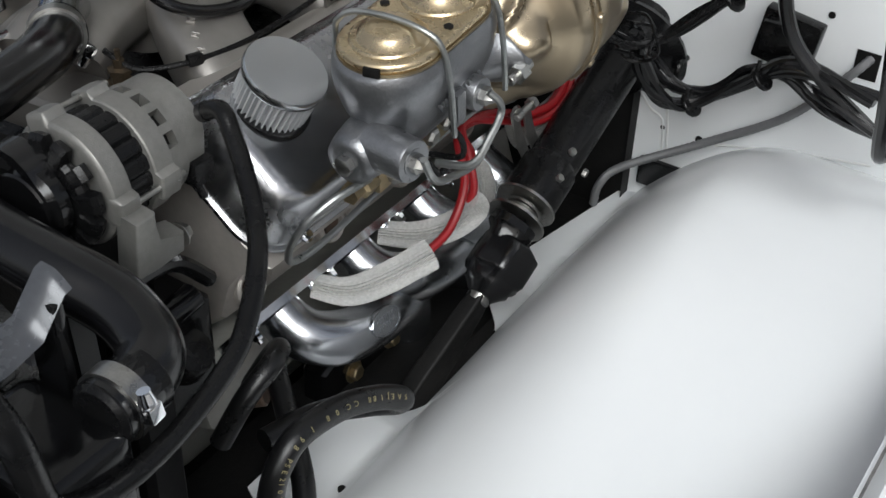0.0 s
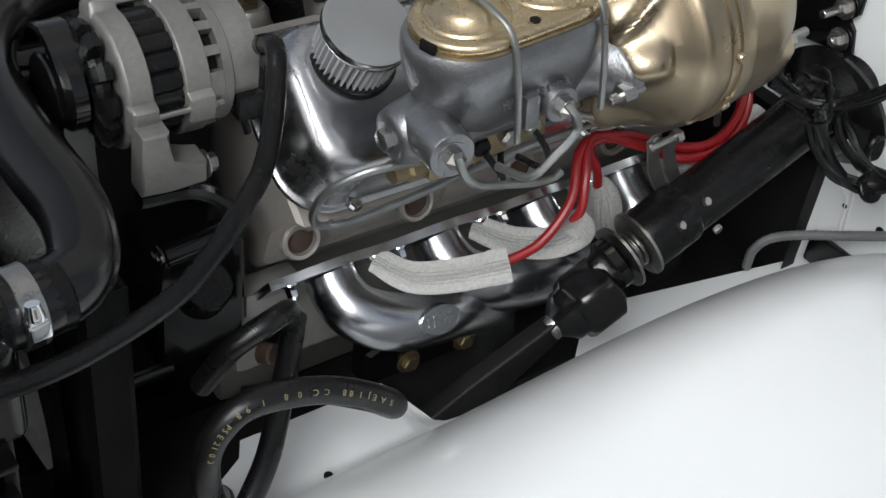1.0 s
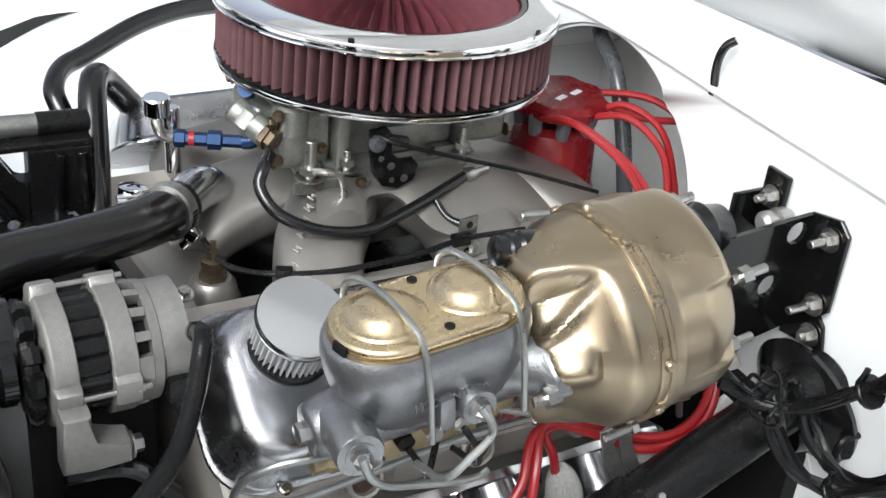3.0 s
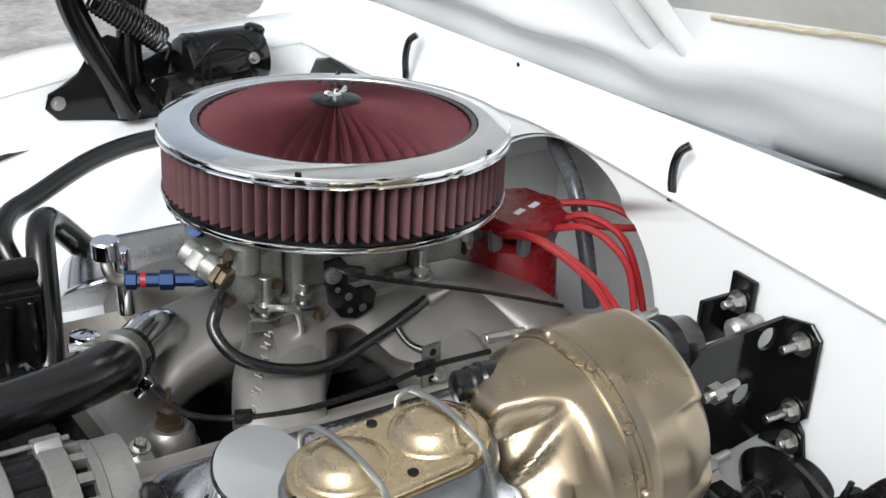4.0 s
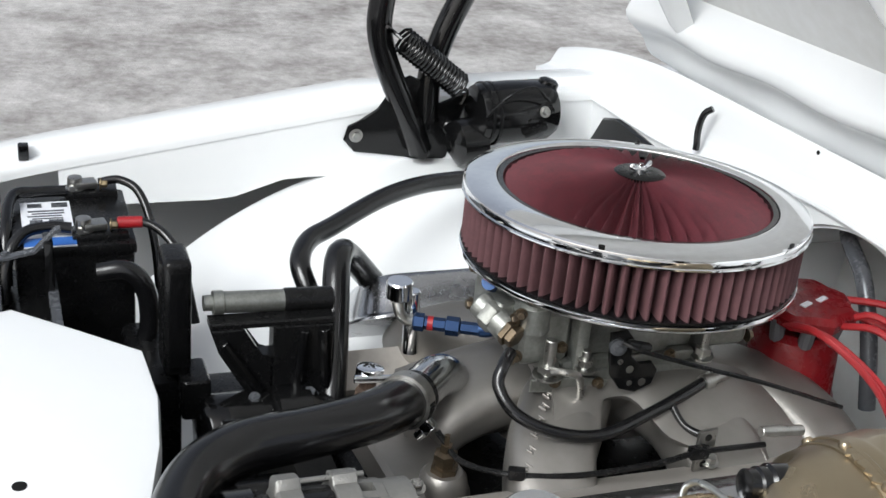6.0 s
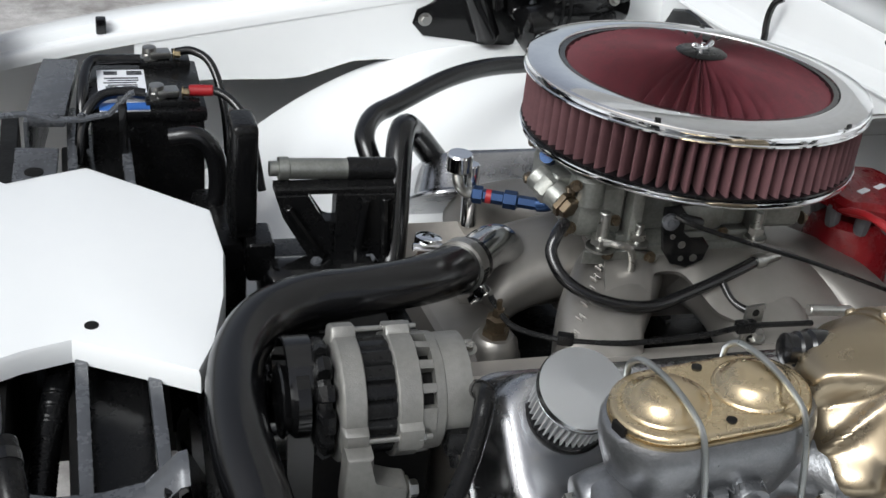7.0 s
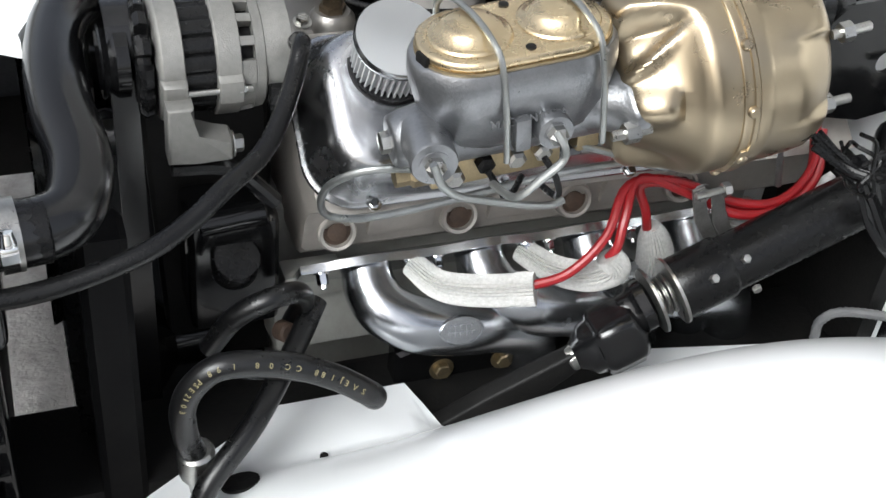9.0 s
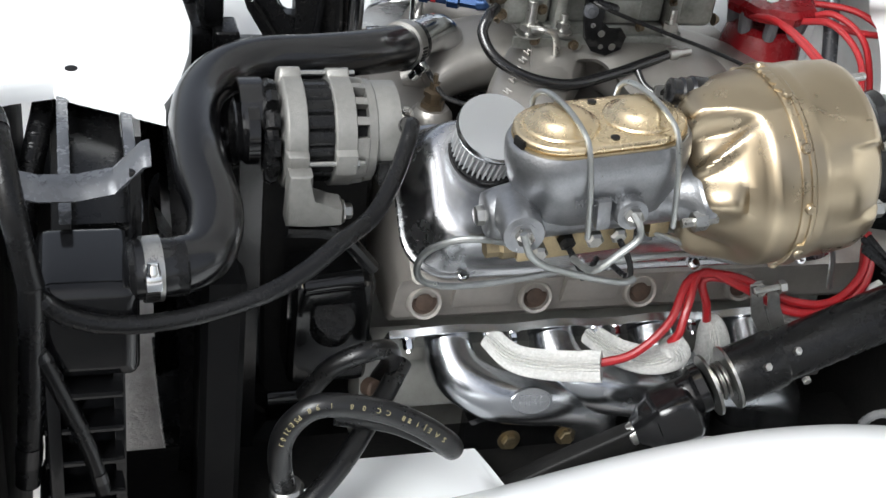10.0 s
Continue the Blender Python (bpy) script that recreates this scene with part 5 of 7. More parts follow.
# ---- front of the engine, cooling, electrics ----
def alternator():
    t = thing("alternator", (-0.38, -0.25, 0.82), "bare cast aluminium alternator with vented rear case", "alternator")
    c = V((-0.374, -0.243, 0.838))
    X = V((1, 0, 0))
    R = 0.061
    lugs = (308, 186, 66)

    def lugged(width, height):
        def f(g, k):
            d = min(abs((math.degrees(g) - q + 180) % 360 - 180) for q in lugs)
            e = max(0.0, min(1.0, (width + 3 - d) / 3.0))
            return 1 + height / R * e
        return f

    bm = B()
    lathe(bm, c, X, [(0.043, -0.0500), (R - 0.005, -0.0490), (R - 0.0015, -0.0475), (R, -0.0455), (R, -0.0265), (R - 0.001, -0.0255), (R - 0.006, -0.0250)], 180, shape=lugged(11, 0.0085))
    part("front_case", bm, CAST_ALT, t, smooth=30)
    bm = B()
    lathe(bm, c, X, [(R - 0.008, -0.026), (R - 0.0055, -0.025), (R - 0.0055, 0.006), (R - 0.008, 0.007)], 19 * 8, shape=lambda g, k: (0.94, 0.985, 1.0, 1.0, 1.0, 1.0, 1.0, 0.985)[int(round(g / (2 * math.pi) * 19 * 8)) % 8])
    part("stator", bm, SATIN, t, "black laminated stator", smooth=20)
    bm = B()
    lathe(bm, c, X, [(R - 0.007, 0.0035), (R - 0.002, 0.0040), (R - 0.0005, 0.0055), (R - 0.0005, 0.0262), (R - 0.002, 0.0272), (R - 0.012, 0.0277)], 180, shape=lugged(10, 0.0075))
    part("rear_case", bm, CAST_ALT, t, smooth=30)
    bm = B()
    lathe(bm, c, X, [(R - 0.016, 0.022), (R - 0.016, 0.044)], 40)
    part("vent_interior", bm, DARK, t, "dark vent interior")
    for k in range(16):
        g0 = radians(22.5 * k + 3)
        shut = 150 < 22.5 * k < 192 or 300 < 22.5 * k < 340
        g1 = g0 + radians(22.5 if shut else 8.5)
        bm = B()
        row = []
        for j in range(3):
            g = g0 + (g1 - g0) * j / 2
            d = V((0, math.cos(g), math.sin(g)))
            row.append([bm.verts.new(c + X * x + d * r) for x, r in ((0.022, R - 0.0012), (0.0405, R - 0.003), (0.0425, R - 0.006), (0.0425, R - 0.014), (0.022, R - 0.014))])
        bridge(bm, row[0], row[1])
        bridge(bm, row[1], row[2])
        bm.faces.new(row[0])
        bm.faces.new(row[2])
        part("vent_rib", bm, CAST_ALT, t)
    bm = B()
    lathe(bm, c, X, [(R - 0.014, 0.0405), (R - 0.004, 0.0408), (R - 0.005, 0.050), (R - 0.010, 0.0535), (R - 0.022, 0.055), (0.02, 0.0555)], 72)
    part("end_plate", bm, CAST_ALT, t)
    # raised regulator housing over the top of the end plate
    arc = [((R - 0.0065) * math.cos(radians(q)), (R - 0.0065) * math.sin(radians(q))) for q in range(38, 168, 6)]
    bm = B()
    prism(bm, arc + [(-0.050, -0.012), (0.036, 0.006)], c + X * 0.046, (0, 1, 0), (0, 0, 1), 0.031, 0.0022, 2)
    part("regulator_housing", bm, CAST_ALT, t, smooth=30)
    for g in lugs:
        d = V((0, math.cos(radians(g)), math.sin(radians(g))))
        bm = B()
        rod(bm, c + X * -0.03 + d * (R + 0.0015), c + X * 0.036 + d * (R + 0.0015), 0.0030, 10)
        lathe(bm, c + X * 0.0225 + d * (R + 0.0015), X, [(0.0058, 0), (0.0058, 0.006), (0.0045, 0.007)], 6)
        part("through_bolt", bm, STEEL, t, "bright through bolt")
    bm = B()
    prism(bm, [(-0.0480, -0.060), (-0.0480, 0.006), (-0.0235, 0.006), (-0.0225, -0.030), (0.011, -0.036), (0.0135, -0.039), (0.0135, -0.060), (0.011, -0.0615), (-0.022, -0.0605)], c + V((0, -0.058, -0.012)), (1, 0, 0), (0, -0.12, 1), 0.026, 0.0035, 3)
    p = part("pivot_ear", bm, CAST_ALT, t)
    bm = B()
    hexbolt(bm, (-0.3605, -0.313, 0.777), (1, 0, 0), 0.0088, 0.009)
    part("pivot_bolt", bm, STEEL, p, "zinc pivot bolt")
    bm = B()
    lathe(bm, c, X, [(0.040, -0.068), (0.054, -0.066), (0.058, -0.061), (0.056, -0.054), (0.04, -0.051)], 120, shape=lambda g, k: 1.0 if int(g / (2 * math.pi) * 36) % 3 else 0.74)
    part("cooling_fan", bm, SATIN, t, "black stamped fan", smooth=20)
    bm = B()
    lathe(bm, c, X, [(0.034, -0.098), (0.036, -0.096), (0.031, -0.090), (0.036, -0.084), (0.036, -0.072), (0.02, -0.068)], 36)
    part("pulley", bm, BLACK, t, "black pulley")
    bm = B()
    box(bm, c + V((0.066, -0.046, -0.024)), (0.026, 0.026, 0.026), (0, 0, 0), 0.003)
    rod(bm, c + V((0.060, -0.050, -0.030)), c + V((0.064, -0.056, -0.052)), 0.0045, 10)
    part("plug_socket", bm, SATIN, t, "black wiring plug")
    # true size, held at the pivot bolt
    pivot = V((-0.3605, -0.313, 0.777)) - BASE[t.name]
    m = Matrix.Translation(pivot) @ Matrix.Diagonal((0.88, 0.88, 0.88, 1)) @ Matrix.Translation(-pivot)
    for ob in t.children_recursive:
        ob.data.transform(m)


alternator()


def belts():
    t = thing("drive_belt", (-0.44, -0.1, 0.6), "black rubber drive belt over the alternator pulley", "belt")
    bm = B()
    loop = []
    for cy, cz, r, a0, a1 in ((-0.232, 0.838, 0.037, 200, 20), (-0.02, 0.70, 0.06, 70, 0), (-0.20, 0.46, 0.09, -20, -180)):
        for k in range(9):
            a = radians(a0 + (a1 - a0) * k / 8)
            loop.append((cy + r * math.cos(a), cz + r * math.sin(a)))
    a_ = [bm.verts.new((-0.452, y, z)) for y, z in loop]
    b_ = [bm.verts.new((-0.430, y, z)) for y, z in loop]
    cy, cz = sum(y for y, z in loop) / len(loop), sum(z for y, z in loop) / len(loop)
    ins = lambda y, z: (y + (cy - y) * 0.06, z + (cz - z) * 0.03)
    c_ = [bm.verts.new((-0.430, *ins(y, z))) for y, z in loop]
    d_ = [bm.verts.new((-0.452, *ins(y, z))) for y, z in loop]
    for p, q in ((a_, b_), (b_, c_), (c_, d_), (d_, a_)):
        bridge(bm, p, q)
    part("belt", bm, RUBBER, t)
    for y, z, r, nm in ((-0.20, 0.46, 0.088, "crank_pulley"), (-0.02, 0.70, 0.058, "water_pump_pulley")):
        bm = B()
        lathe(bm, (-0.455, y, z), (1, 0, 0), [(0.02, -0.002), (r * 0.8, 0.0), (r, 0.002), (r * 0.96, 0.012), (r, 0.022), (r * 0.7, 0.024), (0.03, 0.05), (0.03, 0.10)], 40)
        part(nm, bm, BLACK, t, "black pulley")


belts()


def front_cover():
    t = thing("accessory_bracket", (-0.36, -0.27, 0.6), "black painted engine bracket with a round cap", "engine bracket")
    bm = B()
    box(bm, (-0.356, -0.262, 0.615), (0.085, 0.07, 0.13), (0, 0, 0), 0.012, 3)
    part("housing", bm, BLACK, t)
    bm = B()
    lathe(bm, (-0.357, -0.303, 0.640), (0, -0.55, 0.83), [(0.0225, -0.02), (0.0225, 0.006), (0.0205, 0.009), (0.0, 0.010)], 40)
    part("round_cap", bm, SATIN, t, "plain black cap")
    bm = B()
    rod(bm, (-0.388, -0.285, 0.672), (-0.325, -0.285, 0.678), 0.013, 16)
    part("spacer_tube", bm, BLACK, t)
    bm = B()
    hexbolt(bm, (-0.388, -0.285, 0.672), (-1, 0, 0), 0.007, 0.006)
    part("bolt", bm, BRASS, t)
    bm = B()
    prism(bm, [(-0.41, 0.44), (-0.425, 0.76), (-0.31, 0.80), (-0.305, 0.44)], (0, -0.20, 0), (1, 0, 0), (0, 0, 1), 0.02, 0.004)
    part("back_plate", bm, DARK, t)
    bm = B()
    tube(bm, [(-0.41, -0.30, 0.75), (-0.36, -0.30, 0.742), (-0.32, -0.30, 0.70)], 0.008, 10)
    part("brace", bm, BLACK, t)


front_cover()


def clamp(t, c, axis, r, screw):
    bm = B()
    lathe(bm, c, axis, [(r, -0.0075), (r + 0.0012, -0.0075), (r + 0.0012, 0.0075), (r, 0.0075)], 40)
    b = part("clamp_band", bm, STEEL, t, "slotted steel band")
    a = V(axis).normalized()
    s = V(screw).normalized()
    w = a.cross(s).normalized()
    for k in range(5):
        q = B()
        g = -0.20 + 0.13 * k + 0.45
        d = s * math.cos(g) + w * math.sin(g)
        box(q, V(c) + d * (r + 0.0015), (0.011, 0.0022, 0.001), tuple(math.degrees(x) for x in Matrix((a, d.cross(a), d)).transposed().to_euler()), 0)
        part("slot", q, DARK, b, "dark worm slot")
    bm = B()
    h = V(c) + s * (r + 0.006)
    box(bm, h, (0.013, 0.013, 0.012), tuple(math.degrees(x) for x in Matrix((a, s.cross(a), s)).transposed().to_euler()), 0.002)
    lathe(bm, h + w * -0.006, -w, [(0.0065, 0), (0.0065, 0.003), (0.005, 0.009), (0.005, 0.011)], 12)
    part("clamp_screw", bm, CHROME, b, "bright worm screw")


def radiator_hose():
    t = thing("radiator_hose", (-0.49, -0.2, 0.8), "thick black upper radiator hose with steel clamps", "radiator hose")
    bm = B()
    pts = [(-0.230, -0.045, 0.829), (-0.262, -0.071, 0.834), (-0.30, -0.093, 0.839), (-0.36, -0.110, 0.842), (-0.415, -0.120, 0.842), (-0.458, -0.148, 0.841), (-0.485, -0.20, 0.840), (-0.495, -0.265, 0.838), (-0.494, -0.325, 0.832), (-0.488, -0.38, 0.820), (-0.499, -0.42, 0.809), (-0.525, -0.434, 0.805), (-0.56, -0.437, 0.805)]
    tube(bm, pts, 0.0245, 28, 7, bell=lambda f: 1.0 - 0.0 * f + 0.03 * math.sin(f * 21))
    part("hose", bm, RUBBER, t, smooth=60)
    clamp(t, (-0.546, -0.436, 0.805), (1, 0.1, 0), 0.0265, (0, -0.96, 0.25))
    clamp(t, (-0.246, -0.058, 0.8315), (-0.66, -0.74, 0.15), 0.0268, (0.5, -0.6, -0.5))


radiator_hose()


NECK = material("worn_chrome_neck", (0.72, 0.73, 0.74), 0.16, 1.0, second=(0.60, 0.61, 0.62), scale=25, rough_var=0.04)


def water_neck():
    t = thing("thermostat_housing", (-0.215, -0.03, 0.79), "chrome thermostat housing elbow", "thermostat housing")
    bm = B()
    tube(bm, [(-0.242, -0.056, 0.829), (-0.222, -0.036, 0.830), (-0.200, -0.016, 0.828), (-0.182, -0.001, 0.815), (-0.175, 0.005, 0.790), (-0.174, 0.006, 0.762)], 0.0225, 24, 4)
    part("elbow", bm, NECK, t, smooth=60)
    bm = B()
    prism(bm, rounded(0.10, 0.055, 0.022, 5), (-0.178, -0.002, 0.772), (0.6, -0.8, 0), (0.8, 0.6, 0), 0.010, 0.002)
    part("flange", bm, NECK, t)
    for s in (-1, 1):
        bm = B()
        hexbolt(bm, (-0.178 + 0.024 * s, -0.002 - 0.032 * s, 0.782), (0, 0, 1), 0.007, 0.008)
        part("bolt", bm, STEEL, t)


water_neck()


def hose(name, pts, r, label, cat="hose", mat=None, group="", rib=0.0, seg=14):
    if rib:
        t = thing(name, tuple(pts[0]), label, cat, group)
        bm = B()
        tube(bm, pts, r, seg, 6, rib=rib, pitch=0.0038)
        part("corrugated_conduit", bm, mat or SATIN, t, smooth=30)
        path = smooth_path(pts, 6)
        for i in (2, len(path) - 3):
            bm = B()
            tube(bm, [path[i - 1].lerp(path[i], 0.4), path[i], path[i + 1].lerp(path[i], 0.4)], r * 1.08, 14, 2)
            part("tape_wrap", bm, RUBBER, t, "black tape wrap")
        return t
    bm = B()
    tube(bm, pts, r, seg, 6, rib=rib, pitch=0.0038)
    return single(name, bm, mat or RUBBER, label, cat, group, base=tuple(pts[0]), smooth=60 if not rib else 30)


hose("heater_hose", [(-0.275, 0.095, 0.72), (-0.262, 0.14, 0.765), (-0.252, 0.18, 0.805), (-0.243, 0.215, 0.838), (-0.232, 0.24, 0.845), (-0.214, 0.265, 0.828), (-0.175, 0.29, 0.778)], 0.0158, "black rubber heater hose bent over the bracket", group="heater hoses")
hose("heater_hose", [(-0.255, 0.235, 0.77), (-0.268, 0.255, 0.800), (-0.270, 0.28, 0.818), (-0.25, 0.32, 0.825), (-0.214, 0.35, 0.827), (-0.12, 0.42, 0.834), (-0.02, 0.48, 0.825), (0.12, 0.53, 0.80), (0.29, 0.50, 0.77)], 0.0125, "black rubber heater hose crossing to the firewall", group="heater hoses")
LOOM_A = [(-0.662, -0.40, 0.93), (-0.655, -0.44, 0.915), (-0.648, -0.465, 0.88), (-0.640, -0.468, 0.825), (-0.639, -0.468, 0.805), (-0.644, -0.468, 0.71), (-0.652, -0.468, 0.61)]
LOOM_B = [(-0.640, -0.468, 0.76), (-0.625, -0.470, 0.720), (-0.602, -0.470, 0.650), (-0.590, -0.470, 0.595)]
# loom from the alternator round to the radiator support
hose("wiring_loom", [(-0.300, -0.285, 0.852), (-0.303, -0.315, 0.868), (-0.312, -0.335, 0.855), (-0.329, -0.362, 0.835), (-0.352, -0.39, 0.818), (-0.386, -0.42, 0.812), (-0.420, -0.44, 0.797), (-0.457, -0.455, 0.786), (-0.52, -0.463, 0.773), (-0.575, -0.466, 0.772), (-0.615, -0.467, 0.785), (-0.638, -0.467, 0.81)], 0.0080, "black corrugated wiring loom", "wiring loom", SATIN, "wiring looms", 0.024)
hose("wiring_loom", LOOM_A, 0.0105, "black corrugated wiring loom beside the radiator", "wiring loom", SATIN, "wiring looms", 0.024)
hose("wiring_loom", LOOM_B, 0.008, "black corrugated wiring branch", "wiring loom", SATIN, "wiring looms", 0.024)
hose("wiring_loom", [(-0.655, -0.30, 0.72), (-0.645, -0.21, 0.76), (-0.632, -0.14, 0.79), (-0.622, -0.05, 0.80)], 0.012, "black corrugated wiring loom under the latch panel", "wiring loom", SATIN, "wiring looms", 0.024)


def radiator():
    t = thing("radiator", (-0.6, -0.1, 0.45), "black radiator with moulded end tank and ribbed core", "radiator")
    bm = B()
    box(bm, (-0.60, -0.01, 0.57), (0.05, 0.70, 0.43), bev=0.004)
    part("core", bm, DARK, t)
    bm = B()
    box(bm, (-0.682, -0.02, 0.50), (0.02, 0.80, 0.62), bev=0.004)
    part("front_condenser", bm, DARK, t, "dark condenser in front of the core")
    bm = B()
    box(bm, (-0.597, -0.412, 0.758), (0.082, 0.10, 0.092), bev=0.014, seg=4)
    part("end_tank", bm, BLACK, t, "glossy black moulded tank")
    bm = B()
    rod(bm, (-0.565, -0.437, 0.805), (-0.515, -0.434, 0.805), 0.025, 20)
    part("outlet_neck", bm, SATIN, t)
    for k in range(9):
        bm = B()
        box(bm, (-0.604, -0.448, 0.705 - 0.037 * k), (0.066, 0.050, 0.007), bev=0.002)
        part("tank_rib", bm, BLACK, t)
    bm = B()
    box(bm, (-0.574, -0.43, 0.56), (0.010, 0.06, 0.34), bev=0.002)
    box(bm, (-0.603, -0.428, 0.56), (0.06, 0.04, 0.34), bev=0.003)
    box(bm, (-0.628, -0.45, 0.56), (0.012, 0.05, 0.34), bev=0.002)
    part("side_rail", bm, BLACK, t)


radiator()


def radiator_support():
    t = thing("radiator_support", (-0.62, 0, 0.8), "black steel radiator support with folded top brackets", "radiator support")
    for x in (-0.612, -0.553):
        for s in (-1, 1):
            bm = B()
            box(bm, (x, s * 0.22, 0.815), (0.011, 0.30, 0.014), bev=0.002)
            part("top_strip", bm, GREY, t)
    bm = B()
    box(bm, (-0.583, 0, 0.792), (0.05, 0.70, 0.008), bev=0.002)
    part("shroud_top", bm, SATIN, t)
    for s in (-1, 1):
        bm = B()

        def br(a, b):
            prof = [(-0.69, 0.868), (-0.66, 0.87), (-0.632, 0.862), (-0.60, 0.862), (-0.571, 0.868), (-0.548, 0.892), (-0.543, 0.893)]
            k = a * 6
            i = min(int(k), 5)
            x, z = [prof[i][c] + (prof[i + 1][c] - prof[i][c]) * (k - i) for c in (0, 1)]
            return (x, s * (0.382 - (0.138 if s > 0 else 0) + 0.024 * b), z - (0.010 * max(0.0, b - 0.45) ** 1.2 / 0.5))

        sheet(bm, br, 24, 6, 0.003)
        b = part("hold_down_bracket", bm, GREY, t, "grey-black folded hold-down bracket")
        bm = B()
        box(bm, (-0.556, s * (0.392 - (0.138 if s > 0 else 0)), 0.840), (0.010, 0.03, 0.08), (0, 0, 0), 0.003)
        part("bracket_leg", bm, BLACK, b)
        for x in (-0.60, -0.628):
            q = B()
            hexbolt(q, (x, s * (0.392 - (0.138 if s > 0 else 0)), 0.862), (0, 0, 1), 0.0035, 0.002)
            part("bolt", q, GREY, b)
    # unseen panel across the nose, sized to hold front light off the ground
    bm = B()
    box(bm, (-0.745, 0, 0.505), (0.04, 1.50, 0.67), bev=0.01)
    part("front_light_blocker", bm, BLACK, t)
    bm = B()
    box(bm, (-0.69, -0.38, 0.80), (0.03, 0.34, 0.09), bev=0.006)
    part("side_baffle", bm, GREYPAINT, t, "pale grey baffle plate")
    bm = B()
    box(bm, (-0.630, 0.365, 0.845), (0.042, 0.17, 0.016), (0, 0, -6), 0.003)
    box(bm, (-0.652, 0.365, 0.80), (0.006, 0.17, 0.09), (0, 0, -6), 0.002)
    part("side_strip", bm, GREY, t, "dark folded side strip")
    bm = B()
    prism(bm, [(-0.676, 0.085), (-0.632, 0.085), (-0.626, 0.235), (-0.672, 0.240)], (0, 0, 0.828), (1, 0, 0), (0, 1, 0), 0.005, 0.001)
    p = part("far_plate", bm, GREY, t, "grey drilled plate")
    for y in (0.137, 0.177):
        q = B()
        lathe(q, (-0.652, y, 0.8330), (0, 0, 1), [(0.010, 0), (0.010, 0.001)], 16)
        part("plate_hole", q, DARK, p)


GREYPAINT = material("pale_grey_panel", (0.26, 0.27, 0.29), 0.4, second=(0.21, 0.22, 0.24), scale=15)
radiator_support()


SHROUD = material("dull_black_plastic", (0.004, 0.004, 0.0045), 0.5, second=(0.006, 0.006, 0.006), scale=25, bump=0.1, bump_scale=400, spec=0.10)


def fan_shroud():
    t = thing("fan_shroud", (-0.51, -0.1, 0.6), "black plastic fan shroud with a curved edge", "fan shroud")
    bm = B()

    def f(a, b):
        g = radians(100 + 190 * a)
        r = 0.30 + 0.02 * b
        return (-0.512 + 0.04 * b, -0.02 + r * math.cos(g) * 1.05, 0.54 + r * math.sin(g) * 0.75)

    sheet(bm, f, 40, 4, 0.004)
    part("ring", bm, SATIN, t)
    bm = B()
    prism(bm, [(-0.40, 0.30), (-0.355, 0.30), (-0.345, 0.50), (-0.33, 0.70), (-0.36, 0.76), (-0.40, 0.76)], (-0.500, 0, 0), (0, 1, 0), (0, 0, 1), 0.040, 0.006)
    part("side_wall", bm, SHROUD, t)
    f2 = thing("cooling_fan", (-0.49, 0, 0.62), "black steel cooling fan behind the shroud", "fan")
    for k in range(5):
        bm = B()
        g = radians(72 * k + 25)
        u = V((0, math.cos(g), math.sin(g)))
        w = V((0, -math.sin(g), math.cos(g)))
        sheet(bm, lambda a, b: V((-0.50, -0.02, 0.60)) + u * (0.04 + 0.15 * a) + w * (0.07 * (b - 0.5)) + V((0.04 * (b - 0.5), 0, 0)), 6, 4, 0.002)
        part("blade", bm, SATIN, f2)
    bm = B()
    lathe(bm, (-0.52, -0.02, 0.60), (1, 0, 0), [(0.03, 0), (0.05, 0.01), (0.05, 0.04), (0.02, 0.05), (0.02, 0.12)], 24)
    part("hub", bm, STEEL, f2)


fan_shroud()


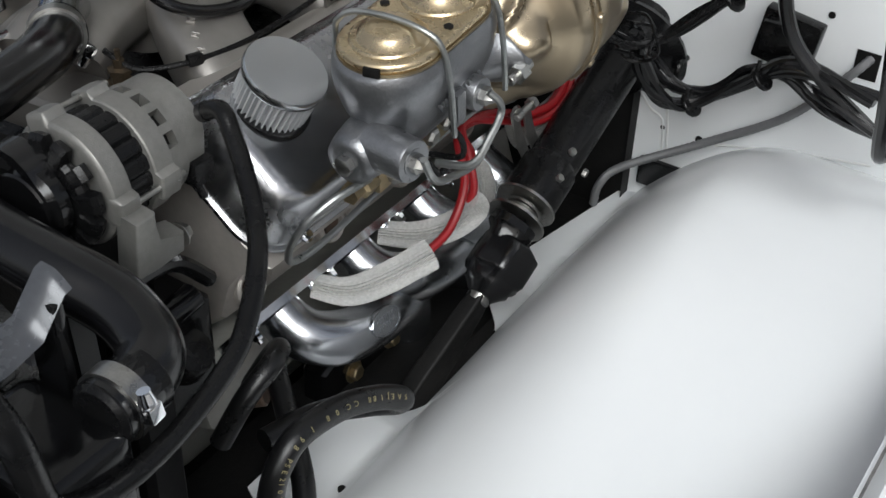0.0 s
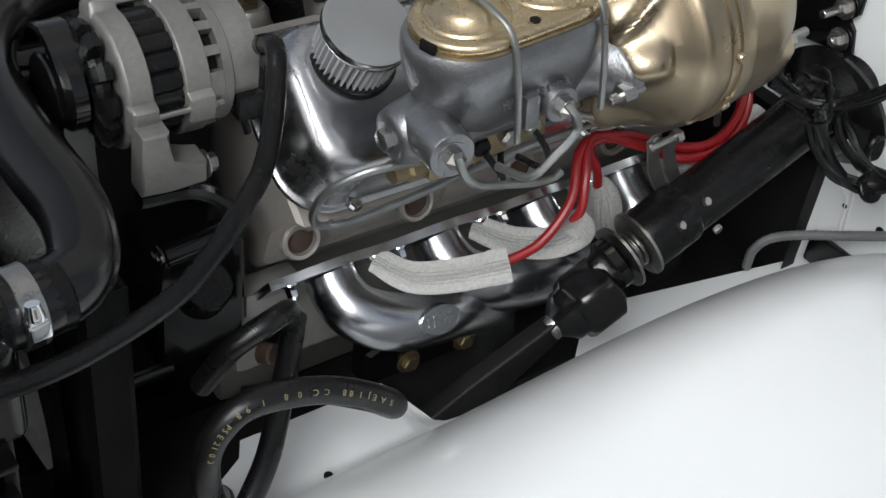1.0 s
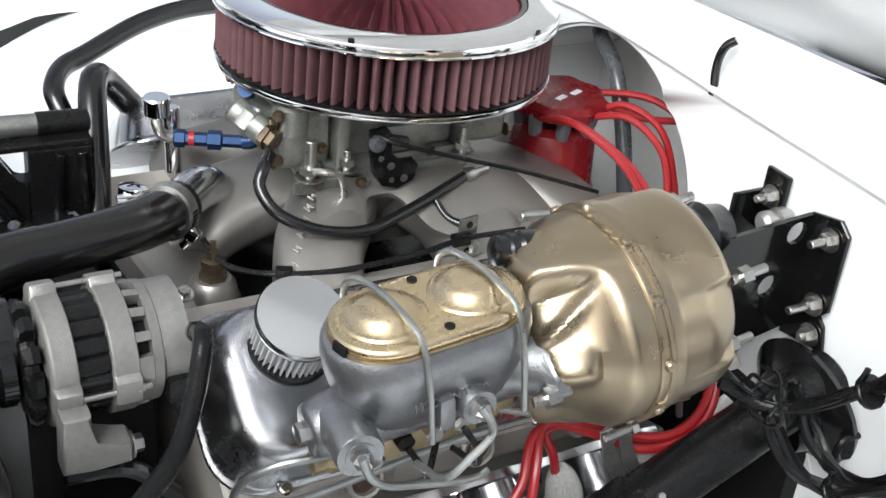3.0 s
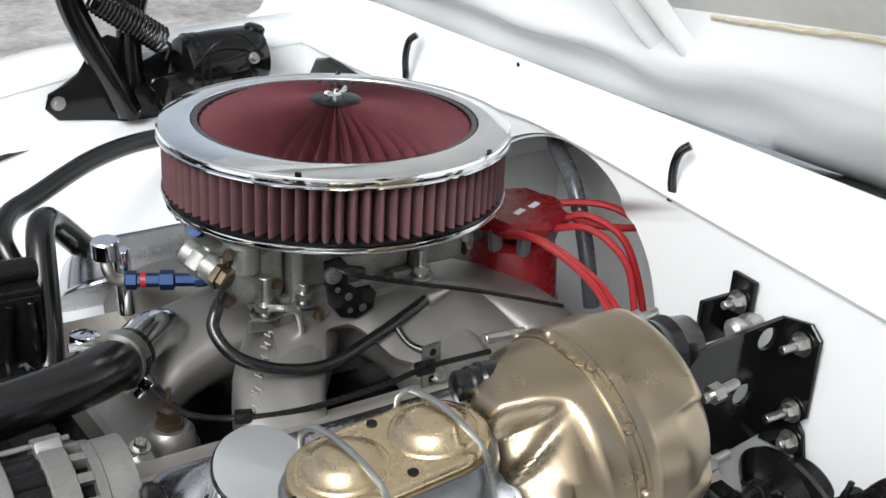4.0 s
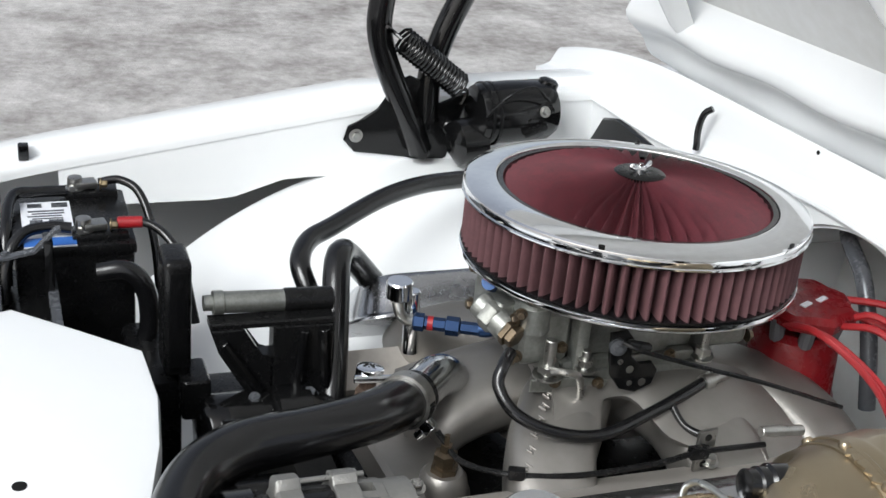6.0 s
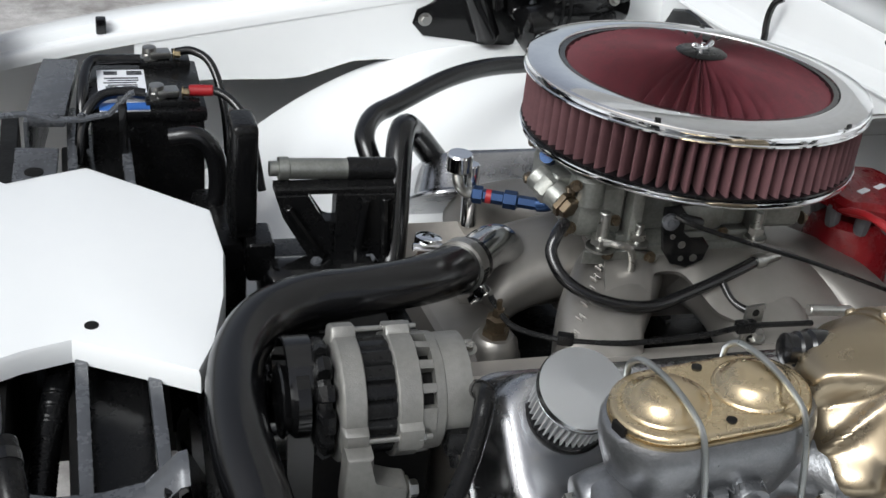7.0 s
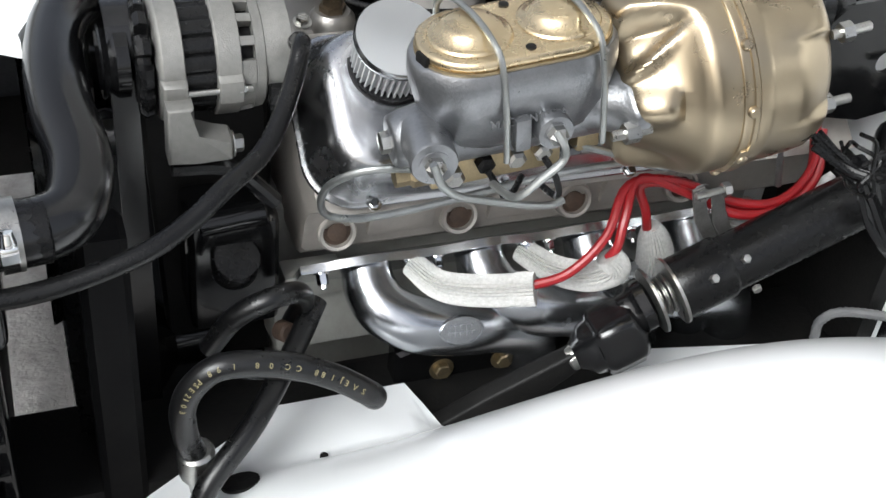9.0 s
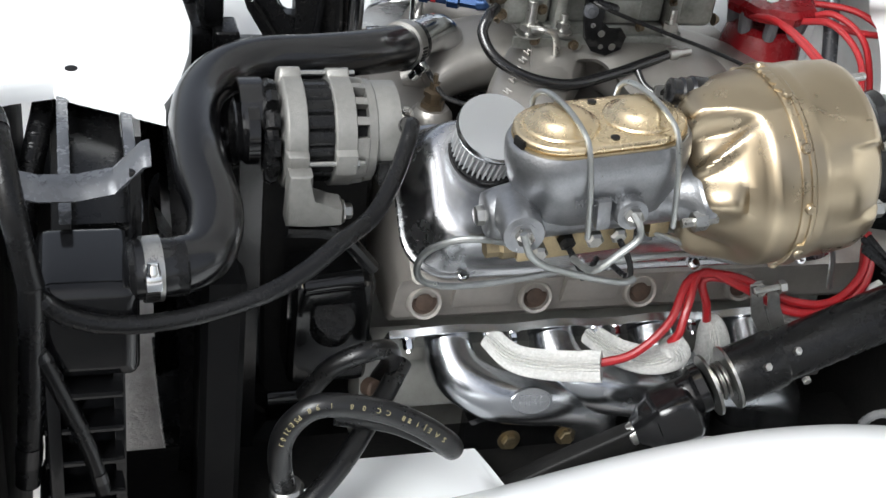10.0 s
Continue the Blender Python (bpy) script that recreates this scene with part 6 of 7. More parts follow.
def battery():
    t = thing("battery", (-0.53, 0.36, 0.72), "black car battery with a pale printed label", "battery")
    c = V((-0.525, 0.357, 0))
    bm = B()
    box(bm, (c.x, c.y, 0.76), (0.128, 0.152, 0.17), bev=0.006)
    part("case", bm, SATIN, t)
    bm = B()
    box(bm, (c.x, c.y, 0.848), (0.133, 0.157, 0.014), bev=0.004)
    part("cover", bm, SATIN, t)
    bm = B()
    box(bm, (-0.552, 0.340, 0.8558), (0.056, 0.122, 0.0016), bev=0)
    lab = part("label_sheet", bm, PAPER, t, "white label with print")
    rows = [(0.050, 0.016, 0.018, 0.012), (0.050, -0.012, 0.016, 0.010), (0.034, 0.0, 0.040, 0.003), (0.027, 0.002, 0.036, 0.0025), (0.020, -0.002, 0.038, 0.0025), (0.013, 0.001, 0.034, 0.0025), (0.005, 0.010, 0.016, 0.008), (0.005, -0.012, 0.014, 0.008), (-0.006, 0.0, 0.040, 0.0025), (-0.013, 0.002, 0.036, 0.0025), (-0.020, -0.002, 0.038, 0.0025), (-0.027, 0.0, 0.030, 0.0025)]
    for dy, dx, w, h in rows:
        bm = B()
        box(bm, (-0.552 + dx, 0.340 + dy, 0.8568), (w, h, 0.0010), bev=0)
        part("print_bar", bm, GREY, lab)
    bm = B()
    box(bm, (-0.552, 0.340 - 0.050, 0.8568), (0.056, 0.020, 0.0010), bev=0)
    part("print_band", bm, LABELBLUE, lab, "bright blue band")
    for y in (0.425, 0.305):
        bm = B()
        box(bm, (-0.497, y, 0.857), (0.062, 0.030, 0.010), bev=0.003)
        part("post_pad", bm, SATIN, t)
        bm = B()
        lathe(bm, (-0.515, y, 0.860), (0, 0, 1), [(0.0115, 0), (0.0115, 0.004), (0.0095, 0.005), (0.0085, 0.017), (0.006, 0.018)], 20)
        box(bm, (-0.503, y, 0.868), (0.026, 0.019, 0.009), (0, 0, 8), 0.0025)
        lathe(bm, (-0.520, y - 0.011, 0.868), (0, -1, 0), [(0.004, 0), (0.004, 0.006)], 6)
        k_ = part("terminal_clamp", bm, STEEL, t, "dull lead terminal clamp")
        bm = B()
        hexbolt(bm, (-0.486, y - 0.004, 0.869), (1, -0.2, 0), 0.0048, 0.007)
        part("bolt", bm, BRASS, k_)
    hose("battery_cable", [(-0.488, 0.425, 0.869), (-0.462, 0.422, 0.872), (-0.440, 0.405, 0.858), (-0.428, 0.37, 0.81), (-0.425, 0.33, 0.72)], 0.0052, "black battery cable hanging down", "cable", group="battery cables")
    hose("battery_cable", [(-0.484, 0.305, 0.869), (-0.455, 0.302, 0.871), (-0.430, 0.288, 0.862), (-0.412, 0.262, 0.835), (-0.400, 0.235, 0.77)], 0.0050, "black battery cable with a red tape band", "cable", group="battery cables")
    bm = B()
    rod(bm, (-0.478, 0.3045, 0.8695), (-0.450, 0.3005, 0.8705), 0.0068, 16)
    single("cable_tape", bm, RED_WIRE, "red tape band on the battery cable", "tape", base=(-0.465, 0.302, 0.87))
    hose("vent_hose", [(-0.600, 0.30, 0.80), (-0.598, 0.33, 0.85), (-0.588, 0.395, 0.868), (-0.560, 0.41, 0.866), (-0.528, 0.415, 0.864)], 0.0068, "black rubber hose lying over the battery")
    hose("vent_hose", [(-0.605, 0.26, 0.80), (-0.598, 0.275, 0.845), (-0.580, 0.295, 0.866), (-0.552, 0.305, 0.868), (-0.528, 0.303, 0.866)], 0.0068, "black rubber cable hose over the bracket")
    hose("vent_hose", [(-0.505, 0.250, 0.835), (-0.475, 0.245, 0.838), (-0.455, 0.240, 0.815), (-0.452, 0.235, 0.77), (-0.470, 0.225, 0.73)], 0.0115, "thick black hose curving down before the battery")


LABELBLUE = material("printed_blue_band", (0.03, 0.12, 0.42), 0.45, second=(0.04, 0.15, 0.48), scale=60)
battery()


def pump_bracket():
    t = thing("accessory_pump_bracket", (-0.37, 0.15, 0.75), "black cast accessory bracket and pump beside the far head", "pump bracket")
    bm = B()
    box(bm, (-0.436, 0.150, 0.836), (0.029, 0.052, 0.136), (0, 0, 0), 0.009, 4)
    part("belt_guard", bm, SATIN, t)
    bm = B()
    box(bm, (-0.436, 0.1225, 0.838), (0.020, 0.004, 0.112), (0, 0, 0), 0.0015, 2)
    part("guard_rib", bm, BLACK, t)
    bm = B()
    box(bm, (-0.419, 0.132, 0.748), (0.031, 0.052, 0.048), (0, 0, 0), 0.006, 3)
    part("adjuster_block", bm, SATIN, t)
    bm = B()
    rod(bm, (-0.398, 0.14, 0.8465), (-0.321, 0.14, 0.8435), 0.0118, 24)
    lathe(bm, (-0.402, 0.14, 0.8466), (1, 0, -0.03), [(0.0085, -0.006), (0.0085, 0.003), (0.0132, 0.004), (0.0132, 0.014), (0.0118, 0.0155)], 24)
    part("spacer_bar", bm, CARB, t, "bare grey spacer bar")
    bm = B()
    rod(bm, (-0.323, 0.14, 0.8436), (-0.268, 0.14, 0.8415), 0.0132, 24)
    part("spacer_sleeve", bm, SATIN, t, "black sleeve on the spacer bar")
    bm = B()
    for poly in ([(-0.405, 0.836), (-0.272, 0.834), (-0.272, 0.826), (-0.405, 0.828)], [(-0.405, 0.828), (-0.370, 0.828), (-0.350, 0.793), (-0.338, 0.793), (-0.338, 0.742), (-0.362, 0.742), (-0.396, 0.800)], [(-0.338, 0.828), (-0.272, 0.826), (-0.272, 0.742), (-0.338, 0.742)]):
        prism(bm, poly, (0, 0.135, 0), (1, 0, 0), (0, 0, 1), 0.024, 0.002)
    w = part("web_plate", bm, SATIN, t)
    for x0, z0, x1, z1 in ((-0.392, 0.815, -0.352, 0.752), (-0.305, 0.822, -0.312, 0.752), (-0.284, 0.822, -0.280, 0.752)):
        bm = B()
        rod(bm, (x0, 0.108, z0), (x1, 0.108, z1), 0.0055, 10)
        part("cast_rib", bm, BLACK, w)
    bm = B()
    lathe(bm, (-0.42, 0.10, 0.710), (1, 0, 0), [(0.03, 0), (0.040, 0.006), (0.043, 0.012), (0.043, 0.075), (0.040, 0.080), (0.047, 0.085), (0.047, 0.12), (0.035, 0.135)], 40)
    part("pump_body", bm, BLACK, t)
    bm = B()
    box(bm, (-0.345, 0.125, 0.722), (0.15, 0.09, 0.044), bev=0.008)
    part("bracket_base", bm, SATIN, t)
    bm = B()
    box(bm, (-0.455, 0.20, 0.70), (0.05, 0.14, 0.12), bev=0.008)
    part("rear_support", bm, SATIN, t)
    bm = B()
    rod(bm, (-0.40, 0.06, 0.735), (-0.28, 0.055, 0.738), 0.015, 16)
    part("lower_tube", bm, BLACK, t)
    for x, z in ((-0.36, 0.748), (-0.30, 0.748)):
        bm = B()
        hexbolt(bm, (x, 0.096, z), (0, -0.3, 1), 0.007, 0.007)
        part("bolt", bm, GREY, t)


pump_bracket()


def fuel_line():
    t = thing("fuel_fitting", (-0.2, 0.1, 0.83), "blue anodised fuel fitting with polished regulator", "fuel fitting")
    bm = B()
    lathe(bm, (-0.206, 0.10, 0.857), (0, 0, 1), [(0.0125, 0), (0.0145, 0.002), (0.0145, 0.019), (0.013, 0.021)], 40)
    part("knurled_cap", bm, CHROME, t, "bright machined cap")
    bm = B()
    rod(bm, (-0.186, 0.105, 0.785), (-0.189, 0.105, 0.862), 0.009, 20)
    part("regulator_stem", bm, CHROME, t)
    bm = B()
    tube(bm, [(-0.208, 0.098, 0.858), (-0.207, 0.092, 0.845), (-0.200, 0.09, 0.836), (-0.190, 0.088, 0.834)], 0.0062, 12)
    part("elbow", bm, STEEL, t)
    bm = B()
    d = V((0.9, -0.42, 0.0)).normalized()
    o = V((-0.192, 0.088, 0.834))
    lathe(bm, o, d, [(0.008, 0), (0.010, 0.002), (0.010, 0.012), (0.0075, 0.013), (0.0075, 0.035), (0.0105, 0.036), (0.0105, 0.05), (0.007, 0.052), (0.007, 0.08)], 6)
    part("hose_end", bm, BLUE, t, "blue hose end")
    bm = B()
    q = o + d * 0.072
    tube(bm, [q, q + d * 0.012 + V((0, 0, 0.003)), q + d * 0.02 + V((0, 0, 0.018)), q + d * 0.024 + V((0.0, 0.0, 0.045)), V((-0.142, 0.012, 0.916))], 0.0085, 14)
    part("blue_elbow", bm, BLUE, t, "blue anodised elbow")
    bm = B()
    lathe(bm, o + d * 0.016, d, [(0.0082, 0), (0.0082, 0.006)], 12)
    part("red_collar", bm, RED_WIRE, t)


fuel_line()


def crossover_fitting():
    t = thing("hose_fitting", (-0.25, 0.055, 0.765), "rusty hose fitting with a bright steel clamp", "fitting")
    a = V((0.12, 0.1, 1))
    bm = B()
    lathe(bm, (-0.25, 0.055, 0.760), a, [(0.013, 0), (0.013, 0.014), (0.0095, 0.016), (0.0095, 0.036)], 6)
    part("nut", bm, RUST, t)
    bm = B()
    lathe(bm, V((-0.25, 0.055, 0.760)) + a * 0.027, a, [(0.0125, 0), (0.0150, 0.001), (0.0150, 0.012), (0.0125, 0.013)], 28)
    rod(bm, V((-0.25, 0.055, 0.760)) + a * 0.033 + V((-0.02, -0.010, 0)), V((-0.25, 0.055, 0.760)) + a * 0.033 + V((0.02, -0.016, 0)), 0.0045, 10)
    part("clamp", bm, CHROME, t, "bright worm clamp")


crossover_fitting()
hose("vacuum_hose", [(-0.150, -0.075, 0.885), (-0.163, -0.09, 0.880), (-0.170, -0.10, 0.865), (-0.159, -0.12, 0.846), (-0.124, -0.135, 0.830), (-0.075, -0.14, 0.823), (-0.015, -0.12, 0.826), (0.03, -0.105, 0.833), (0.064, -0.09, 0.836)], 0.0062, "black rubber vacuum hose looped round the carburetor")
bm = B()
lathe(bm, (0.062, -0.091, 0.836), (0.9, 0.25, 0.02), [(0.008, 0), (0.0085, 0.002), (0.0085, 0.012), (0.005, 0.014), (0.0045, 0.034)], 14)
single("hose_barb", bm, STEEL, "steel hose barb in the vacuum hose", "fitting", base=(0.062, -0.091, 0.836))
hose("vacuum_hose", [(0.016, -0.112, 0.829), (0.024, -0.13, 0.814), (0.044, -0.15, 0.809)], 0.004, "thin black vacuum branch hose")


def throttle_cable():
    bm = B()
    tube(bm, [(-0.055, -0.118, 0.911), (-0.036, -0.13, 0.905), (0.03, -0.132, 0.882), (0.109, -0.13, 0.854), (0.22, -0.12, 0.806)], 0.0024, 8)
    lathe(bm, (-0.05, -0.12, 0.910), (0.9, -0.1, -0.2), [(0.004, 0), (0.005, 0.004), (0.005, 0.02), (0.003, 0.024)], 8)
    single("throttle_cable", bm, SATIN, "black throttle cable with rod end", "cable", base=(0, -0.13, 0.88))
    bm = B()
    tube(bm, [(-0.225, -0.095, 0.818), (-0.221, -0.10, 0.812), (-0.208, -0.12, 0.798), (-0.174, -0.15, 0.800), (-0.113, -0.17, 0.803), (-0.036, -0.18, 0.812), (0.013, -0.18, 0.819), (0.092, -0.17, 0.81)], 0.0030, 8)
    box(bm, (-0.165, -0.153, 0.801), (0.016, 0.01, 0.011), (0, 0, -20), 0.002)
    box(bm, (0.01, -0.18, 0.819), (0.02, 0.01, 0.012), (0, 0, 0), 0.002)
    single("sensor_wire", bm, SATIN, "thin black sensor wire clipped over the runners", "wire", base=(-0.1, -0.17, 0.8))
    t = thing("cable_bracket", (0.03, -0.165, 0.8), "plated throttle cable bracket", "bracket")
    bm = B()
    box(bm, (0.022, -0.172, 0.815), (0.022, 0.004, 0.045), (0, 0, 10), 0.001)
    part("plate", bm, STEEL, t)
    for z in (0.800, 0.818, 0.83):
        q = B()
        lathe(q, (0.022, -0.1735, z), (0, -1, 0), [(0.004, 0), (0.004, 0.0012)], 10)
        part("hole", q, DARK, t)
    q = B()
    rod(q, (0.084, -0.17, 0.826), (0.135, -0.168, 0.82), 0.0055, 12)
    part("cable_ferrule", q, STEEL, t)


throttle_cable()

# ---- steering column, looms, hinges ----
def steering():
    t = thing("steering_column", (0.15, -0.43, 0.66), "black steering column tube with bolted collar", "steering column")
    a, b = V((0.045, -0.415, 0.622)), V((0.31, -0.412, 0.735))
    d = (b - a).normalized()
    bm = B()
    lathe(bm, a, d, [(0.025, 0.0), (0.0285, 0.003), (0.0285, 0.29), (0.026, 0.292)], 28)
    part("tube", bm, SATIN, t)
    bm = B()
    lathe(bm, a, d, [(0.031, 0.0), (0.0315, 0.002), (0.0315, 0.05), (0.029, 0.055)], 28)
    part("lower_collar", bm, SATIN, t)
    for h, r in ((-0.004, 0.0345), (-0.026, 0.0335)):
        bm = B()
        lathe(bm, a + d * h, d, [(r - 0.008, 0), (r, 0.0), (r, 0.003), (r - 0.008, 0.003)], 32)
        part("spring_washer", bm, STEEL, t, "tarnished steel washer")
    for k in range(3):
        bm = B()
        lathe(bm, a + d * (-0.022 + 0.006 * k), d, [(0.019, 0), (0.021, 0.002), (0.019, 0.004)], 24)
        part("spring_coil", bm, STEEL, t)
    for p, ax in (((0.112, -0.444, 0.638), (0, -1, -0.2)), ((0.098, -0.434, 0.665), (0, -0.7, 0.7)), ((0.066, -0.438, 0.650), (0, -0.7, 0.7))):
        bm = B()
        hexbolt(bm, p, ax, 0.0048, 0.005, washer=False)
        part("bolt", bm, STEEL, t)
    j = thing("steering_coupler", (-0.02, -0.42, 0.58), "black rubber steering coupler and yoke", "steering coupler")
    bm = B()
    lathe(bm, a - d * 0.028, -d, [(0.018, 0), (0.025, 0.004), (0.025, 0.014), (0.019, 0.020), (0.017, 0.03)], 20, shape=lambda g, k: 1 + 0.12 * math.cos(3 * g))
    part("yoke", bm, BLACK, j)
    c = V((0.006, -0.421, 0.588))
    e = (V((-0.062, -0.42, 0.556)) - c).normalized()
    bm = B()
    lathe(bm, c, e, [(0.022, -0.006), (0.030, 0.0), (0.0335, 0.005), (0.0335, 0.036), (0.031, 0.041), (0.027, 0.043), (0.026, 0.052), (0.021, 0.057), (0.014, 0.066)], 42, shape=lambda g, k: 1 + (0.085 * max(-0.5, math.cos(6 * g)) if 1 < k < 6 else 0))
    part("boot", bm, RUBBER, j, smooth=50)
    s = thing("steering_shaft", (-0.1, -0.41, 0.5), "flattened dark steel steering shaft", "steering shaft")
    bm = B()
    p0, p1 = c + e * 0.060, V((-0.20, -0.40, 0.445))
    dd = (p1 - p0).normalized()
    u, v, w = basis(dd)
    stack_m = Matrix((u, v, w)).transposed().to_4x4()
    stack_m.translation = p0
    stack(bm, [(rounded(0.018, 0.022, 0.004, 3), 0.0), (rounded(0.020, 0.026, 0.004, 3), 0.02), (rounded(0.022, 0.042, 0.004, 3), 0.10), (rounded(0.022, 0.046, 0.004, 3), (p1 - p0).length)], stack_m)
    part("shaft", bm, DARK, s)
    bm = B()
    rod(bm, p0 - dd * 0.004, p0 + dd * 0.012, 0.013, 12)
    part("worn_end", bm, STEEL, s, "worn bare steel end")


steering()




def plug_clamp():
    t = thing("header_clamp", (0.08, -0.37, 0.67), "plated linkage bracket with two pinch bolts", "linkage bracket")
    for dx in (0.0, 0.018):
        bm = B()
        prism(bm, [(0.060 + dx, 0.712), (0.072 + dx, 0.715), (0.082 + dx, 0.685), (0.106 + dx, 0.642), (0.098 + dx, 0.632), (0.072 + dx, 0.672)], (0, -0.378 - dx * 0.2, 0), (1, 0, 0), (0, 0, 1), 0.003, 0.0005)
        part("strap", bm, LINKAGE, t)
    bm = B()
    hexbolt(bm, (0.072, -0.378, 0.706), (0, -1, 0.1), 0.007, 0.006)
    rod(bm, (0.062, -0.385, 0.708), (0.092, -0.385, 0.712), 0.004, 10)
    lathe(bm, (0.090, -0.385, 0.7115), (1, 0, 0.13), [(0.0075, 0), (0.0075, 0.007), (0.006, 0.008)], 6)
    part("bolt", bm, STEEL, t)


plug_clamp()


def ps_hose():
    t = thing("power_steering_hose", (-0.42, -0.45, 0.55), "black power steering hose with faded yellow print", "hose")
    pts = [(-0.424, -0.45, 0.555), (-0.432, -0.457, 0.59), (-0.433, -0.46, 0.626), (-0.421, -0.461, 0.652), (-0.398, -0.463, 0.667), (-0.350, -0.466, 0.660), (-0.312, -0.474, 0.646), (-0.284, -0.481, 0.628), (-0.272, -0.468, 0.606), (-0.278, -0.440, 0.592), (-0.315, -0.412, 0.594), (-0.370, -0.398, 0.598)]
    bm = B()
    tube(bm, pts, 0.0112, 18, 8)
    part("hose", bm, HOSE, t, smooth=60)
    path = smooth_path(pts, 14)
    # faded print along the outside of the bend, reading from the lower end
    at = 97.0
    for ch in "SAEJ188 CC 08 1 98 PSE2103":
        at -= 1.9 if ch == " " else 2.7
        if ch == " ":
            continue
        i = int(at)
        tg = (path[i - 1] - path[i + 1]).normalized()
        out = V((-0.10, -0.80, 0.62))
        out = (out - tg * out.dot(tg)).normalized()
        m = Matrix((tg, out.cross(tg), out)).transposed().to_4x4()
        m.translation = path[i] + out * 0.0111
        lettering("print_letter", ch, 0.0068, m, YELLOW, t, 0.0004)
    bm = B()
    lathe(bm, (-0.423, -0.449, 0.560), (0.05, 0.02, -1), [(0.0135, 0), (0.0165, 0.003), (0.0165, 0.03), (0.013, 0.033), (0.010, 0.045), (0.008, 0.07)], 16)
    part("crimped_ferrule", bm, STEEL, t, "crimped steel ferrule")
    hose("return_hose", [(-0.43, -0.485, 0.50), (-0.418, -0.475, 0.539), (-0.37, -0.44, 0.569), (-0.321, -0.38, 0.59), (-0.29, -0.34, 0.61)], 0.0105, "black rubber return hose", mat=HOSE)
    hose("return_hose", [(-0.395, -0.37, 0.60), (-0.375, -0.385, 0.645), (-0.345, -0.39, 0.665), (-0.318, -0.375, 0.655), (-0.305, -0.35, 0.62), (-0.31, -0.33, 0.58)], 0.0100, "black rubber hose arched beside the block", mat=HOSE)
    bm = B()
    lathe(bm, (-0.325, -0.345, 0.585), (0.4, -0.8, 0.3), [(0.010, 0), (0.010, 0.012), (0.008, 0.014)], 12)
    single("hose_fitting", bm, RUST, "rusty hose fitting on the block", "fitting", base=(-0.325, -0.345, 0.585))


ps_hose()


def harness():
    t = thing("wiring_harness", (0.2, -0.5, 0.78), "bundle of thin black wires strapped to the firewall", "wiring harness")
    r0 = random.Random(4)
    for k in range(10):
        j = lambda s=0.006: V((r0.uniform(-s, s), r0.uniform(-s, s), r0.uniform(-s, s)))
        bm = B()
        tube(bm, [V((0.13, -0.44, 0.80)) + j(), V((0.165, -0.465, 0.778)) + j(0.004), V((0.185, -0.50, 0.795)) + j(0.005), V((0.18, -0.55, 0.85)) + j(0.004), V((0.172, -0.58, 0.882)) + j(), V((0.16, -0.64, 0.95)) + j(), V((0.12, -0.70, 0.98)) + j()], 0.0028, 6, 5)
        part("wire", bm, SATIN, t)
    for k in range(4):
        j = lambda s=0.006: V((r0.uniform(-s, s), r0.uniform(-s, s), r0.uniform(-s, s)))
        bm = B()
        tube(bm, [V((0.165, -0.46, 0.79)) + j(), V((0.190, -0.462, 0.745)) + j(), V((0.215, -0.475, 0.695)) + j(), V((0.25, -0.50, 0.678)) + j(0.004), V((0.262, -0.56, 0.72)) + j(0.004), V((0.262, -0.61, 0.755)) + j(), V((0.25, -0.70, 0.75)) + j()], 0.0055, 8, 5)
        part("loom_branch", bm, RUBBER, t)
    for k in range(5):
        j = lambda q=0.007: V((r0.uniform(-q, q), r0.uniform(-q, q), r0.uniform(-q, q)))
        bm = B()
        tube(bm, [V((0.25, -0.425, 0.745)) + j(), V((0.262, -0.446, 0.704)) + j(), V((0.266, -0.478, 0.684)) + j(0.004), V((0.268, -0.522, 0.692)) + j(0.004), V((0.268, -0.558, 0.730)) + j(0.004), V((0.266, -0.601, 0.738)) + j(), V((0.262, -0.655, 0.722)) + j(0.010), V((0.255, -0.74, 0.690)) + j(0.016)], 0.0048, 8, 5)
        part("loom_branch", bm, RUBBER, t)
    for k in range(4):
        j = lambda q=0.006: V((r0.uniform(-q, q), r0.uniform(-q, q), r0.uniform(-q, q)))
        bm = B()
        tube(bm, [V((0.24, -0.443, 0.73)) + j(), V((0.24, -0.478, 0.769)) + j(), V((0.235, -0.512, 0.806)) + j(), V((0.22, -0.56, 0.845)) + j(), V((0.20, -0.62, 0.90)) + j(0.01)], 0.0026, 6, 5)
        part("wire", bm, SATIN, t)
    bm = B()
    tube(bm, [(0.25, -0.58, 0.86), (0.25, -0.588, 0.82), (0.252, -0.605, 0.785), (0.258, -0.64, 0.75), (0.26, -0.70, 0.71)], 0.008, 10, 6)
    part("loom_branch", bm, RUBBER, t)
    for p in ((0.18, -0.55, 0.85), (0.172, -0.59, 0.892), (0.25, -0.50, 0.678), (0.262, -0.57, 0.73)):
        bm = B()
        lathe(bm, V(p) - V((0, 0.002, 0.002)), (0.0, -0.7, 0.7), [(0.014, 0), (0.015, 0.001), (0.015, 0.005), (0.014, 0.006)], 14)
        box(bm, V(p) + V((-0.008, 0, 0.016)), (0.005, 0.004, 0.014), (0, 20, 0), 0.001)
        part("cable_tie", bm, SATIN, t)
    r1 = random.Random(9)
    for k in range(2):
        bm = B()
        q = 0.022 + 0.006 * k
        pts = [V((0.165 + r1.uniform(-0.01, 0.01) + 0.004 * k, -0.462 + q * math.cos(a), 0.782 + q * math.sin(a))) for a in [0.8 * i + k for i in range(8)]]
        tube(bm, pts, 0.002, 6, 4)
        part("loose_wire", bm, SATIN, t)
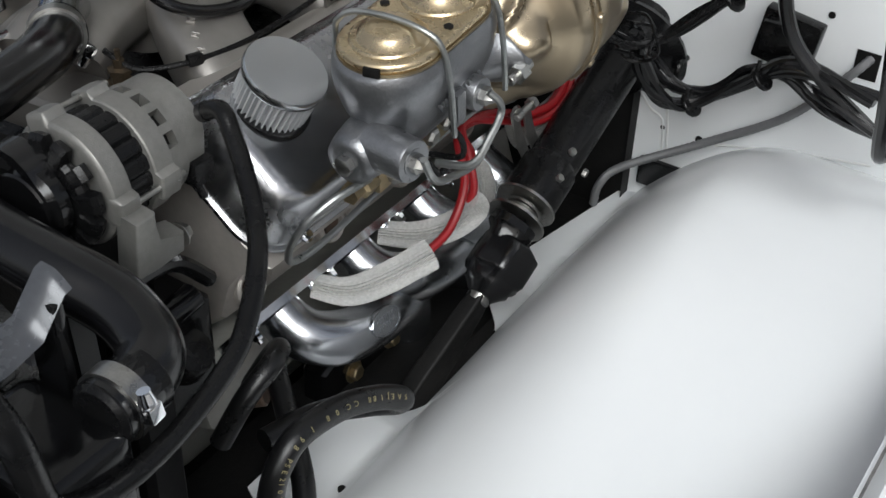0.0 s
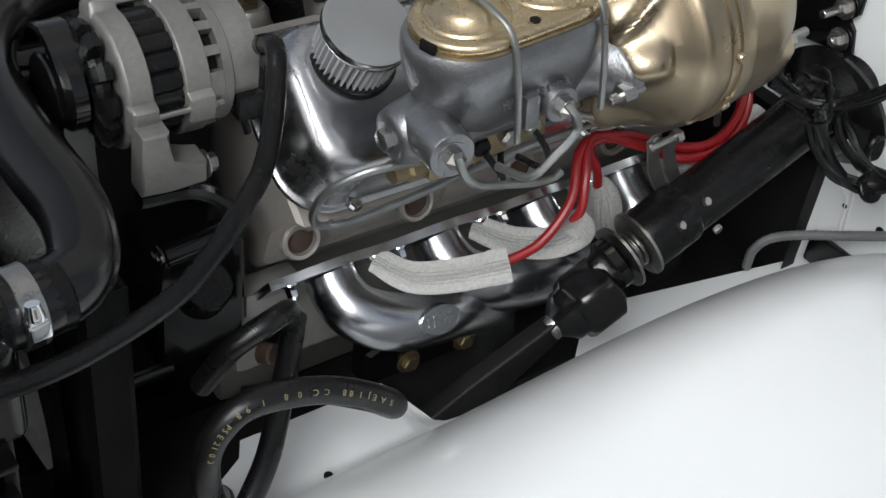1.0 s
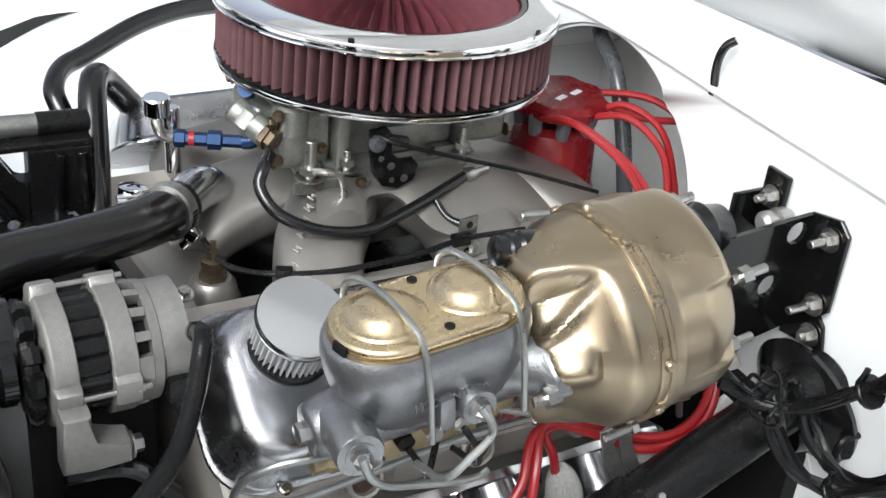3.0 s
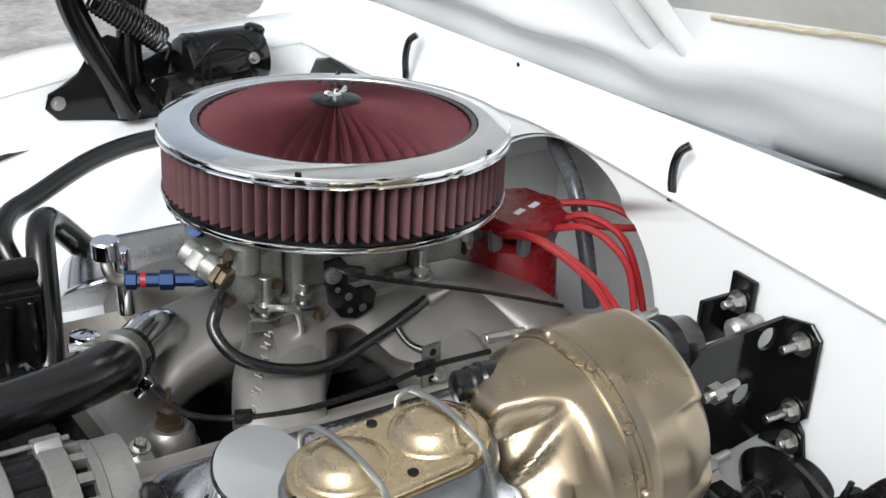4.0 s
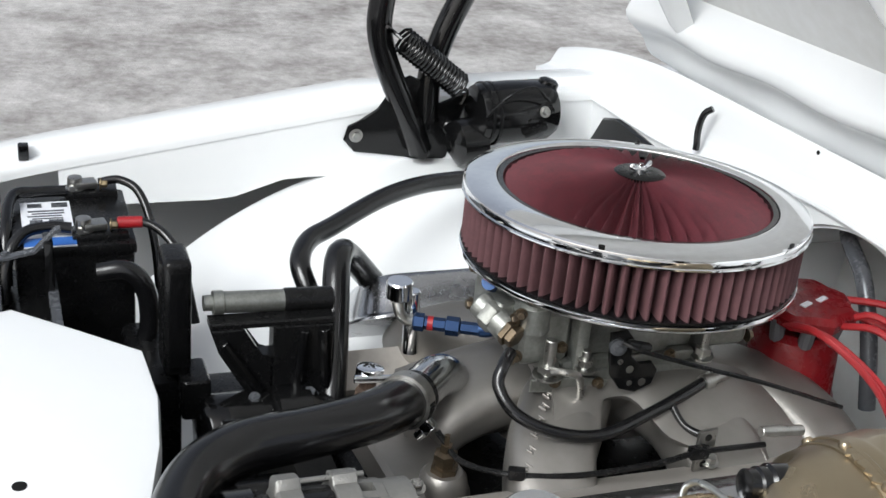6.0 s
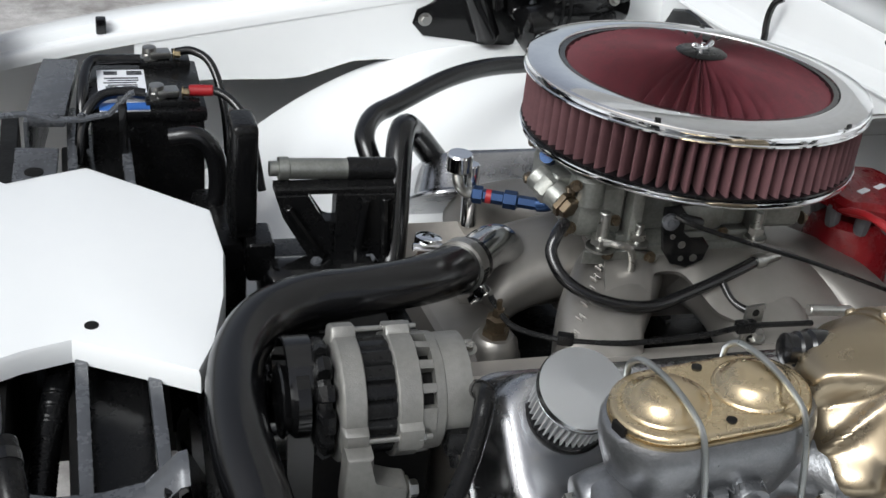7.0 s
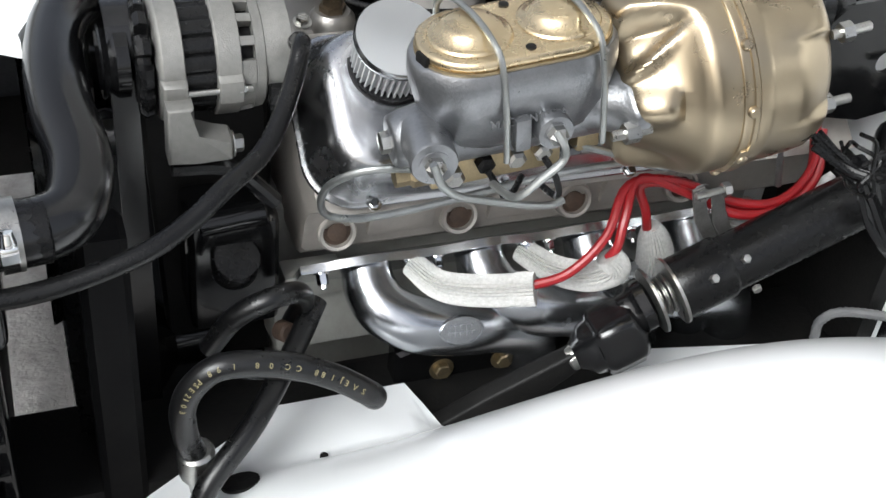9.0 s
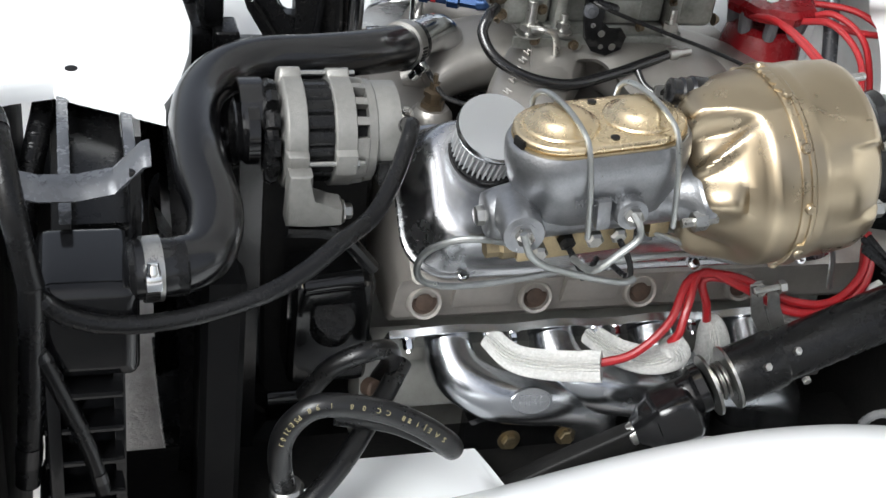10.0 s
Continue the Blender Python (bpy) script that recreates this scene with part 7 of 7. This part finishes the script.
    g = thing("firewall_grommet", (0.3, -0.41, 0.69), "black rubber column grommet on the firewall", "grommet")
    bm = B()
    lathe(bm, (0.309, -0.40, 0.695), (-1, 0, -0.3), [(0.070, 0), (0.072, 0.006), (0.060, 0.014), (0.046, 0.022), (0.038, 0.045)], 32)
    part("boot", bm, RUBBER, g)
    # near-black panel: the toe board's shadow, put in as colour
    bm = B()
    box(bm, (0.304, -0.31, 0.50), (0.010, 0.215, 0.33), bev=0.02)
    single("toe_board_shade", bm, DARK, "dark panel standing in for the shaded toe board below the steering column", "panel", base=(0.304, -0.31, 0.5), kind="structure")
    hook = thing("firewall_hook", (0.3, -0.47, 0.68), "small black bent wire hook", "hook")
    bm = B()
    tube(bm, [(0.309, -0.468, 0.70), (0.29, -0.468, 0.70), (0.285, -0.468, 0.685), (0.29, -0.468, 0.675)], 0.004, 8)
    part("hook", bm, SATIN, hook)


harness()


def fw_details():
    t = thing("speedometer_cable", (0.28, -0.5, 0.6), "grey ribbed cable running along the firewall", "cable")
    bm = B()
    tube(bm, [(0.312, -0.672, 0.765), (0.300, -0.655, 0.742), (0.298, -0.60, 0.673), (0.296, -0.512, 0.607), (0.26, -0.427, 0.559), (0.243, -0.408, 0.535), (0.25, -0.40, 0.50)], 0.0052, 10, 8, rib=0.07, pitch=0.006)
    part("cable", bm, CABLE, t, smooth=30)
    b = thing("fuse_connector", (0.3, -0.575, 0.76), "black bulkhead connector block", "connector")
    bm = B()
    box(bm, (0.302, -0.582, 0.762), (0.018, 0.066, 0.062), (8, 0, 0), 0.003)
    box(bm, (0.288, -0.575, 0.77), (0.02, 0.036, 0.036), (0, 0, 0), 0.004)
    part("block", bm, SATIN, b)
    o = thing("firewall_plug", (0.309, -0.668, 0.75), "dark square opening in the firewall", "opening")
    bm = B()
    box(bm, (0.3098, -0.668, 0.755), (0.002, 0.026, 0.032), bev=0.0)
    part("opening", bm, DARK, o)
    for y, z, r in ((-0.62, 0.80, 0.004), (-0.50, 0.60, 0.005), (-0.452, 0.60, 0.003), (-0.55, 0.595, 0.004), (-0.30, 0.87, 0.0025), (0.17, 0.975, 0.003)):
        bm = B()
        lathe(bm, (0.3095 if z < 0.93 else 0.347, y, z), (-1, 0, 0), [(r, 0), (r, 0.0008)], 12)
        single("drilled_hole", bm, DARK, "small dark drilled hole in the firewall", "hole", "firewall holes", base=(0.309, y, z))
    # black block painting in the dark gap low between firewall and wheelhouse
    bm = B()
    box(bm, (0.305, -0.46, 0.535), (0.008, 0.06, 0.04), (0, 0, 0), 0.004)
    single("dark_gap_block", bm, RUBBER, "black block standing in for the dark gap at the wheelhouse edge", "seal", base=(0.3, -0.46, 0.53))
    hose("heater_pipe", [(0.44, 0.14, 0.92), (0.36, 0.10, 0.905), (0.33, 0.02, 0.88), (0.325, -0.02, 0.82), (0.33, -0.04, 0.74)], 0.010, "dull grey bent pipe behind the distributor", "pipe", GREY)
    # pressed seams low on the firewall
    for pts in ([(0.3098, -0.416, 0.640), (0.3098, -0.432, 0.620), (0.3098, -0.450, 0.609), (0.3098, -0.455, 0.570)], [(0.3098, -0.447, 0.73), (0.3098, -0.450, 0.66), (0.3098, -0.458, 0.60), (0.3098, -0.462, 0.56)], [(0.3098, -0.52, 0.60), (0.3098, -0.60, 0.622), (0.3098, -0.70, 0.64)]):
        bm = B()
        tube(bm, pts, 0.0016, 6, 5)
        single("panel_seam", bm, WHITE_DULL, "thin painted seam on the firewall", "seam", "firewall seams", "structure", base=tuple(pts[0]))
    bm = B()
    prism(bm, [(0.48, 0.862), (0.60, 0.864), (0.65, 0.848), (0.69, 0.79), (0.60, 0.78), (0.48, 0.80)], (0.304, 0.0, 0.0), (0, 1, 0), (0, 0, 1), 0.012, 0.003)
    single("cowl_drain", bm, RUBBER, "black rubber flap against the cowl", "rubber flap", base=(0.3, 0.58, 0.83))


CABLE = material("grey_ribbed_cable", (0.20, 0.20, 0.205), 0.45, 0.3, scale=60)
fw_details()


def hood_hinge(side, base, label):
    """A sprung hood hinge: base plate, two links, coil spring, pivots."""
    t = thing("sprung_hinge", base, label, "hood hinge", "hood hinges")
    o = V(base)
    s = side
    P = lambda x, y, z: o + V((x, s * y, z))
    bm = B()
    poly = [(-0.098, 0.004), (-0.092, 0.026), (-0.07, 0.036), (-0.045, 0.05), (-0.02, 0.095), (0.0, 0.104), (0.022, 0.095), (0.03, 0.06), (0.05, 0.055), (0.075, 0.07), (0.10, 0.078), (0.085, 0.03), (0.07, -0.03), (0.05, -0.04), (0.0, -0.026), (-0.08, -0.016)]
    prism(bm, poly, P(0, 0.0, 0), (1, 0, 0), (0, 0, 1), 0.006, 0.002)
    part("base_plate", bm, BLACK, t)
    for pts in ([(0.02, -0.022, -0.010), (-0.005, -0.022, 0.045), (-0.04, -0.020, 0.12), (-0.058, -0.018, 0.18), (-0.055, -0.018, 0.24)], [(0.03, -0.005, 0.03), (0.035, 0.005, 0.10), (0.055, 0.01, 0.17), (0.09, 0.01, 0.25)]):
        bm = B()
        tube(bm, [P(*p) for p in pts], 0.019, 16, 5)
        part("link_arm", bm, BLACK, t)
    bm = B()
    tube(bm, [P(-0.06, 0.03, 0.235), P(-0.02, 0.035, 0.262), P(0.05, 0.04, 0.275), P(0.13, 0.04, 0.262)], 0.014, 14, 5)
    part("hood_strap", bm, BLACK, t)
    a, b = P(-0.030, -0.042, 0.172), P(0.068, -0.042, 0.098)
    d = b - a
    u, v, w = basis(d)
    bm = B()
    n = 18
    tube(bm, [a + d * (k / (n * 8)) + (u * math.cos(2 * math.pi * k / 8) + v * math.sin(2 * math.pi * k / 8)) * 0.0185 for k in range(n * 8 + 1)], 0.0027, 6, 1)
    part("coil_spring", bm, BLACK, t)
    bm = B()
    tube(bm, [a, a - w * 0.015 + u * 0.01, a - w * 0.03], 0.003, 6)
    part("spring_hook", bm, BLACK, t)
    bm = B()
    tube(bm, [b, b + w * 0.014, b + w * 0.02 - v * 0.02], 0.003, 6)
    part("spring_hook", bm, BLACK, t)
    for x, z in ((-0.08, 0.012), (0.03, -0.014)):
        bm = B()
        hexbolt(bm, P(x, -0.008 if s > 0 else 0.0, z), (0, -1, 0) if s > 0 else (0, 1, 0), 0.0075, 0.006)
        part("bolt", bm, STEEL, t)
    for x, z in ((0.02, -0.010), (0.06, 0.03)):
        bm = B()
        rod(bm, P(x, -0.036, z), P(x, 0.01, z), 0.011, 14)
        part("pivot", bm, BLACK, t)


hood_hinge(1, (-0.008, 0.695, 0.805), "black sprung hood hinge bolted to the apron")


def near_hinge():
    t = thing("sprung_hinge", (0.04, -0.75, 0.80), "large black pressed hood hinge above the near wheelhouse", "hood hinge", "hood hinges")
    U, W = (1, 0, 0), (0, 0, 1)
    edge = [(-0.022, 1.085), (-0.044, 1.050), (-0.053, 1.010), (-0.044, 0.966), (-0.022, 0.918), (-0.003, 0.874), (0.010, 0.843), (0.026, 0.822), (0.060, 0.812), (0.085, 0.84), (0.060, 0.90), (0.035, 0.948), (0.026, 0.99), (0.030, 1.035), (0.020, 1.09)]
    bm = B()
    prism(bm, edge, (0, -0.755, 0), U, W, 0.006, 0.002)
    part("housing_plate", bm, BLACK, t)
    bm = B()
    # turned-in rim along the front edge
    tube(bm, [(x, -0.758, z) for x, z in edge[:9]], 0.007, 10, 5)
    part("rolled_rim", bm, BLACK, t)
    bm = B()
    m = Matrix.Translation((0.006, -0.772, 1.005)) @ Euler((radians(90), radians(13), 0)).to_matrix().to_4x4()
    stack(bm, [(rounded(0.036, 0.170, 0.0175, 6), -0.003), (rounded(0.036, 0.170, 0.0175, 6), 0.0), (rounded(0.034, 0.168, 0.0165, 6), 0.003), (rounded(0.026, 0.160, 0.0125, 6), 0.003), (rounded(0.024, 0.158, 0.0115, 6), 0.0005)], m)
    part("link_arm", bm, BLACK, t)
    bm = B()
    lathe(bm, (-0.004, -0.773, 0.960), (0, -1, 0), [(0.0125, 0), (0.0125, 0.005), (0.010, 0.007), (0.0, 0.008)], 26)
    part("pivot", bm, GREY, t, "round steel pivot head")
    bm = B()
    duct(bm, [(-0.034, -0.762, 1.04), (-0.036, -0.764, 1.01), (-0.028, -0.764, 0.97), (-0.012, -0.763, 0.930)], 0.008, 0.008, 0.005, 0.005, 14)
    part("pressed_rib", bm, BLACK, t)
    bm = B()
    duct(bm, [(0.010, -0.762, 0.90), (0.020, -0.764, 0.88), (0.030, -0.764, 0.85)], 0.010, 0.010, 0.005, 0.005, 14)
    part("pressed_rib", bm, BLACK, t)
    a, b = V((0.040, -0.785, 1.02)), V((0.075, -0.785, 0.90))
    u, v, w = basis(b - a)
    bm = B()
    tube(bm, [a.lerp(b, k / 144) + (u * math.cos(2 * math.pi * k / 8) + v * math.sin(2 * math.pi * k / 8)) * 0.0185 for k in range(145)], 0.0027, 6, 1)
    part("coil_spring", bm, BLACK, t)


near_hinge()


def wiper_motor():
    t = thing("wiper_motor", (0.16, 0.66, 0.82), "black wiper motor canister with a strap", "wiper motor")
    bm = B()
    lathe(bm, (0.085, 0.655, 0.858), (1, 0.05, 0.03), [(0.030, 0), (0.044, 0.004), (0.047, 0.012), (0.048, 0.06), (0.047, 0.118), (0.040, 0.130), (0.02, 0.134)], 32)
    part("can", bm, BLACK, t)
    for x in (0.098, 0.110):
        bm = B()
        lathe(bm, (x, 0.656, 0.858), (1, 0.05, 0.03), [(0.046, 0), (0.0495, 0.001), (0.0495, 0.005), (0.046, 0.006)], 32)
        part("strap", bm, SATIN, t)
    bm = B()
    hexbolt(bm, (0.185, 0.612, 0.874), (0, -1, 0.5), 0.006, 0.008)
    part("bolt", bm, STEEL, t)
    bm = B()
    box(bm, (0.178, 0.617, 0.868), (0.05, 0.012, 0.012), (20, -25, 0), 0.004)
    box(bm, (0.172, 0.612, 0.846), (0.04, 0.012, 0.012), (10, -20, 0), 0.004)
    part("terminal_clip", bm, SATIN, t)
    bm = B()
    lathe(bm, (0.205, 0.66, 0.895), (0.3, 0, 1), [(0.016, -0.01), (0.016, 0.012), (0.010, 0.016)], 18)
    part("vent_cap", bm, RUBBER, t)
    bm = B()
    lathe(bm, (0.05, 0.645, 0.815), (1, 0.1, 0.1), [(0.02, 0), (0.036, 0.01), (0.036, 0.05), (0.02, 0.06)], 22)
    part("gearbox", bm, BLACK, t)
    hose("wiper_wire", [(0.09, 0.61, 0.87), (0.12, 0.60, 0.905), (0.16, 0.605, 0.915), (0.19, 0.61, 0.89)], 0.0025, "thin black wire looped over the wiper motor", "wire", SATIN, seg=8)


wiper_motor()
